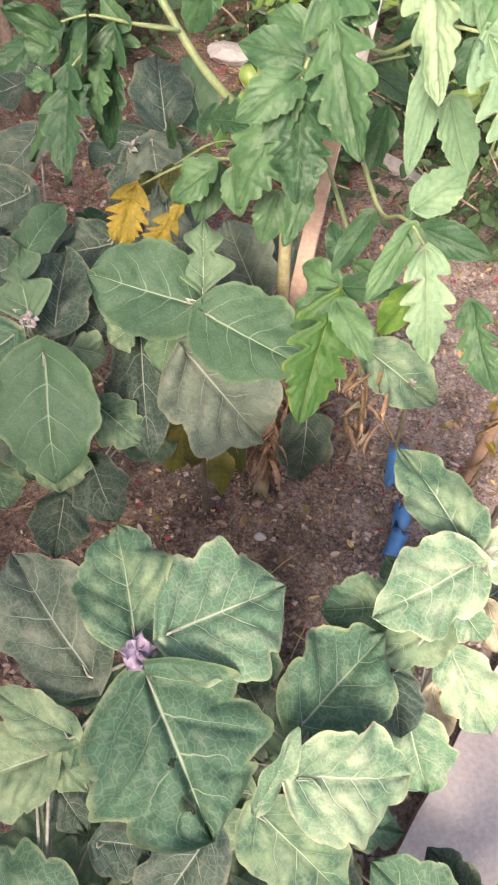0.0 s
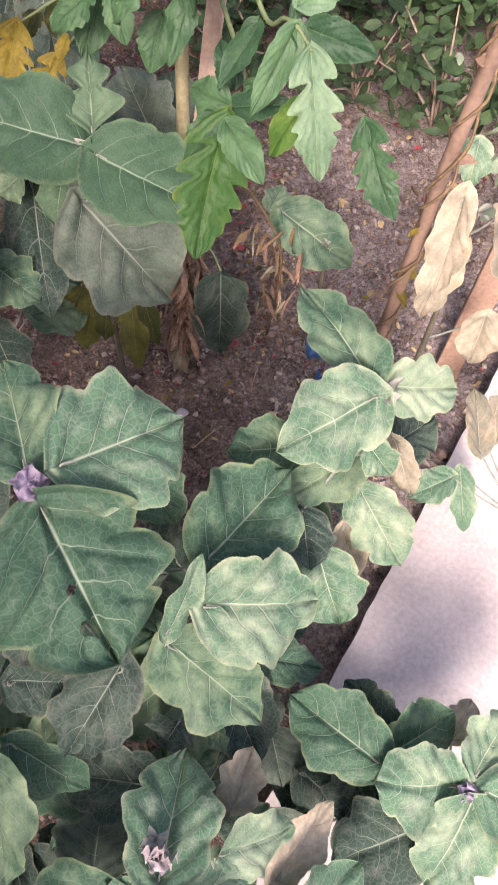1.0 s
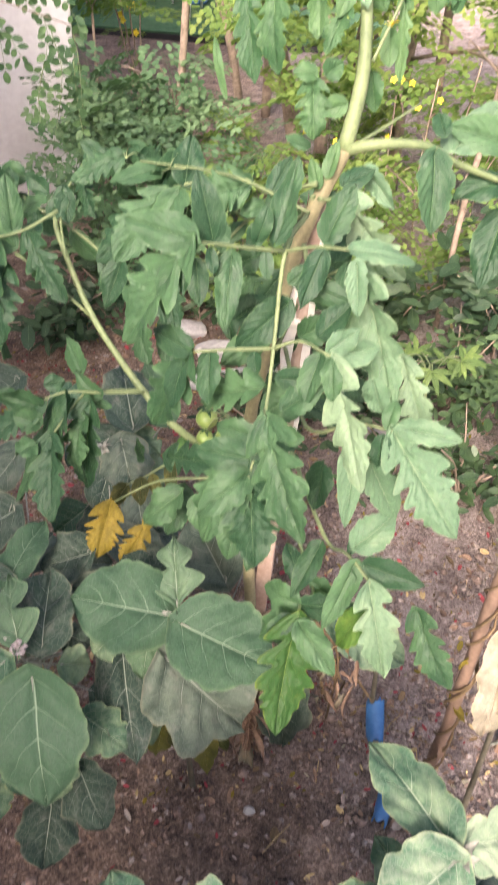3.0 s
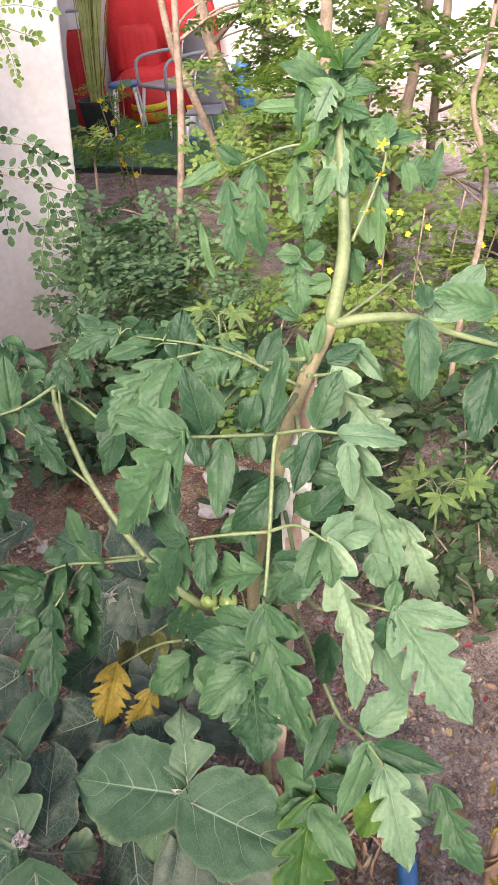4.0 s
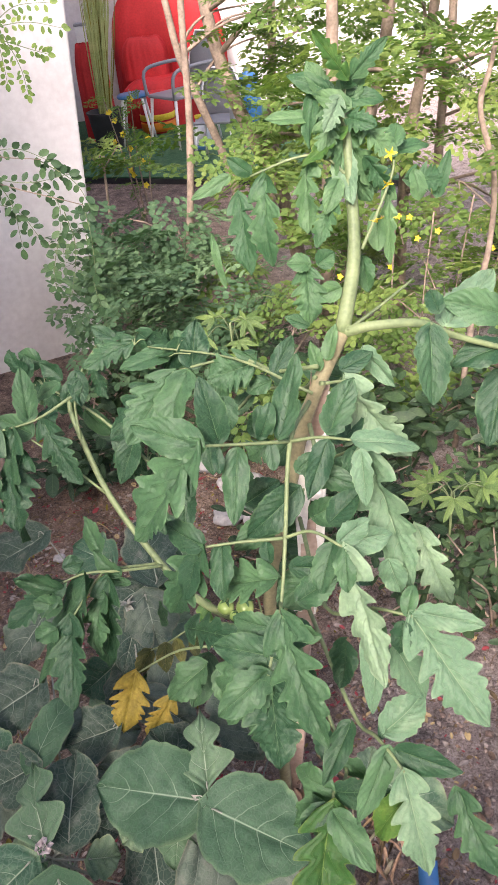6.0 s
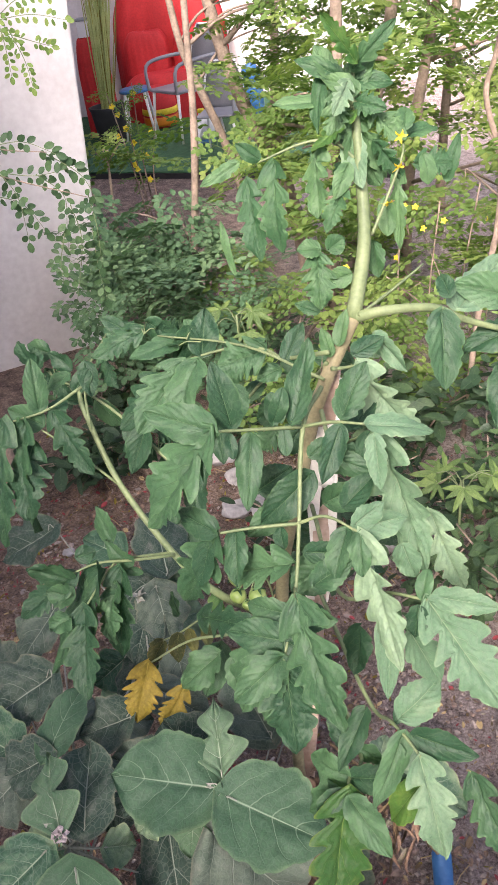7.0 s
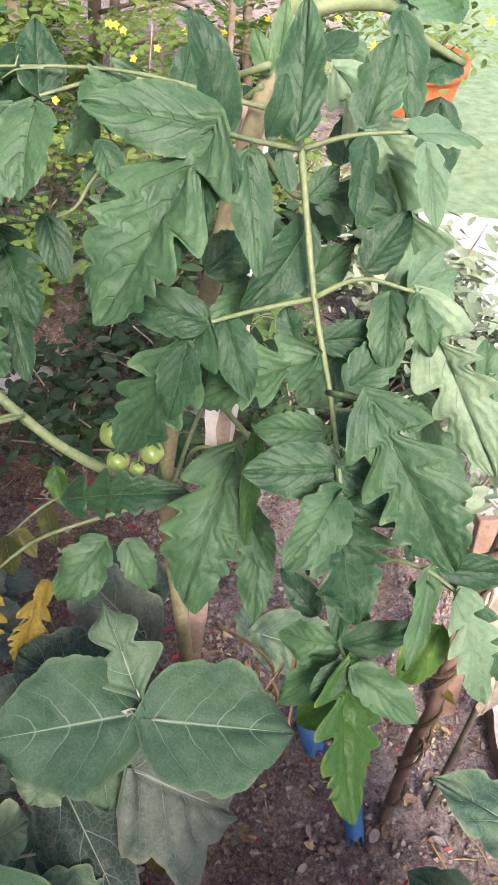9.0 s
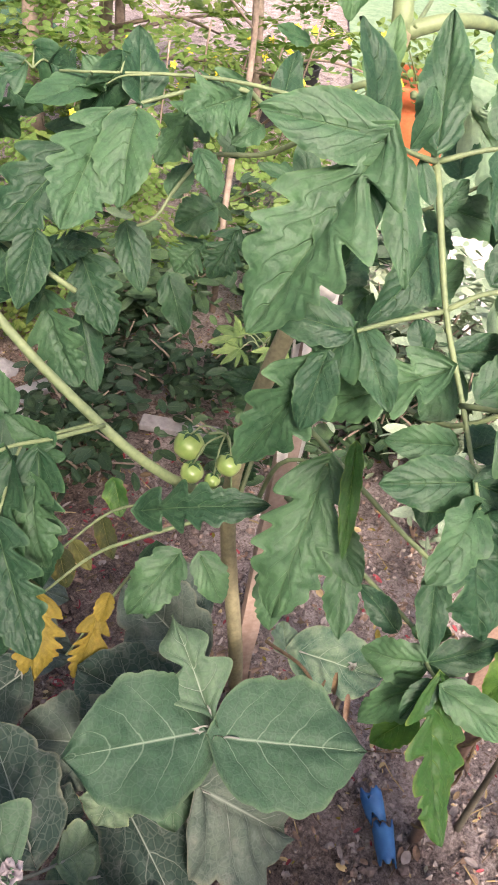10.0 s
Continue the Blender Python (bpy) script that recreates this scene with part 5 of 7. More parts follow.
def hanging_spray(tree, points, size, mat, seed):
    """A drooping frond: a thin rachis with pairs of round leaflets that hang side by side."""
    rnd = random.Random(seed)
    line = smooth_line(points, 12)
    frond = part("frond", tube(line, [0.0013 - 0.0008 * i / len(line) for i in range(len(line))], 5), STEM, tree)

    def hang(base, tip, width, up):
        bm = bmesh.new()
        leaflet_ring(bm, base, tip, width, up, bm.loops.layers.uv.verify())
        part("leaflet", bm, mat, frond)

    step = max(1, round(size * 0.80 / max(1e-4, (line[1] - line[0]).length)))
    for i in range(1, len(line) - 1, step):
        if rnd.random() < 0.12:
            continue
        d = (line[i + 1] - line[i - 1]).normalized()
        for q in (-1, 1):
            side = (Vector((d.z, 0, -d.x)) * q * rnd.uniform(0.55, 1.0) + d * rnd.uniform(0.1, 0.7) + Vector((0, rnd.uniform(-0.5, 0.5), -0.3))).normalized()
            base = line[i] + side * 0.004
            hang(base, base + side * size * rnd.uniform(0.6, 1.0), size * rnd.uniform(0.48, 0.62), Vector((rnd.uniform(-0.9, 0.9), -1, rnd.uniform(-0.3, 1.2))))
    hang(line[-1], line[-1] + (line[-1] - line[-2]).normalized() * size, size * 0.64, Vector((0, -1, 0.3)))


def hanging_sapling():
    """A sapling beside the wall whose fronds hang in front of it."""
    tree = thing("moringa_sapling", "moringa sapling by the white wall with hanging fronds", "tree", (-0.62, 2.3, 0), "saplings behind the bed")
    line = smooth_line([(-0.62, 2.3, -0.02), (-0.64, 2.3, 0.7), (-0.60, 2.28, 1.4), (-0.52, 2.25, 2.0)], 6)
    part("trunk", tube(line, [0.020 * (1 - 0.4 * i / len(line)) for i in range(len(line))], 9, seed=2, rough=0.1), BARK, tree)
    for limb in (((-0.60, 2.28, 1.36), (-0.46, 2.18, 1.36), (-0.343, 2.1, 1.297), (-0.22, 2.1, 1.27)), ((-0.60, 2.28, 1.40), (-0.45, 2.2, 1.31), (-0.359, 2.1, 1.244), (-0.15, 2.1, 1.16)), ((-0.57, 2.27, 1.6), (-0.44, 2.3, 1.56), (-0.31, 2.3, 1.525))):
        line = smooth_line(limb, 5)
        part("limb", tube(line, [0.0030 - 0.002 * i / len(line) for i in range(len(line))], 6), BARK, tree)
    y = 2.1
    sprays = (((-0.343, 1.297), (-0.267, 1.298), (-0.200, 1.264)), ((-0.359, 1.244), (-0.261, 1.222), (-0.166, 1.231)), ((-0.373, 1.195), (-0.303, 1.163), (-0.265, 1.093)),
              ((-0.225, 1.266), (-0.160, 1.213), (-0.134, 1.153)), ((-0.193, 1.152), (-0.188, 1.058), (-0.243, 0.888)), ((-0.152, 1.162), (-0.149, 1.082), (-0.158, 0.984)),
              ((-0.352, 1.268), (-0.309, 1.189), (-0.310, 1.076)), ((-0.261, 1.222), (-0.210, 1.167), (-0.221, 1.089)), ((-0.221, 1.089), (-0.247, 1.022), (-0.254, 0.964)), ((-0.162, 1.083), (-0.169, 0.986), (-0.166, 0.896)))
    # the silhouette shade of these fronds is painted into their leaflet colour
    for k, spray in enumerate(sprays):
        hanging_spray(tree, [(px, y + 0.02 * math.sin(3 * k), pz) for px, pz in spray], 0.027, MORINGA_SHADED, k)
    upper = (((-0.319, 1.524), (-0.228, 1.527), (-0.149, 1.507)), ((-0.312, 1.501), (-0.242, 1.472), (-0.200, 1.456)), ((-0.284, 1.509), (-0.263, 1.439), (-0.259, 1.378)), ((-0.303, 1.533), (-0.302, 1.465), (-0.305, 1.407)), ((-0.31, 1.53), (-0.25, 1.56), (-0.17, 1.56)))
    for k, spray in enumerate(upper):
        hanging_spray(tree, [(px, 2.3 + 0.02 * math.sin(2 * k), pz) for px, pz in spray], 0.019, MORINGA, 20 + k)
    return tree


hanging_sapling()
sapling([(-0.46, 3.95, -0.02), (-0.45, 3.95, 0.4), (-0.42, 3.95, 0.8)], 0.010, "light", [((-0.52, 3.8, 0.76), (-0.22, 4.0, 0.95))], 3, 18, 3)
DARK_BUSH = "low leafy shrub with dark glossy leaves"
for x, y, r, h, mat, count, seed, leaf, label in (
        (-0.38, 2.95, 0.32, 0.32, SHRUB, 170, 31, (0.06, 0.03), DARK_BUSH),
        (-0.46, 2.62, 0.26, 0.26, SHRUB, 150, 59, (0.08, 0.04), DARK_BUSH),
        (0.05, 2.75, 0.36, 0.28, SHRUB, 170, 32, (0.07, 0.03), DARK_BUSH),
        (0.40, 2.95, 0.36, 0.36, SHRUB, 170, 41, (0.06, 0.03), DARK_BUSH),
        (0.72, 2.55, 0.34, 0.36, SHRUB, 220, 33, (0.08, 0.042), DARK_BUSH),
        (1.08, 2.40, 0.34, 0.42, SHRUB, 240, 34, (0.08, 0.042), DARK_BUSH),
        (0.86, 2.15, 0.26, 0.30, SHRUB, 220, 42, (0.05, 0.03), DARK_BUSH),
        (1.10, 1.95, 0.24, 0.30, SHRUB, 220, 43, (0.05, 0.03), DARK_BUSH),
        (0.26, 1.98, 0.20, 0.16, SHRUB, 110, 60, (0.05, 0.032), DARK_BUSH),
        (0.28, 2.12, 0.22, 0.22, SHRUB, 130, 56, (0.055, 0.034), DARK_BUSH),
        (0.45, 2.30, 0.28, 0.26, SHRUB, 130, 39, (0.05, 0.03), DARK_BUSH),
        (0.62, 1.85, 0.20, 0.18, SHRUB, 90, 44, (0.045, 0.028), DARK_BUSH),
        (1.00, 2.95, 0.42, 0.62, SHRUB_LIGHT, 260, 35, (0.04, 0.022), "bushy yellow-green shrub behind the bed"),
        (1.42, 2.95, 0.34, 0.60, SHRUB_LIGHT, 220, 45, (0.04, 0.022), "bushy yellow-green shrub behind the bed"),
        (0.55, 3.25, 0.34, 0.58, SHRUB_LIGHT, 220, 46, (0.04, 0.022), "bushy yellow-green shrub behind the bed"),
        (0.10, 3.35, 0.30, 0.45, SHRUB_LIGHT, 160, 47, (0.04, 0.022), "bushy yellow-green shrub behind the bed"),
        (1.36, 2.45, 0.24, 0.42, SILVER, 150, 37, (0.06, 0.028), "silvery grey-green bush beside the walkway"),
        (1.10, 1.62, 0.18, 0.34, SILVER, 110, 38, (0.06, 0.028), "silvery grey-green bush beside the walkway"),
        (0.62, 2.15, 0.24, 0.30, SHRUB, 170, 50, (0.055, 0.03), DARK_BUSH),
        (0.80, 1.75, 0.20, 0.24, SHRUB, 140, 51, (0.05, 0.03), DARK_BUSH),
        (1.00, 1.75, 0.22, 0.34, SHRUB, 170, 52, (0.055, 0.03), DARK_BUSH),
        (1.30, 2.20, 0.22, 0.46, SILVER, 170, 53, (0.065, 0.03), "silvery grey-green bush beside the walkway"),
        (1.02, 1.36, 0.16, 0.36, SILVER, 120, 54, (0.065, 0.03), "silvery grey-green bush beside the walkway"),
        (1.32, 1.95, 0.24, 0.50, SILVER, 260, 57, (0.07, 0.03), "silvery grey-green bush beside the walkway"),
        (1.15, 1.62, 0.22, 0.52, SILVER, 230, 58, (0.07, 0.03), "silvery grey-green bush beside the walkway"),
        (1.20, 1.72, 0.18, 0.40, SILVER, 150, 55, (0.065, 0.03), "silvery grey-green bush beside the walkway"),
        (1.22, 1.95, 0.16, 0.36, SILVER, 110, 49, (0.06, 0.028), "silvery grey-green bush beside the walkway")):
    bush((x, y), (r, r, h), mat, count, seed, leaf, label)

def palmate_plant(at, height, reach, count, seed):
    """A young plant with long-stalked leaves of five to seven pointed fingers."""
    rnd = random.Random(seed)
    ob = thing("young_papaya", "light green young plant with pointed palmate leaves", "plant", (*at, 0), "young plants")
    top = Vector((at[0] + 0.01, at[1], height))
    part("stem", tube(smooth_line([(*at, -0.02), (at[0] + 0.01, at[1], height * 0.5), top], 5), 0.004, 7), STEM, ob)
    for k in range(count):
        a = 2.4 * k + rnd.uniform(-0.3, 0.3)
        hub = top + Vector((math.cos(a) * reach * rnd.uniform(0.45, 0.9), math.sin(a) * reach * rnd.uniform(0.45, 0.9), rnd.uniform(-0.35, 0.35) * reach))
        leaf = part("leaf_stalk", tube(smooth_line([top - Vector((0, 0, 0.03 * (k % 3))), top.lerp(hub, 0.5) + Vector((0, 0, 0.015)), hub], 4), 0.0016, 5), STEM, ob)
        face = Vector((rnd.uniform(-0.3, 0.3), -0.7, 0.7))
        for j in range(6):
            b = a + (j - 2.5) * 0.72
            d = Vector((math.cos(b), math.sin(b) * 0.6, 0.45 * math.sin(b) - 0.25)).normalized()
            ln = reach * rnd.uniform(0.45, 0.7) * (1.15 - 0.10 * abs(j - 2.5))
            part("finger", blade(ln, ln * 0.36, lambda u, s: (u ** 0.6 * (1 - u) ** 0.8) * 1.85, rnd, 10, 6, 0.05, 0.12, 0.05), SHRUB_LIGHT, leaf, at=leaf_frame(hub, hub + d * ln, face, 0))
    return ob


palmate_plant((0.69, 1.90), 0.36, 0.10, 7, 36)
palmate_plant((0.123, 2.62), 0.58, 0.10, 6, 48)

# ---- paved turf and furniture behind ----
def turf_slab(front, inset, low, high):
    """A flat slab whose front runs aslant between two plan points."""
    (x0, y0), (x1, y1) = front
    plan = [(x0 + inset, y0 + inset), (x1 - inset, y1 + inset), (x1 - inset, 9.45 - inset), (x0 + inset, 9.45 - inset)]
    bm = bmesh.new()
    bottom, top = [[bm.verts.new((x, y, z)) for x, y in plan] for z in (low, high)]
    bm.faces.new(bottom[::-1])
    bm.faces.new(top)
    for k in range(4):
        bm.faces.new((bottom[k], bottom[(k + 1) % 4], top[(k + 1) % 4], top[k]))
    return bm


solid("terrace", turf_slab(((-2.6, 7.57), (1.35, 5.88)), 0.0, -0.1, 0.036), BLACK, "low dark-edged terrace", kind="structure")
solid("terrace_turf", turf_slab(((-2.6, 7.57), (1.35, 5.88)), 0.012, 0.04, 0.052), TURF, "green artificial turf on the terrace", kind="structure")

# ---- small things on and over the bed ----
def dry_blade(rnd, length, width, curl):
    """A dead leaf rolled along its length."""
    bm = blade(length, width, lambda u, s: math.sin(math.pi * min(1, u * 0.95 + 0.03) ** 0.7) * (1 + 0.12 * math.sin(17 * u + s)), rnd, 10, 6, rnd.uniform(-0.2, 0.3), 0.2, 0.12, twist=rnd.uniform(-1.2, 1.2))
    for v in bm.verts:
        a = v.co.x / width * 2 * curl
        v.co.x, v.co.z = width / 2 * math.sin(a) / max(curl, 0.1), v.co.z + width / 2 * (1 - math.cos(a)) / max(curl, 0.1)
    return bm


rnd = random.Random(41)
bundle = thing("dry_leaf_bundle", "withered brown leaves hanging down the tomato stem", "dead leaves", (0.19, 1.02, 0.0))
for k in range(210):
    z = rnd.uniform(0.08, 0.48)
    at = Vector((0.186 + 0.03 * z + rnd.gauss(0, 0.015), 1.022 + rnd.gauss(0, 0.014), z))
    end = at + Vector((rnd.gauss(0, 0.016), rnd.gauss(-0.008, 0.014), -rnd.uniform(0.025, 0.07)))
    part("dry_leaf", dry_blade(rnd, (end - at).length, rnd.uniform(0.007, 0.017), rnd.uniform(0.9, 2.4)), DRY, bundle, at=leaf_frame(at, end, (rnd.uniform(-1, 1), -1, 0.2), 0))
husk = part("husk", dry_blade(rnd, 0.08, 0.05, 1.6), EGG["bleached"], bundle, "pale dry husk at the foot", leaf_frame((0.185, 1.015, 0.075), (0.178, 1.000, 0.006), (0, -1, 0.2), 0))

withered = thing("withered_shoot", "withered tomato shoot with curled tan leaves", "dead leaves", (0.36, 1.09, 0.0))
part("stem", tube(smooth_line([(0.26, 1.07, 0.50), (0.33, 1.06, 0.40), (0.372, 1.075, 0.26), (0.36, 1.09, 0.0)], 5), 0.0028, 6), VINE, withered)
for k in range(40):
    z = rnd.uniform(0.08, 0.38)
    at = Vector((0.355 + rnd.gauss(0, 0.028), 1.07 + rnd.gauss(0, 0.025), z))
    end = at + Vector((rnd.gauss(0, 0.022), rnd.gauss(0, 0.02), -rnd.uniform(0.03, 0.075)))
    part("dry_leaf", dry_blade(rnd, (end - at).length, rnd.uniform(0.008, 0.018), rnd.uniform(1.3, 2.6)), rnd.choice((DRY, VINE, VINE, DRY, EGG["bleached"])), withered, at=leaf_frame(at, end, (rnd.uniform(-1, 1), -1, 0.3), 0))

old = thing("old_tomato_shoot", "drooping old shoot with dull olive and yellowing leaves", "plant", (0.15, 1.0, 0.0))
part("stem", tube(smooth_line([(0.21, 1.06, 0.45), (0.16, 1.02, 0.42), (0.11, 0.98, 0.36), (0.06, 0.97, 0.32)], 5), 0.0022, 6), STEM, old)
part("prop", tube(smooth_line([(0.205, 1.05, 0.30), (0.24, 1.03, 0.34), (0.262, 1.014, 0.30)], 5), 0.0018, 6), STEM, old)
for base, tip, width, tone in (((0.045, 0.959, 0.30), (0.008, 0.950, 0.14), 0.055, "oli"), ((0.107, 0.961, 0.30), (0.110, 0.915, 0.13), 0.055, "oli"), ((0.07, 0.96, 0.31), (0.055, 0.93, 0.20), 0.05, "oli"),
                               ((0.125, 0.965, 0.31), (0.15, 0.93, 0.19), 0.04, "oli"), ((0.03, 0.965, 0.31), (-0.01, 0.96, 0.24), 0.045, "yel"), ((0.262, 1.014, 0.30), (0.259, 1.004, 0.06), 0.115, "olive")):
    r2 = random.Random(str(tip))
    ln = (Vector(tip) - Vector(base)).length
    part("leaf", blade(ln, width, egg_outline(r2, 0.13), r2, 24, 12, 0.04, 0.15, 0.06, 0.03, 6, 0.4), EGG["dusty"] if tone == "olive" else TOMATO["olive"], old, {"olive": "limp grey-olive leaf", "yel": "yellow-green leaf", "oli": "yellowing olive leaf"}[tone], leaf_frame(base, tip, (0.1, -1, 0.3), 0))

scrap = thing("blue_plastic_pipe", "broken blue plastic pipe pieces half buried in soil", "pipe", (0.468, 0.96, 0.0))
for a, b, r, seed in (((0.468, 1.105, 0.045), (0.458, 1.030, 0.014), 0.018, 1), ((0.478, 0.972, 0.026), (0.470, 0.936, 0.012), 0.018, 2), ((0.468, 0.915, 0.020), (0.444, 0.862, 0.010), 0.018, 3)):
    bm = bmesh.new()
    m = leaf_frame(a, b, (0, 0, 1), 0)
    ln = (Vector(b) - Vector(a)).length
    shells = []
    for rr in (r, r * 0.86):
        rings = []
        for i in range(9):
            t = i / 8
            ragged = 0.022 * (1 if i == 8 else -1 if i == 0 else 0)
            ring = []
            for k in range(20):
                q = 2 * math.pi * k / 20
                dent = 1 + 0.12 * math.sin(2 * q + seed + 2 * t) + 0.06 * noise.noise(Vector((math.cos(q) * 2, t * 3, seed * 5)))
                ring.append(bm.verts.new(m @ Vector((rr * dent * math.cos(q), ln * t + ragged * noise.noise(Vector((math.cos(q) * 1.7, math.sin(q) * 1.7, seed))), rr * dent * math.sin(q)))))
            rings.append(ring)
        for p, q in zip(rings, rings[1:]):
            for k in range(20):
                bm.faces.new((p[k], p[(k + 1) % 20], q[(k + 1) % 20], q[k]))
        shells.append(rings)
    for i in (0, 8):
        for k in range(20):
            bm.faces.new((shells[0][i][k], shells[0][i][(k + 1) % 20], shells[1][i][(k + 1) % 20], shells[1][i][k]))
    bmesh.ops.recalc_face_normals(bm, faces=bm.faces)
    part("pipe_piece", bm, BLUE, scrap)

# vine wound on the cane
lo, hi = Vector((0.5133, 0.8764, 0.0)), Vector((0.5843, 0.9283, 1.15))
for turns, start, lead in ((9, 0.0, 0.0), (6, 2.0, 0.12)):
    pts = []
    for i in range(90):
        t = lead + (0.97 - lead) * i / 89
        a = turns * 2 * math.pi * t + start
        pts.append(lo.lerp(hi, t) + Vector((math.cos(a), math.sin(a), 0.1 * math.sin(3 * a))) * 0.0152)
    part("vine", tube(pts, [0.0028 - 0.001 * i / 89 for i in range(90)], 6, seed=turns, rough=0.25), VINE, cane, "dead twining vine")
for k in range(7):
    t = 0.25 + 0.11 * k
    at = lo.lerp(hi, t)
    end = at + Vector((rnd.uniform(-0.05, 0.05), rnd.uniform(-0.06, 0.0), rnd.uniform(-0.05, 0.03)))
    part("dry_leaf", dry_blade(rnd, 0.035, 0.018, 1.2), rnd.choice((DRY, TOMATO["dead"])), cane, at=leaf_frame(at, end, (0, -1, 0.4), 0))

# ties on the stake
for z, turn in ((0.90, 20), (1.02, -15), (1.10, 8)):
    at = Vector((0.1637, 1.0202, 0)).lerp(Vector((0.3050, 1.1352, 0)), (z + 0.035) / 1.215)
    at.z = z
    bm = bmesh.new()
    pts = [at + Vector((math.cos(a) * 0.0165, math.sin(a) * 0.0165, 0.006 * math.sin(a + turn))) for a in [k * math.pi / 8 for k in range(17)]]
    for p, q in zip(pts, pts[1:]):
        bm.faces.new([bm.verts.new(v) for v in (p + Vector((0, 0, -0.009)), q + Vector((0, 0, -0.009)), q + Vector((0, 0, 0.009)), p + Vector((0, 0, 0.009)))])
    bmesh.ops.remove_doubles(bm, verts=bm.verts, dist=0.0005)
    bmesh.ops.solidify(bm, geom=bm.faces[:], thickness=0.0012)
    tie = part("tie_strip", bm, RAG, stake, "torn white cloth tie")
    tail = blade(0.075, 0.016, lambda u, s: 1 - 0.3 * u, random.Random(turn), 10, 4, 0.1, 0.0, 0.1, twist=0.8)
    part("tie_end", tail, RAG, tie, at=leaf_frame(at + Vector((-0.012, -0.012, 0)), at + Vector((-0.02, -0.02, -0.07)), (-0.6, -0.8, 0.1), turn))

# board leaning at the edge of the bed
bm = bmesh.new()
block(bm, (-0.026, 0.0, -0.009), (0.026, 0.50, 0.009), leaf_frame((0.735, 1.00, -0.03), (0.79, 1.10, 0.44), (-0.3, -1, 0.3), 0), 0.003)
board = thing("wooden_board", "reddish brown rough wooden board stuck in the soil", "board", (0.735, 1.0, 0))
part("board_face", bm, surface("red brown wood", (0.19, 0.115, 0.08), (0.33, 0.22, 0.16), 30, 0.75, 0.5, 140, 0.002), board, smooth=False)

# broken tiles in the near corner
def shard(name, centre, reach, seed, mat, label, tilt, thick=0.012):
    rnd = random.Random(seed)
    bm = bmesh.new()
    n = 14
    ring = [Vector((math.cos(2 * math.pi * k / n), math.sin(2 * math.pi * k / n), 0)) * reach * rnd.uniform(0.72, 1.1) for k in range(n)]
    top = bm.faces.new([bm.verts.new(p) for p in ring])
    made = bmesh.ops.extrude_face_region(bm, geom=[top])
    bmesh.ops.translate(bm, verts=[g for g in made["geom"] if isinstance(g, bmesh.types.BMVert)], vec=(0, 0, thick))
    bmesh.ops.recalc_face_normals(bm, faces=bm.faces)
    bmesh.ops.bevel(bm, geom=bm.edges[:], offset=0.0015, segments=1, affect="EDGES")
    bmesh.ops.transform(bm, verts=bm.verts, matrix=Matrix.Translation(centre) @ tilt)
    return solid(name, bm, mat, label, "tile", smooth=False)


shard("broken_tile", (-0.15, 0.045, 0.012), 0.085, 3, PINK, "broken pinkish brown clay tile lying on soil", pose(0, 0, 0, 6, -4, 20))
shard("tile_shard", (-0.095, 0.095, 0.028), 0.030, 8, surface("pink glaze", (0.42, 0.16, 0.20), (0.58, 0.28, 0.31), 20, 0.5, 0.2), "pink glazed shard leaning on a broken tile", pose(0, 0, 0, 28, 20, 60))

# stones at the back of the bed
def stone(at, size, seed):
    bm = bmesh.new()
    bmesh.ops.create_icosphere(bm, subdivisions=3, radius=1)
    for v in bm.verts:
        k = 1 + 0.28 * noise.noise(v.co * 1.3 + Vector((seed * 7, 0, 0))) + 0.08 * noise.noise(v.co * 4 + Vector((0, seed * 3, 0)))
        v.co = Vector((v.co.x * size[0], v.co.y * size[1], v.co.z * size[2])) * k + Vector(at)
    return solid("stone", bm, STONE, "grey weathered stone lying on the soil", "stone", group="stones on the soil")


STONE = surface("grey stone", (0.26, 0.25, 0.25), (0.45, 0.43, 0.42), 14, 0.85, 0.5, 80, 0.004)
for at, size, seed in (((0.12, 2.48, 0.02), (0.09, 0.05, 0.035), 1), ((0.17, 2.28, 0.015), (0.06, 0.045, 0.03), 2), ((-0.02, 2.62, 0.02), (0.08, 0.05, 0.03), 3), ((0.06, 2.30, 0.012), (0.05, 0.035, 0.022), 4), ((-0.50, 2.18, 0.01), (0.022, 0.018, 0.012), 5), ((-0.33, 2.14, 0.008), (0.014, 0.012, 0.008), 6), ((0.186, 0.895, 0.006), (0.012, 0.010, 0.008), 7)):
    stone(at, size, seed)

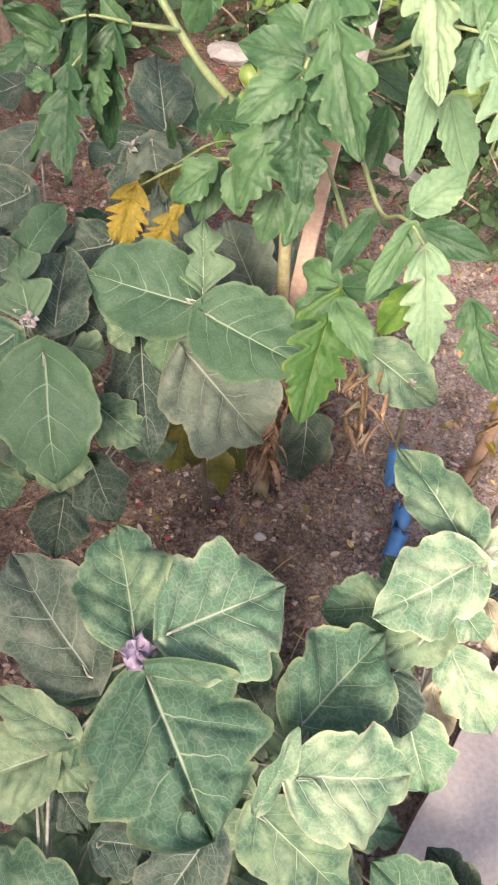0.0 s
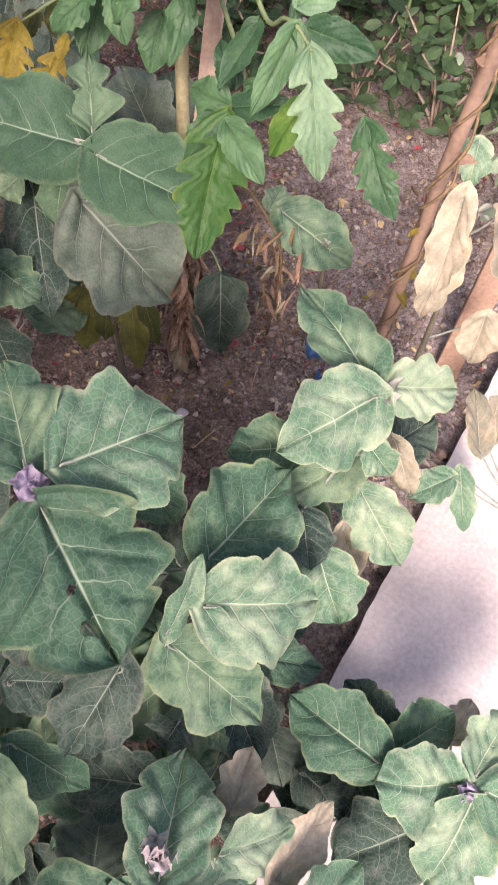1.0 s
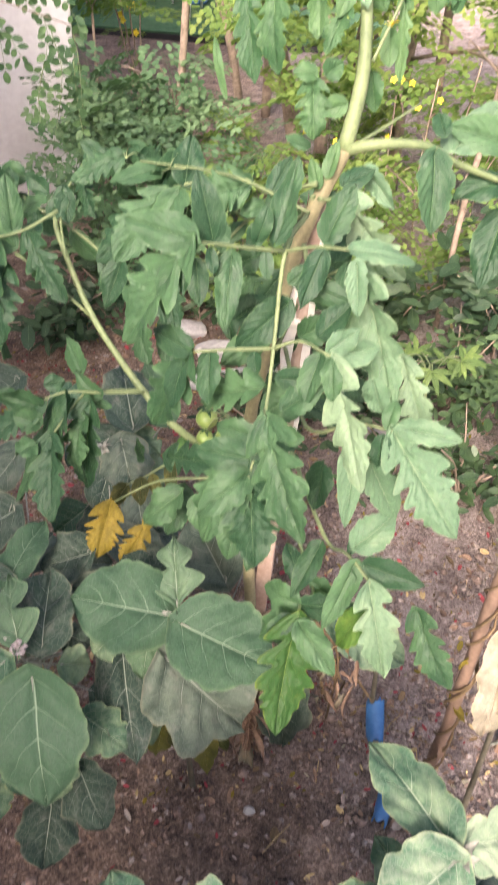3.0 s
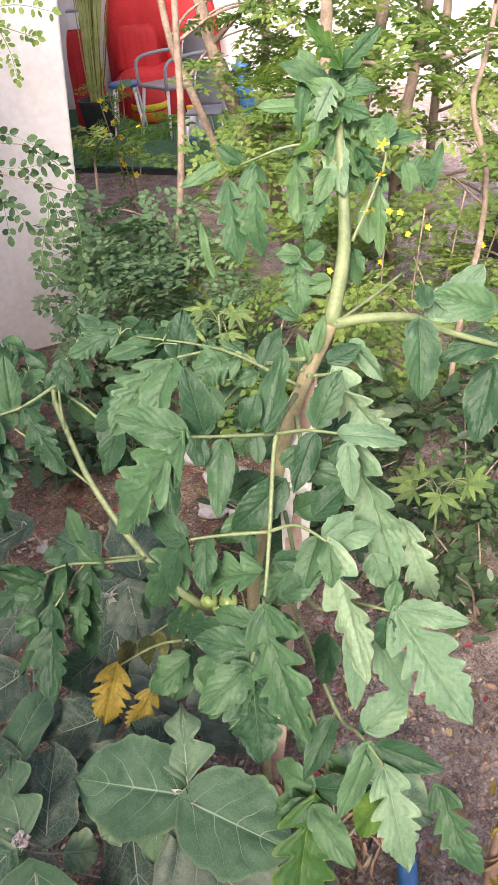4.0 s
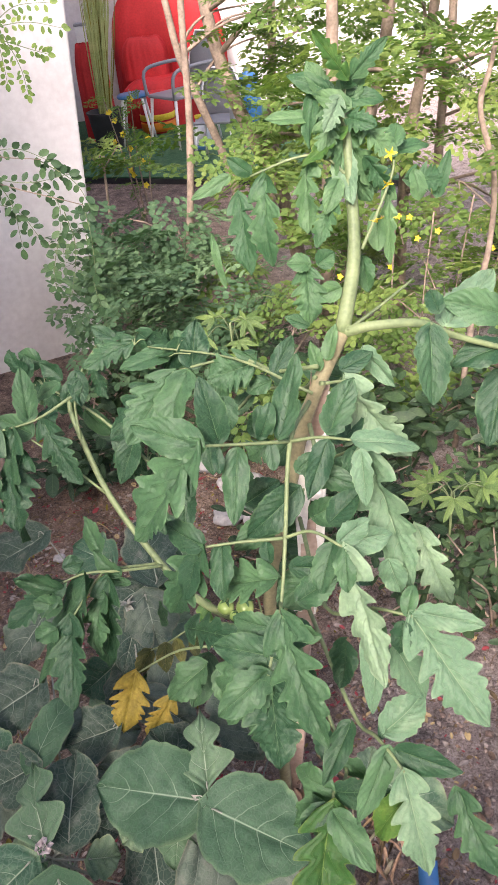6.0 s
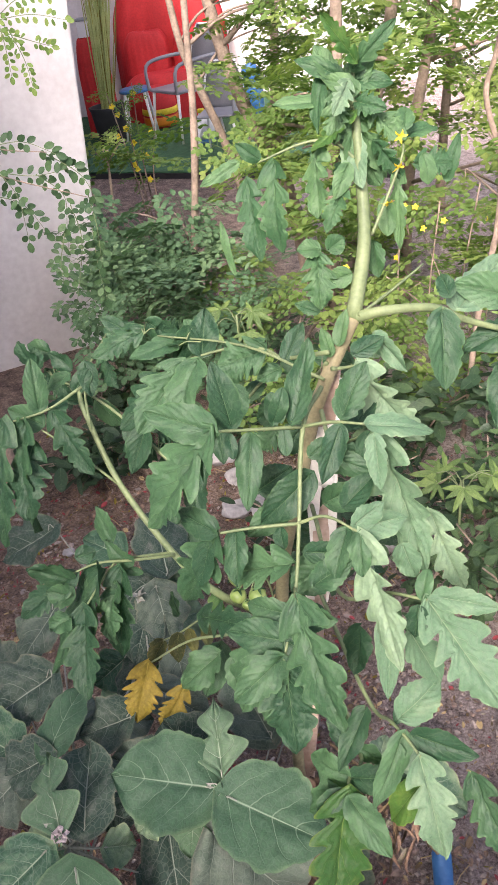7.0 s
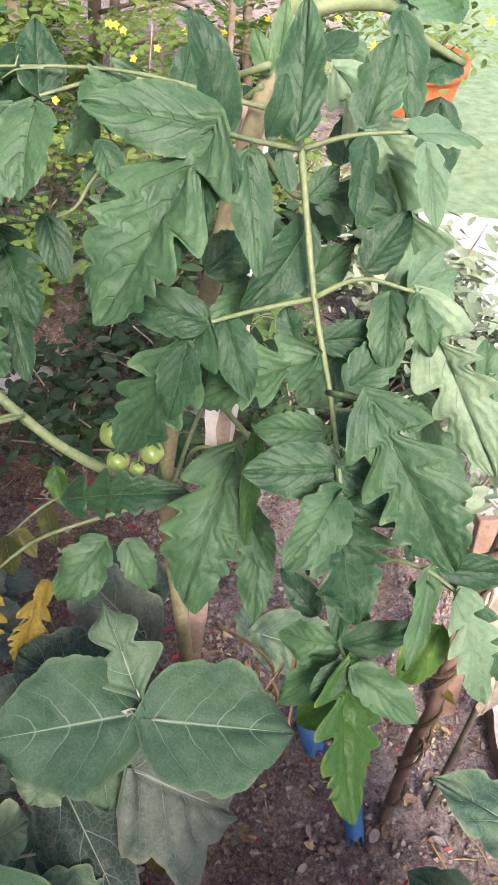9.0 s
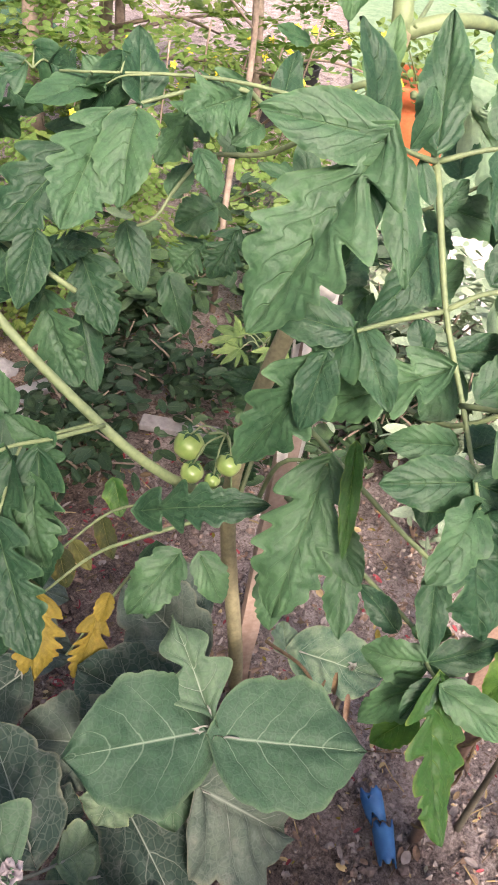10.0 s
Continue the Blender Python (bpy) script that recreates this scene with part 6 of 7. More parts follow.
# ---- terrace furniture ----
def plastic_chair(at, turn, mat, label, size=0.64):
    m = Matrix.Translation(at) @ pose(0, 0, 0, 0, 0, turn) @ Matrix.Scale(size, 4)
    chair = thing("plastic_chair", label, "chair", m, "chairs on the terrace")
    back = bmesh.new()
    rows = []
    for i in range(11):
        t = i / 10
        w = 0.21 * (1 - 0.55 * max(0, t - 0.55) ** 1.5 * 2.2)
        rows.append([back.verts.new(m @ Vector((w * x, 0.20 + 0.10 * t - 0.05 * x * x * -1, 0.42 + 0.46 * t))) for x in [k / 4 - 1 for k in range(9)]])
    for a, b in zip(rows, rows[1:]):
        for k in range(8):
            back.faces.new((a[k], a[k + 1], b[k + 1], b[k]))
    bmesh.ops.solidify(back, geom=back.faces[:], thickness=0.02)
    part("backrest", back, mat, chair)
    rim = [m @ Vector((0.215 * (1 - 0.55 * max(0, t - 0.55) ** 1.5 * 2.2) * s, 0.30 - 0.10 * (1 - t) + 0.05, 0.42 + 0.46 * t)) for s, t in [(-1, k / 8) for k in range(9)] + [(x / 4, 1.0) for x in range(-3, 4)] + [(1, 1 - k / 8) for k in range(9)]]
    part("back_rim", tube(rim, 0.010, 6), WHITE_PLASTIC, chair, "pale plastic rim")
    part("seat", block(bmesh.new(), (-0.22, -0.22, 0.405), (0.22, 0.22, 0.435), m, 0.012), mat, chair, smooth=False)
    for sx in (-1, 1):
        for sy in (-1, 1):
            part("leg", tube([m @ Vector((0.19 * sx, 0.19 * sy, 0.41)), m @ Vector((0.23 * sx, 0.24 * sy, 0.0))], [0.015, 0.010], 8), WHITE_PLASTIC, chair)
        part("armrest", tube(smooth_line([m @ Vector((0.22 * sx, 0.24, 0.66)), m @ Vector((0.25 * sx, 0.0, 0.66)), m @ Vector((0.24 * sx, -0.2, 0.62)), m @ Vector((0.22 * sx, -0.22, 0.42))], 4), 0.016, 7), mat, chair)
    return chair


FLOOR = 0.054
plastic_chair((-0.30, 7.85, FLOOR), -52, GREY_PLASTIC, "grey plastic armchair with pale rim on turf", 1.0)
plastic_chair((0.03, 7.05, FLOOR), -14, GREY_PLASTIC, "small grey plastic chair beside a larger one on turf", 0.76)

drum = thing("plastic_drum", "red plastic drum with orange and yellow bands", "drum", (-0.60, 8.45, FLOOR))
m = Matrix.Translation((-0.60, 8.45, FLOOR)) @ Matrix.Scale(0.95, 4)
part("drum_body", lathe([(0.15, 0.0), (0.17, 0.03), (0.18, 0.20), (0.17, 0.36), (0.15, 0.38), (0.14, 0.37)], 28, m=m), RED, drum)
part("band", lathe([(0.174, 0.02), (0.183, 0.03), (0.187, 0.10), (0.182, 0.11)], 28, m=m), ORANGE, drum, "orange band")
part("upper_band", lathe([(0.182, 0.13), (0.190, 0.14), (0.188, 0.18), (0.180, 0.19)], 28, m=m), YELLOW, drum, "yellow band")

stool = thing("plastic_stool", "white-legged low stool with a blue seat on turf", "stool", (-0.76, 8.05, FLOOR))
m = Matrix.Translation((-0.76, 8.05, FLOOR))
part("seat", lathe([(0.10, 0.40), (0.15, 0.405), (0.155, 0.42), (0.14, 0.435), (0.02, 0.43)], 24, m=m), BLUE, stool, "blue round seat")
for sx in (-1, 1):
    for sy in (-1, 1):
        part("leg", tube([m @ Vector((0.09 * sx, 0.09 * sy, 0.405)), m @ Vector((0.14 * sx, 0.14 * sy, 0.0))], [0.014, 0.011], 8), WHITE_PLASTIC, stool)

jug = thing("water_jug", "white plastic water jug with blue base on turf", "jug", (-0.15, 7.50, FLOOR))
m = Matrix.Translation((-0.15, 7.50, FLOOR)) @ Matrix.Scale(1.12, 4)
part("jug_body", lathe([(0.075, 0.035), (0.09, 0.05), (0.092, 0.14), (0.07, 0.18), (0.025, 0.205), (0.022, 0.225)], 20, m=m), WHITE_PLASTIC, jug)
part("jug_base", lathe([(0.08, 0.0), (0.094, 0.008), (0.094, 0.03), (0.085, 0.034)], 20, m=m), BLUE, jug, "blue base")
part("jug_cap", lathe([(0.026, 0.226), (0.028, 0.23), (0.028, 0.25), (0.022, 0.254)], 16, m=m), YELLOW, jug, "yellow cap")
part("jug_handle", tube(smooth_line([m @ Vector((0.02, 0, 0.20)), m @ Vector((0.095, 0, 0.19)), m @ Vector((0.105, 0, 0.12)), m @ Vector((0.085, 0, 0.10))], 4), 0.009, 7), WHITE_PLASTIC, jug)

canister = thing("blue_canister", "bright blue plastic canister standing on turf", "canister", (0.33, 7.9, FLOOR))
m = Matrix.Translation((0.33, 7.9, FLOOR))
part("canister_body", lathe([(0.09, 0.0), (0.10, 0.01), (0.10, 0.42), (0.08, 0.50), (0.035, 0.54), (0.03, 0.57)], 20, m=m), BLUE, canister)
part("cap", lathe([(0.034, 0.571), (0.036, 0.58), (0.036, 0.61), (0.03, 0.615)], 16, m=m), WHITE_PLASTIC, canister, "white cap")


def draped_mesh(lo, hi, seed, gather=0.05):
    """A cloth-covered heap with folds."""
    bm = bmesh.new()
    cx, cy = (lo[0] + hi[0]) / 2, (lo[1] + hi[1]) / 2
    rx, ry, h = (hi[0] - lo[0]) / 2, (hi[1] - lo[1]) / 2, hi[2] - lo[2]
    rows = []
    for i in range(26):
        t = i / 25
        ring = []
        for k in range(72):
            a = 2 * math.pi * k / 72
            fold = 1 + gather * math.sin(9 * a + seed + 2 * t) * (1 - t) + 0.5 * gather * math.sin(23 * a + 3 * seed)
            k2 = (1 - max(0, t - 0.55) ** 2 * 4.6) ** 0.5 if t < 1 else 0.02
            c, s = math.cos(a), math.sin(a)
            q = 1 / max(abs(c), abs(s)) ** 0.6
            ring.append(bm.verts.new((cx + rx * c * q * k2 * fold, cy + ry * s * q * k2 * fold, lo[2] + h * min(1, t * 1.12) + 0.05 * h * noise.noise(Vector((c * 2, s * 2, t * 3 + seed))) * t)))
        rows.append(ring)
    for a, b in zip(rows, rows[1:]):
        for k in range(72):
            bm.faces.new((a[k], a[(k + 1) % 72], b[(k + 1) % 72], b[k]))
    bm.faces.new(rows[-1])
    return bm


sofa = thing("covered_sofa", "sofa under wrinkled bright red cloth covers on turf", "sofa", (-0.45, 8.9, FLOOR))
part("seat_cover", draped_mesh((-0.95, 8.65, FLOOR), (0.10, 9.05, 0.50), 2, 0.07), RED, sofa)
part("back_cover", draped_mesh((-1.0, 9.0, FLOOR), (0.12, 9.35, 1.25), 4, 0.07), RED, sofa)
for k, x in enumerate((-0.92, -0.42)):
    part("cushion", draped_mesh((x + 0.01, 8.84, 0.48), (x + 0.46, 9.04, 0.86), 6 + k, 0.05), RED, sofa)
solid("covered_stool", draped_mesh((-1.30, 8.25, FLOOR), (-1.02, 8.6, 0.92), 5, 0.08), RED, "stool under a dark red cloth beside the wall", "stool", smooth=True)
crate = thing("white_box", "small white box on a cloth-covered stool", "box", (-1.15, 8.4, 0.93))
part("carton", block(bmesh.new(), (-1.23, 8.33, 0.925), (-1.08, 8.46, 1.06), Matrix(), 0.008), WHITE_PLASTIC, crate, smooth=False)
part("lid", block(bmesh.new(), (-1.235, 8.325, 1.061), (-1.075, 8.465, 1.085), Matrix(), 0.006), GREY_PLASTIC, crate, "grey lid", smooth=False)

planter = thing("grass_planter", "black planter with a clump of tall pale green grass", "planter", (-1.03, 7.95, FLOOR))
m = Matrix.Translation((-1.03, 7.95, FLOOR)) @ Matrix.Scale(1.5, 4)
part("planter_pot", lathe([(0.08, 0.0), (0.09, 0.02), (0.11, 0.20), (0.12, 0.22), (0.105, 0.22), (0.10, 0.18)], 24, m=m), BLACK, planter)
rnd = random.Random(77)
for k in range(150):
    a, r = rnd.uniform(0, 6.28), rnd.uniform(0, 0.07)
    foot = Vector((-1.03 + r * math.cos(a), 7.95 + r * math.sin(a), 0.33))
    ln = rnd.uniform(0.7, 1.5)
    lean = Vector((rnd.gauss(0.11, 0.055), rnd.gauss(0, 0.05), 1)).normalized()
    part("grass_blade", blade(ln, 0.014, lambda u, s: 1 - u ** 3, rnd, 8, 2, 0.03, 0.3, 0.0), GRASS if k % 4 else TOMATO["dead"], planter, at=leaf_frame(foot, foot + lean * ln, (rnd.uniform(-1, 1), -1, 0.1), 0))

# ---- pot and plants by the walkway ----
pot = thing("terracotta_pot", "large terracotta coloured pot with flowering plant on turf", "pot", (2.40, 3.55, 0.034))
m = Matrix.Translation((2.40, 3.55, 0.034)) @ Matrix.Diagonal((0.80, 0.80, 1.22, 1))
part("pot_body", lathe([(0.17, 0.0), (0.19, 0.01), (0.235, 0.20), (0.245, 0.24), (0.275, 0.245), (0.28, 0.30), (0.262, 0.305), (0.25, 0.27)], 36, m=m), TERRACOTTA, pot)
part("pot_soil", lathe([(0.05, 0.26), (0.25, 0.262), (0.24, 0.268)], 24, m=m), SOIL, pot)
crown = bmesh.new()
uv = crown.loops.layers.uv.verify()
for k in range(320):
    p = Vector((2.40 + rnd.gauss(0, 0.17), 3.55 + rnd.gauss(0, 0.17), 0.34 + abs(rnd.gauss(0.10, 0.14))))
    d = Vector((rnd.uniform(-1, 1), rnd.uniform(-1, 1), rnd.uniform(-0.4, 0.6))).normalized()
    leaflet_ring(crown, p, p + d * 0.05, 0.028, Vector((0, -0.3, 1)), uv)
tagged(part("crown", crown, SHRUB_LIGHT, pot), kind="stuff")
for k in range(9):
    a = rnd.uniform(0, 6.28)
    star_flower(pot, Vector((2.40 + 0.25 * math.cos(a), 3.53 + 0.25 * math.sin(a), rnd.uniform(0.36, 0.60))), (rnd.uniform(-0.6, 0.2), -0.8, 0.5), 0.028, YELLOW if k % 3 else PETAL, "yellow blossom" if k % 3 else "pink blossom")
for k in range(7):
    a = k * 0.9
    part("stem", tube(smooth_line([(2.40, 3.55, 0.29), (2.40 + 0.1 * math.cos(a), 3.55 + 0.1 * math.sin(a), 0.42), (2.40 + 0.24 * math.cos(a), 3.55 + 0.24 * math.sin(a), 0.56)], 4), 0.004, 5), STEM, pot)

for at, r, h in (((1.95, 4.25), 0.13, 0.20), ((2.25, 4.45), 0.12, 0.22), ((1.65, 4.35), 0.11, 0.18)):
    tub = thing("nursery_pot", "black plastic nursery pot with trailing yellow flowers", "pot", (*at, 0.0), "nursery pots")
    m = Matrix.Translation((*at, 0.0))
    part("pot_body", lathe([(r * 0.8, 0.0), (r * 0.82, 0.01), (r, h * 0.95), (r * 1.06, h), (r * 0.95, h), (r * 0.9, h * 0.85)], 24, m=m), BLACK, tub)
    crown = bmesh.new()
    uv = crown.loops.layers.uv.verify()
    for k in range(170):
        p = Vector((at[0] + rnd.gauss(0, r), at[1] + rnd.gauss(0, r), h + abs(rnd.gauss(0.05, 0.12))))
        d = Vector((rnd.uniform(-1, 1), rnd.uniform(-1, 1), rnd.uniform(-0.5, 0.4))).normalized()
        leaflet_ring(crown, p, p + d * 0.045, 0.026, Vector((0, -0.3, 1)), uv)
    tagged(part("crown", crown, SHRUB_LIGHT, tub), kind="stuff")
    for k in range(8):
        star_flower(tub, Vector((at[0] + rnd.gauss(0, r), at[1] - r * rnd.uniform(0.2, 1.2), h + rnd.uniform(0, 0.22))), (rnd.uniform(-0.5, 0.3), -0.8, 0.5), 0.024, YELLOW, "yellow blossom")

# yellow-flowered creeper behind the tomato
creeper = thing("flowering_creeper", "wiry creeper with small yellow flowers", "plant", (1.0, 3.1, 0.0))
for k in range(6):
    part("stem", tube(smooth_line([(1.0 + 0.1 * k - 0.2, 3.1, -0.02), (0.95 + 0.12 * k - 0.2, 3.05, 0.35), (1.0 + 0.14 * k - 0.25, 3.0, 0.70 + 0.05 * (k % 3))], 5), 0.0035, 5), BARK, creeper)
for k in range(18):
    star_flower(creeper, Vector((rnd.uniform(0.3, 1.75), rnd.uniform(2.85, 3.15), rnd.uniform(0.35, 0.85))), (rnd.uniform(-0.5, 0.3), -0.8, 0.4), 0.014, YELLOW, "yellow blossom", width=0.7)

# slender flowering shoots before the turf
shoots = thing("flowering_shoots", "slender shoots with yellow-green leaves and yellow flowers", "plant", (-0.34, 4.6, 0.0))
for k, (x, top) in enumerate(((-0.47, 1.00), (-0.40, 0.96), (-0.33, 1.03), (-0.24, 0.86))):
    line = smooth_line([(-0.34 + 0.03 * k, 4.6, -0.02), (x * 0.4 - 0.21, 4.6, top * 0.55), (x, 4.6, top)], 6)
    stem = part("stem", tube(line, [0.006 - 0.004 * i / len(line) for i in range(len(line))], 6, seed=k, rough=0.1), BARK, shoots)
    for j in range(7):
        at = line[-1 - j] + Vector((rnd.gauss(0, 0.02), rnd.gauss(0, 0.02), rnd.gauss(0, 0.015)))
        if j % 2:
            star_flower(shoots, at, (rnd.uniform(-0.5, 0.3), -0.8, 0.4), 0.020, YELLOW, "yellow blossom", width=0.9)
        else:
            part("frond", rnd.choice(FRONDS["light"]), None, shoots, at=Matrix.Translation(at) @ pose(0, 0, 0, rnd.uniform(-50, 10), rnd.uniform(-35, 35), rnd.uniform(0, 360)) @ Matrix.Scale(0.45, 4))

# fallen boards at the back
for at, turn, ln in (((0.16, 2.34), 12, 0.30), ((0.55, 2.05), -35, 0.22)):
    bm = bmesh.new()
    block(bm, (-ln / 2, -0.025, 0.0), (ln / 2, 0.025, 0.022), Matrix.Translation((*at, 0.004)) @ pose(0, 0, 0, 2, 1, turn), 0.004)
    solid("weathered_batten", bm, STONE, "grey weathered wooden batten lying on soil", "wood", group="battens")

# ---- eggplant bushes ----

plant = eggplant((-0.02, 0.40), (.087, .44, .69))
egg_leaf(plant, (0.087, 0.442, 0.700), (0.054, 0.551, 0.711), 0.105, 0, "mid")
egg_leaf(plant, (0.118, 0.448, 0.700), (0.225, 0.520, 0.660), 0.145, 0, "pale")
egg_leaf(plant, (0.104, 0.408, 0.690), (0.172, 0.288, 0.612), 0.188, 0, "mid", holes=True)
egg_leaf(plant, (0.035, 0.424, 0.620), (-0.067, 0.538, 0.650), 0.120, 0, "dusty")
egg_leaf(plant, (0.171, 0.492, 0.620), (0.218, 0.450, 0.550), 0.075, 0, "mid")
egg_leaf(plant, (0.028, 0.365, 0.620), (-0.061, 0.403, 0.620), 0.050, 0, "mid")
egg_leaf(plant, (0.054, 0.363, 0.600), (0.018, 0.373, 0.600), 0.060, 0, "mid")
egg_leaf(plant, (0.069, 0.365, 0.580), (0.110, 0.293, 0.550), 0.095, 0, "dusty")
egg_leaf(plant, (0.052, 0.282, 0.530), (0.122, 0.285, 0.510), 0.075, 0, "dusty")
egg_leaf(plant, (0.166, 0.299, 0.530), (0.110, 0.217, 0.480), 0.095, 0, "dusty")
egg_fill(plant, 12, 0.13, 0.25, 0.55, 1)

plant = eggplant((-0.05, 0.16), (.0, .20, .48))
egg_leaf(plant, (0.030, 0.223, 0.500), (-0.082, 0.223, 0.500), 0.125, 0, "mid")
egg_leaf(plant, (0.038, 0.208, 0.490), (0.052, 0.096, 0.440), 0.105, 0, "mid")
egg_leaf(plant, (0.045, 0.228, 0.470), (0.121, 0.189, 0.390), 0.072, 0, "mid")
egg_leaf(plant, (-0.002, 0.353, 0.585), (-0.092, 0.323, 0.550), 0.100, 0, "mid")
egg_leaf(plant, (-0.004, 0.356, 0.580), (0.037, 0.328, 0.550), 0.050, 0, "mid")
egg_leaf(plant, (-0.020, 0.355, 0.580), (-0.019, 0.384, 0.600), 0.030, 0, "pale")
egg_leaf(plant, (-0.008, 0.341, 0.530), (0.034, 0.294, 0.500), 0.055, 0, "dusty")
egg_leaf(plant, (-0.017, 0.197, 0.420), (-0.088, 0.117, 0.360), 0.100, 0, "dusty")
egg_leaf(plant, (0.193, 0.191, 0.360), (0.079, 0.207, 0.340), 0.095, 0, "dusty")
egg_leaf(plant, (0.028, 0.283, 0.450), (0.048, 0.250, 0.420), 0.050, 0, "mid")
egg_fill(plant, 16, 0.14, 0.12, 0.40, 2)

plant = eggplant((0.25, 0.33), (.265, .38, .55))
egg_leaf(plant, (0.252, 0.350, 0.570), (0.373, 0.372, 0.520), 0.130, 0, "pale")
egg_leaf(plant, (0.214, 0.322, 0.530), (0.313, 0.253, 0.455), 0.110, 0, "mid")
egg_leaf(plant, (0.215, 0.325, 0.560), (0.249, 0.390, 0.617), 0.038, 35, "pale")
egg_leaf(plant, (0.255, 0.405, 0.560), (0.346, 0.514, 0.550), 0.130, 0, "mid")
egg_leaf(plant, (0.221, 0.417, 0.500), (0.184, 0.473, 0.500), 0.060, 0, "dusty")
egg_leaf(plant, (0.253, 0.349, 0.560), (0.275, 0.321, 0.530), 0.045, 0, "pale")
egg_leaf(plant, (0.259, 0.264, 0.330), (0.276, 0.232, 0.310), 0.030, 0, "pale")
egg_leaf(plant, (0.221, 0.264, 0.360), (0.201, 0.238, 0.340), 0.070, 0, "dusty")
egg_fill(plant, 10, 0.10, 0.2, 0.42, 3)

plant = eggplant((0.47, 0.55), (.46, .60, .58))
egg_leaf(plant, (0.447, 0.593, 0.590), (0.331, 0.521, 0.590), 0.120, 0, "pale")
egg_leaf(plant, (0.442, 0.617, 0.590), (0.363, 0.740, 0.600), 0.090, 0, "mid")
egg_leaf(plant, (0.468, 0.619, 0.570), (0.563, 0.642, 0.530), 0.085, 0, "pale")
egg_leaf(plant, (0.444, 0.525, 0.470), (0.497, 0.446, 0.420), 0.085, 0, "pale")
egg_leaf(plant, (0.365, 0.485, 0.500), (0.374, 0.418, 0.485), 0.075, 0, "dusty")
egg_leaf(plant, (0.388, 0.443, 0.460), (0.417, 0.377, 0.400), 0.100, 0, "pale")
egg_leaf(plant, (0.368, 0.571, 0.500), (0.273, 0.543, 0.540), 0.085, 0, "mid")
egg_leaf(plant, (0.446, 0.566, 0.500), (0.346, 0.498, 0.510), 0.075, 0, "mid")
egg_leaf(plant, (0.486, 0.583, 0.500), (0.521, 0.544, 0.420), 0.045, 20, "bleached")
egg_leaf(plant, (0.425, 0.491, 0.440), (0.446, 0.435, 0.380), 0.050, 0, "bleached")
egg_leaf(plant, (0.442, 0.549, 0.550), (0.475, 0.536, 0.500), 0.050, 0, "pale")
egg_fill(plant, 9, 0.09, 0.15, 0.45, 4)

plant = eggplant((0.20, 0.12), (.205, .135, .46))
egg_leaf(plant, (0.210, 0.099, 0.460), (0.231, 0.224, 0.410), 0.110, 0, "pale")
egg_leaf(plant, (0.272, 0.121, 0.420), (0.354, 0.150, 0.357), 0.080, 0, "pale")
egg_leaf(plant, (0.208, 0.069, 0.460), (0.215, -0.030, 0.420), 0.125, 0, "pale")
egg_leaf(plant, (0.176, 0.086, 0.440), (0.063, -0.002, 0.380), 0.160, 0, "mid")
egg_leaf(plant, (0.286, 0.169, 0.340), (0.311, 0.236, 0.340), 0.060, 0, "bleached")
egg_leaf(plant, (0.336, 0.093, 0.330), (0.409, 0.175, 0.310), 0.065, 10, "bleached")
egg_leaf(plant, (0.332, 0.030, 0.360), (0.436, 0.109, 0.315), 0.090, 0, "pale")
egg_leaf(plant, (0.226, 0.081, 0.440), (0.312, 0.107, 0.380), 0.080, 0, "pale")
egg_leaf(plant, (0.202, 0.085, 0.450), (0.154, 0.092, 0.460), 0.040, 0, "pale")
egg_leaf(plant, (0.246, 0.065, 0.420), (0.288, 0.015, 0.380), 0.070, 0, "pale")
egg_leaf(plant, (0.118, 0.096, 0.280), (0.124, 0.184, 0.280), 0.110, 0, "dusty")
egg_fill(plant, 14, 0.14, 0.10, 0.36, 5)

plant = eggplant((0.56, 0.20), (.575, .20, .29))
egg_leaf(plant, (0.571, 0.192, 0.300), (0.459, 0.197, 0.335), 0.115, 0, "pale")
egg_leaf(plant, (0.473, 0.220, 0.310), (0.364, 0.302, 0.309), 0.115, 0, "mid")
egg_leaf(plant, (0.493, 0.227, 0.280), (0.585, 0.286, 0.270), 0.105, 0, "mid")
egg_leaf(plant, (0.498, 0.259, 0.270), (0.443, 0.328, 0.270), 0.075, 0, "dusty")
egg_leaf(plant, (0.529, 0.147, 0.250), (0.420, 0.105, 0.220), 0.130, 0, "dusty")
egg_leaf(plant, (0.598, 0.176, 0.290), (0.531, 0.084, 0.250), 0.125, 0, "pale")
egg_leaf(plant, (0.597, 0.205, 0.300), (0.659, 0.284, 0.290), 0.090, 0, "pale")
egg_leaf(plant, (0.587, 0.254, 0.250), (0.624, 0.307, 0.240), 0.050, 0, "bleached")
egg_leaf(plant, (0.469, 0.214, 0.200), (0.437, 0.158, 0.180), 0.100, 0, "dusty")
egg_leaf(plant, (0.410, 0.217, 0.160), (0.362, 0.173, 0.140), 0.120, 0, "dusty")
egg_leaf(plant, (0.604, 0.189, 0.300), (0.682, 0.157, 0.280), 0.110, 0, "pale")
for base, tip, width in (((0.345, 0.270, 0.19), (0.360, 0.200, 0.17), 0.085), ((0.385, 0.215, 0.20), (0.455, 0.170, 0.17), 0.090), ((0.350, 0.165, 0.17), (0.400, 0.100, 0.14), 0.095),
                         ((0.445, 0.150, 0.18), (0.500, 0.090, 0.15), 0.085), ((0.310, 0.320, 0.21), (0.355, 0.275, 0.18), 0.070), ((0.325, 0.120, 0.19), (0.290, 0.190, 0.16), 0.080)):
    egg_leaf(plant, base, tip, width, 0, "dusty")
egg_fill(plant, 8, 0.10, 0.10, 0.22, 6)

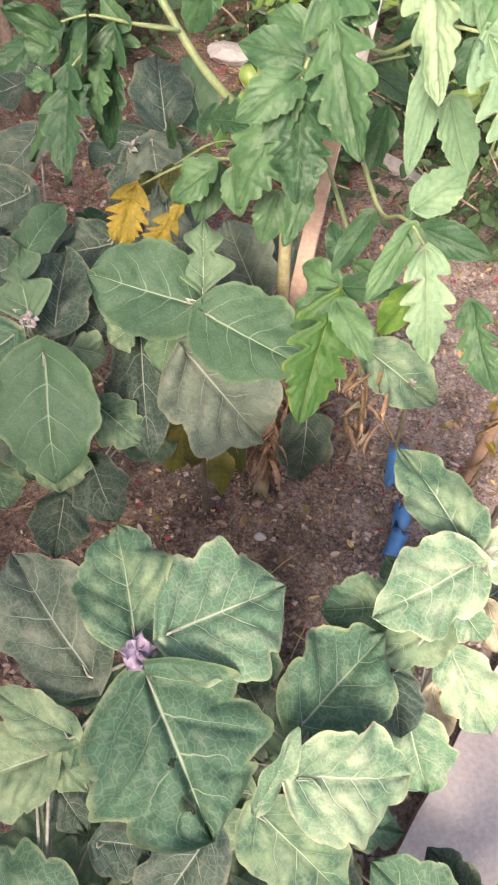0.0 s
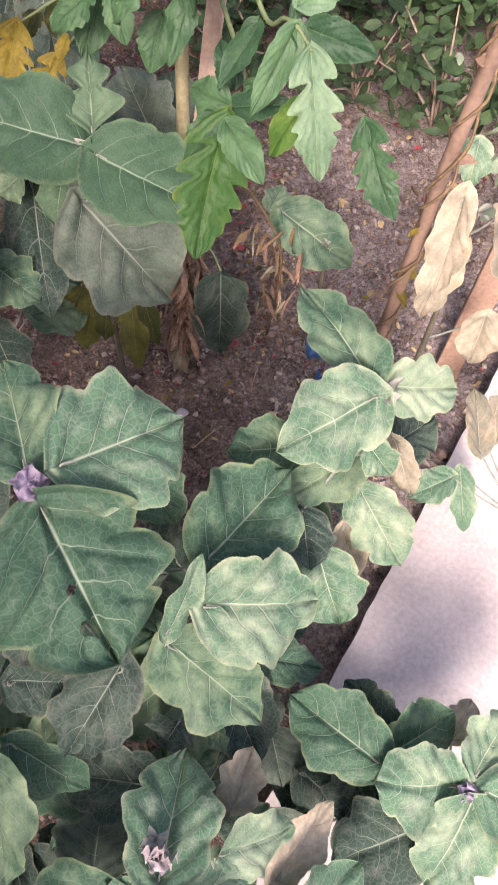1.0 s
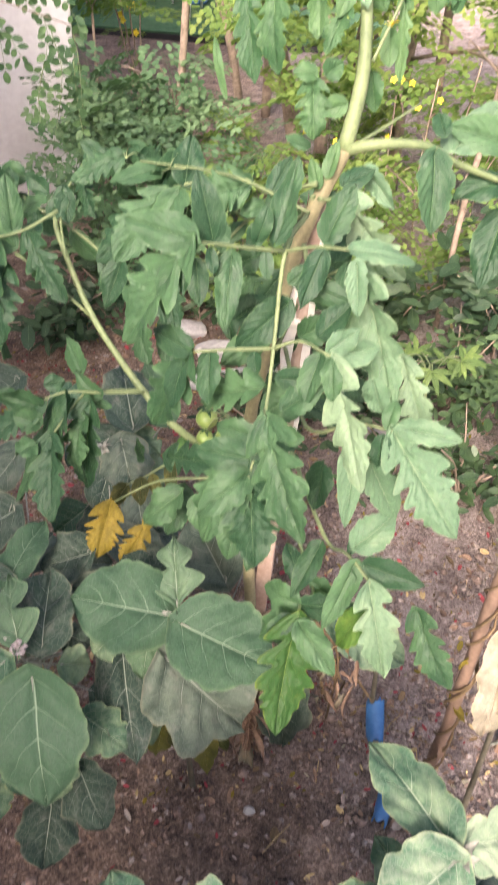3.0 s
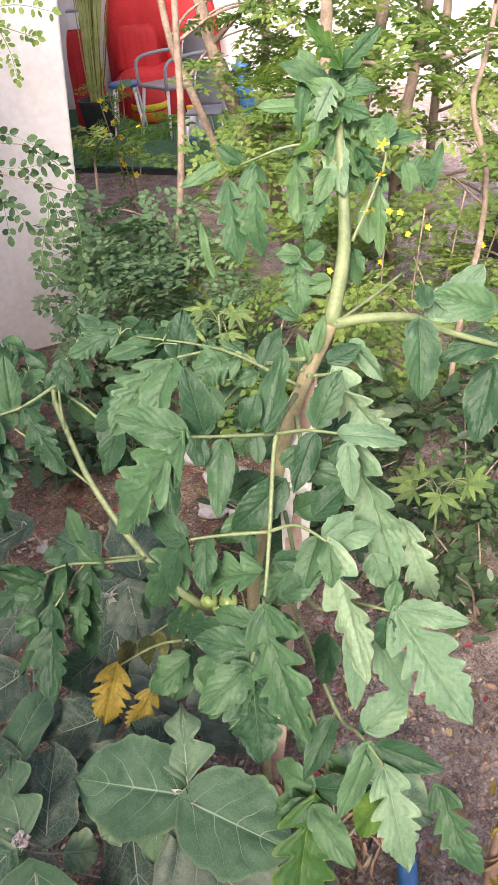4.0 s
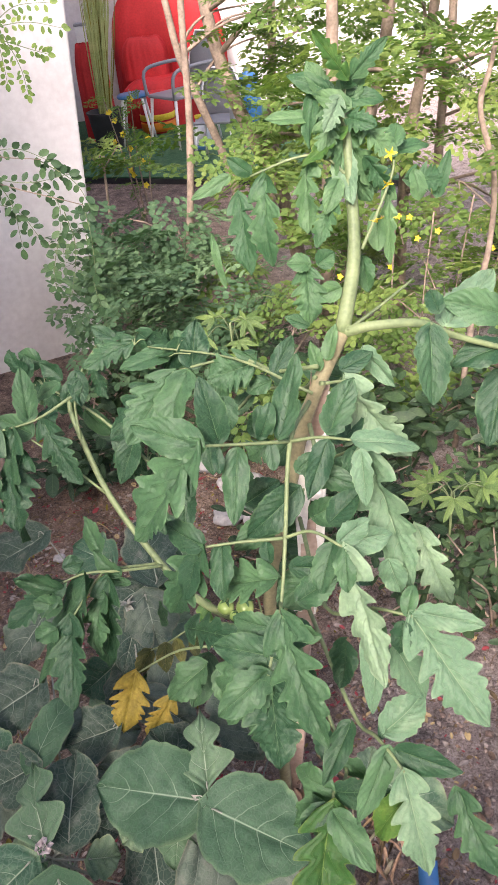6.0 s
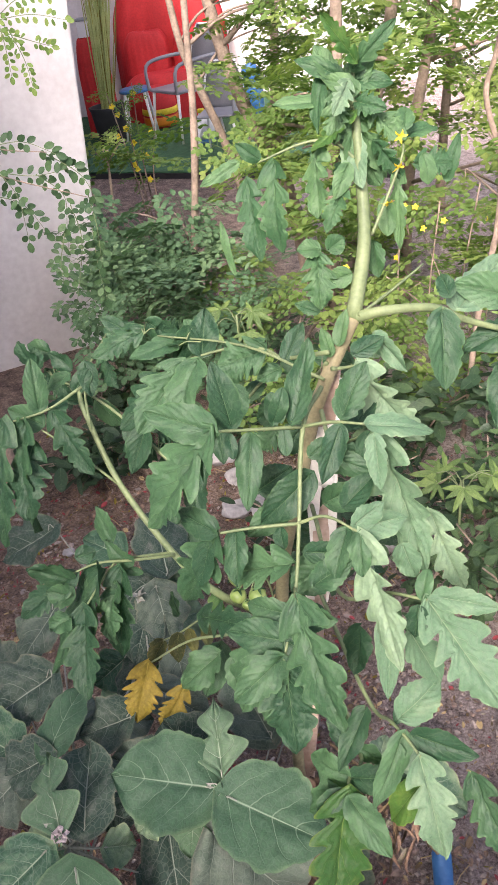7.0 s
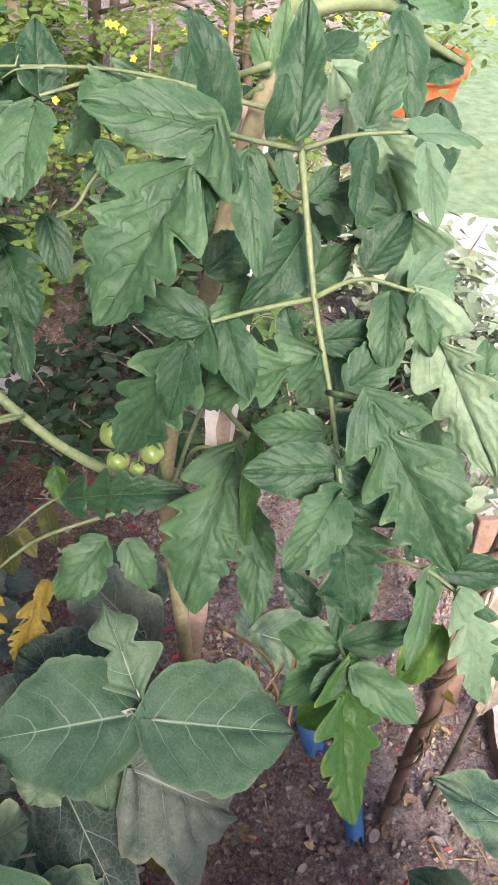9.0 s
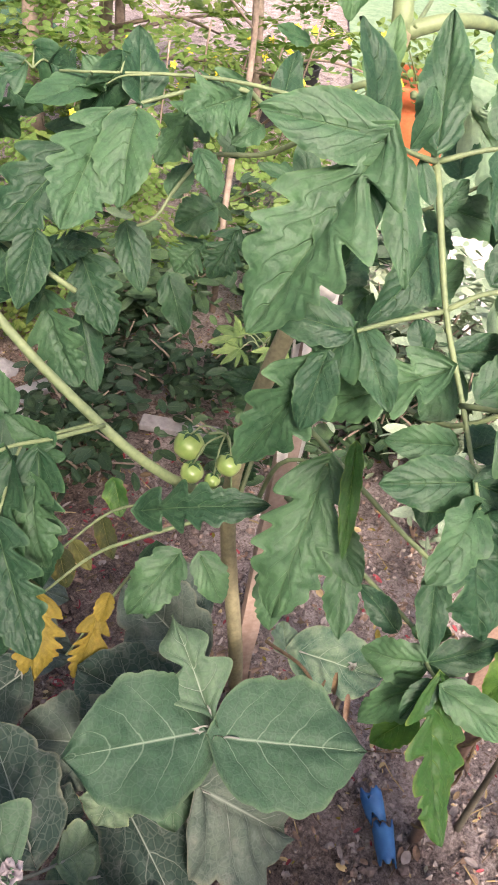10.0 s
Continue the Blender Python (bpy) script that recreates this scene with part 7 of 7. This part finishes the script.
plant = eggplant((0.07, 0.95), (.097, .912, .645))
egg_leaf(plant, (0.089, 0.913, 0.655), (-0.050, 0.926, 0.690), 0.135, 0, "fresh")
egg_leaf(plant, (0.106, 0.899, 0.655), (0.237, 0.833, 0.637), 0.140, 0, "fresh")
egg_leaf(plant, (0.100, 0.922, 0.665), (0.094, 1.015, 0.718), 0.085, 0, "young")
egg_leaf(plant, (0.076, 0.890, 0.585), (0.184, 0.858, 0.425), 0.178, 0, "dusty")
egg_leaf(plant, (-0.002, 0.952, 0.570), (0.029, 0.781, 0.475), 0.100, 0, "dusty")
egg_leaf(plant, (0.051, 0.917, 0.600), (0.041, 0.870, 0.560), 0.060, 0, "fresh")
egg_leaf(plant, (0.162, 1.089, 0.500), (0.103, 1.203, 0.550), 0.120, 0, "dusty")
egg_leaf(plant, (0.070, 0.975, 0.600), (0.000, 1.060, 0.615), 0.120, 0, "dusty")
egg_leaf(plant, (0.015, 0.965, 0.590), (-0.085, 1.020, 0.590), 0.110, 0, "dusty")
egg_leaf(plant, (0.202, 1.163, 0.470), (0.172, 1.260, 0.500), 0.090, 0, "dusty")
egg_leaf(plant, (-0.006, 0.918, 0.600), (-0.033, 0.901, 0.580), 0.060, 0, "mid")

plant = eggplant((-0.13, 0.92), (-.125, .87, .655))
egg_leaf(plant, (-0.097, 0.821, 0.650), (-0.079, 0.701, 0.530), 0.140, 0, "fresh")
egg_leaf(plant, (-0.120, 0.853, 0.665), (-0.150, 0.968, 0.690), 0.095, 0, "young")
egg_leaf(plant, (-0.099, 0.883, 0.630), (-0.105, 1.007, 0.650), 0.100, 0, "dusty")
egg_leaf(plant, (-0.181, 1.013, 0.620), (-0.140, 1.129, 0.630), 0.065, 0, "fresh")
egg_leaf(plant, (-0.140, 0.849, 0.650), (-0.218, 0.784, 0.630), 0.110, 0, "mid")
egg_leaf(plant, (-0.168, 0.840, 0.500), (-0.146, 0.766, 0.420), 0.110, 0, "mid")
egg_leaf(plant, (-0.226, 0.784, 0.400), (-0.201, 0.744, 0.360), 0.090, 0, "mid")
egg_leaf(plant, (-0.080, 0.926, 0.600), (-0.042, 0.917, 0.580), 0.055, 0, "dusty")
egg_leaf(plant, (-0.173, 1.014, 0.620), (-0.248, 0.991, 0.600), 0.100, 0, "dusty")
egg_leaf(plant, (-0.076, 0.873, 0.600), (-0.039, 0.889, 0.570), 0.060, 0, "mid")
egg_leaf(plant, (-0.203, 1.172, 0.620), (-0.290, 1.111, 0.600), 0.130, 0, "dusty")
egg_leaf(plant, (-0.059, 1.089, 0.600), (-0.145, 1.069, 0.580), 0.100, 0, "dusty")
egg_leaf(plant, (-0.236, 1.357, 0.600), (-0.290, 1.259, 0.560), 0.100, 0, "dusty")
egg_leaf(plant, (-0.235, 1.031, 0.600), (-0.335, 1.094, 0.600), 0.110, 0, "mid")
egg_leaf(plant, (-0.219, 1.000, 0.600), (-0.283, 0.944, 0.580), 0.120, 0, "dusty")
egg_leaf(plant, (-0.295, 1.164, 0.560), (-0.228, 1.232, 0.550), 0.100, 0, "dusty")
egg_leaf(plant, (-0.295, 1.217, 0.530), (-0.424, 1.344, 0.500), 0.120, 0, "dusty")
egg_leaf(plant, (-0.183, 1.091, 0.550), (-0.151, 1.173, 0.550), 0.080, 0, "dusty")
egg_fill(plant, 14, 0.17, 0.30, 0.58, 8)

plant = eggplant((-0.12, 1.50), (-.10, 1.45, .50))
egg_leaf(plant, (-0.067, 1.482, 0.500), (-0.042, 1.395, 0.420), 0.120, 0, "dusty")
egg_leaf(plant, (-0.081, 1.470, 0.480), (-0.119, 1.360, 0.400), 0.100, 0, "dusty")
egg_leaf(plant, (0.023, 1.561, 0.480), (-0.025, 1.679, 0.550), 0.110, 0, "fresh")
egg_leaf(plant, (-0.038, 1.409, 0.420), (-0.018, 1.319, 0.350), 0.090, 0, "dusty")
egg_leaf(plant, (-0.078, 1.300, 0.400), (0.031, 1.248, 0.350), 0.100, 0, "dusty")
egg_leaf(plant, (-0.161, 1.203, 0.420), (-0.065, 1.207, 0.420), 0.090, 0, "dusty")
egg_leaf(plant, (-0.359, 1.777, 0.450), (-0.487, 1.723, 0.400), 0.140, 0, "dusty")
egg_leaf(plant, (-0.044, 1.518, 0.500), (-0.078, 1.679, 0.550), 0.130, 0, "dusty")
egg_leaf(plant, (-0.070, 1.529, 0.480), (-0.184, 1.449, 0.460), 0.120, 0, "dusty")
egg_leaf(plant, (-0.060, 1.552, 0.460), (0.010, 1.490, 0.440), 0.080, 0, "mid")
egg_leaf(plant, (-0.166, 1.636, 0.460), (-0.259, 1.682, 0.480), 0.120, 0, "mid")
egg_fill(plant, 10, 0.12, 0.15, 0.40, 9)

plant = eggplant((0.46, 1.10), (.45, 1.08, .30))
egg_leaf(plant, (0.369, 1.126, 0.330), (0.496, 1.058, 0.270), 0.115, 0, "mid")
egg_leaf(plant, (0.349, 1.132, 0.330), (0.371, 1.187, 0.330), 0.050, 0, "mid")

plant = eggplant((0.60, 0.86), (.60, .87, .60))
egg_leaf(plant, (0.579, 0.878, 0.620), (0.573, 0.840, 0.470), 0.062, 15, "bleached")
egg_leaf(plant, (0.617, 0.845, 0.620), (0.682, 0.848, 0.470), 0.062, -10, "bleached")
egg_leaf(plant, (0.585, 0.875, 0.550), (0.565, 0.836, 0.420), 0.070, 0, "bleached")
egg_leaf(plant, (0.595, 0.937, 0.660), (0.587, 0.898, 0.620), 0.050, 0, "pale")
egg_leaf(plant, (0.674, 0.853, 0.400), (0.675, 0.836, 0.300), 0.070, 0, "bleached")

plant = eggplant((0.80, 0.62), (.80, .62, .16))
egg_leaf(plant, (0.667, 0.688, 0.160), (0.586, 0.650, 0.160), 0.065, 0, "pale")
egg_leaf(plant, (0.683, 0.699, 0.160), (0.694, 0.612, 0.100), 0.050, 0, "pale")
egg_leaf(plant, (0.708, 0.718, 0.200), (0.700, 0.818, 0.240), 0.060, 0, "bleached")
egg_leaf(plant, (0.721, 0.740, 0.200), (0.756, 0.819, 0.220), 0.070, 0, "bleached")

# ---- wilted eggplant flowers ----
BLOOM = {(0.087, 0.44): (PETAL, 0.019, "wilted violet flower"), (0.265, 0.38): (PETAL, 0.013, "wilted violet flower"), (0.205, 0.135): (PALE_PETAL, 0.019, "faded pinkish white flower"),
         (0.575, 0.20): (PETAL, 0.015, "wilted violet flower"), (-0.125, 0.87): (PALE_PETAL, 0.013, "faded pinkish white flower")}
for o in [o for o in scene.objects if o.name.startswith("eggplant") and o.parent is None]:
    p = Vector(o["heart"])
    del o["heart"]
    for (x, y), (mat, size, label) in BLOOM.items():
        if math.hypot(p.x - x, p.y - y) < 0.005:
            star_flower(o, p + Vector((0.006, -0.012, 0.014)), (0.2, -0.6, 0.6), size, mat, label, width=1.1, crumple=0.3, heart=mat)

# ---- litter on the soil ----
def scatter(name, count, make, mats, label, area, seed):
    """Many small pieces joined into one object, lying on the soil."""
    rnd = random.Random(seed)
    bm = bmesh.new()
    uv = bm.loops.layers.uv.verify()
    done = 0
    while done < count:
        x, y = rnd.uniform(area[0], area[2]), rnd.uniform(area[1], area[3])
        if on_walkway(x, y):
            continue
        done += 1
        make(bm, rnd, Vector((x, y, ground_height(x, y))), uv, rnd.randrange(len(mats)))
    ob = new(name, mesh_of(name, bm, mats, False))
    return tagged(ob, label, kind="stuff")


def crumb(bm, rnd, at, uv, index):
    r = 0.0011 + 0.0080 * rnd.random() ** 5
    spin = Euler((rnd.uniform(0, 6), rnd.uniform(0, 6), rnd.uniform(0, 6))).to_matrix()
    v = [bm.verts.new(at + Vector((0, 0, r * 0.35)) + spin @ (Vector(p) * r * rnd.uniform(0.7, 1.25))) for p in ((1, 0, 0), (-1, 0, 0), (0, 1, 0), (0, -1, 0), (0, 0, 0.8), (0, 0, -0.8))]
    for a, b, c in ((0, 2, 4), (2, 1, 4), (1, 3, 4), (3, 0, 4), (2, 0, 5), (1, 2, 5), (3, 1, 5), (0, 3, 5)):
        bm.faces.new((v[a], v[b], v[c])).material_index = index


def flake(bm, rnd, at, uv, index):
    a = rnd.uniform(0, 6.28)
    ln = rnd.uniform(0.005, 0.022) * (1.5 if rnd.random() < 0.12 else 0.8)
    d = Vector((math.cos(a), math.sin(a), rnd.uniform(-0.15, 0.35)))
    before = len(bm.faces)
    leaflet_ring(bm, at + Vector((0, 0, 0.003)), at + Vector((0, 0, 0.004)) + d * ln, ln * rnd.uniform(0.3, 0.6), Vector((rnd.uniform(-0.6, 0.6), rnd.uniform(-0.6, 0.6), 1)), uv)
    bm.faces.ensure_lookup_table()
    for f in bm.faces[before:]:
        f.material_index = index


def twig(bm, rnd, at, uv, index):
    a = rnd.uniform(0, 6.28)
    ln = rnd.uniform(0.02, 0.10)
    d = Vector((math.cos(a), math.sin(a), rnd.uniform(0, 0.12)))
    before = len(bm.faces)
    tube([at + Vector((0, 0, 0.003)), at + d * ln * 0.5 + Vector((rnd.uniform(-0.005, 0.005), 0, 0.005)), at + d * ln + Vector((0, 0, 0.003))], 0.0012, 4, bm)
    bm.faces.ensure_lookup_table()
    for f in bm.faces[before:]:
        f.material_index = index


CRUMB = surface("soil crumb", (0.075, 0.052, 0.043), (0.32, 0.235, 0.195), 60, 0.95, 0.3)
GRIT = surface("pale grit", (0.24, 0.19, 0.17), (0.42, 0.36, 0.32), 60, 0.9, 0.3)
STRAW = surface("straw litter", (0.34, 0.24, 0.11), (0.56, 0.43, 0.22), 60, 0.8, 0.3)
CRIMSON = surface("crimson petal litter", (0.20, 0.025, 0.03), (0.34, 0.05, 0.06), 60, 0.7, 0.3)
def clod(bm, rnd, at, uv, index):
    """A lump of dry soil."""
    before = len(bm.faces)
    made = bmesh.ops.create_icosphere(bm, subdivisions=1, radius=0.003 + 0.011 * rnd.random() ** 3)
    for v in made["verts"]:
        v.co = v.co * (1 + 0.45 * noise.noise(v.co * 120 + at * 50)) + at + Vector((0, 0, 0.002))
    bm.faces.ensure_lookup_table()
    for f in bm.faces[before:]:
        f.material_index = index


near, wide = (-0.45, 0.0, 1.0, 1.5), (-0.9, 0.9, 1.6, 3.0)
scatter("soil_crumbs", 11000, crumb, [CRUMB, CRUMB, CRUMB, CRUMB, CRUMB, GRIT], "small crumbs of soil and grit", (-0.45, 0.0, 0.42, 1.5), 61)
scatter("dry_crumbs", 6000, crumb, [GRIT, GRIT, CRUMB, GRIT], "pale dry crumbs of soil by the walkway", (0.36, 0.0, 1.0, 1.7), 69)
scatter("soil_clods", 900, clod, [SOIL, CRUMB, CRUMB], "lumps of dry soil", (-0.45, 0.3, 1.0, 1.9), 66)
scatter("gravel", 5000, crumb, [CRUMB, GRIT, GRIT], "small pale gravel on soil", wide, 62)
scatter("leaf_litter", 1900, flake, [DRY, DRY, DRY, GRIT, STRAW, DRY, DRY, VINE, CRIMSON], "dry leaf fragments on the soil", near, 63)
scatter("dead_leaves", 420, flake, [DRY, DRY, STRAW, GRIT, EGG["bleached"]], "crisp brown dead leaves by the cane", (0.30, 0.70, 0.98, 1.6), 67)
scatter("back_litter", 6000, flake, [DRY, DRY, STRAW, GRIT, DRY, VINE, VINE, TOMATO["dead"], CRIMSON], "dry leaf fragments farther back", wide, 64)
scatter("mulch", 6000, flake, [DRY, VINE, DRY, CRIMSON, GRIT, VINE], "dark dry leaf crumbs under the plants", (-0.8, 1.05, 0.4, 2.6), 68)
scatter("twigs", 320, twig, [DRY, VINE, STRAW], "small dry twigs on the soil", (-0.6, 0.2, 1.1, 2.6), 65)
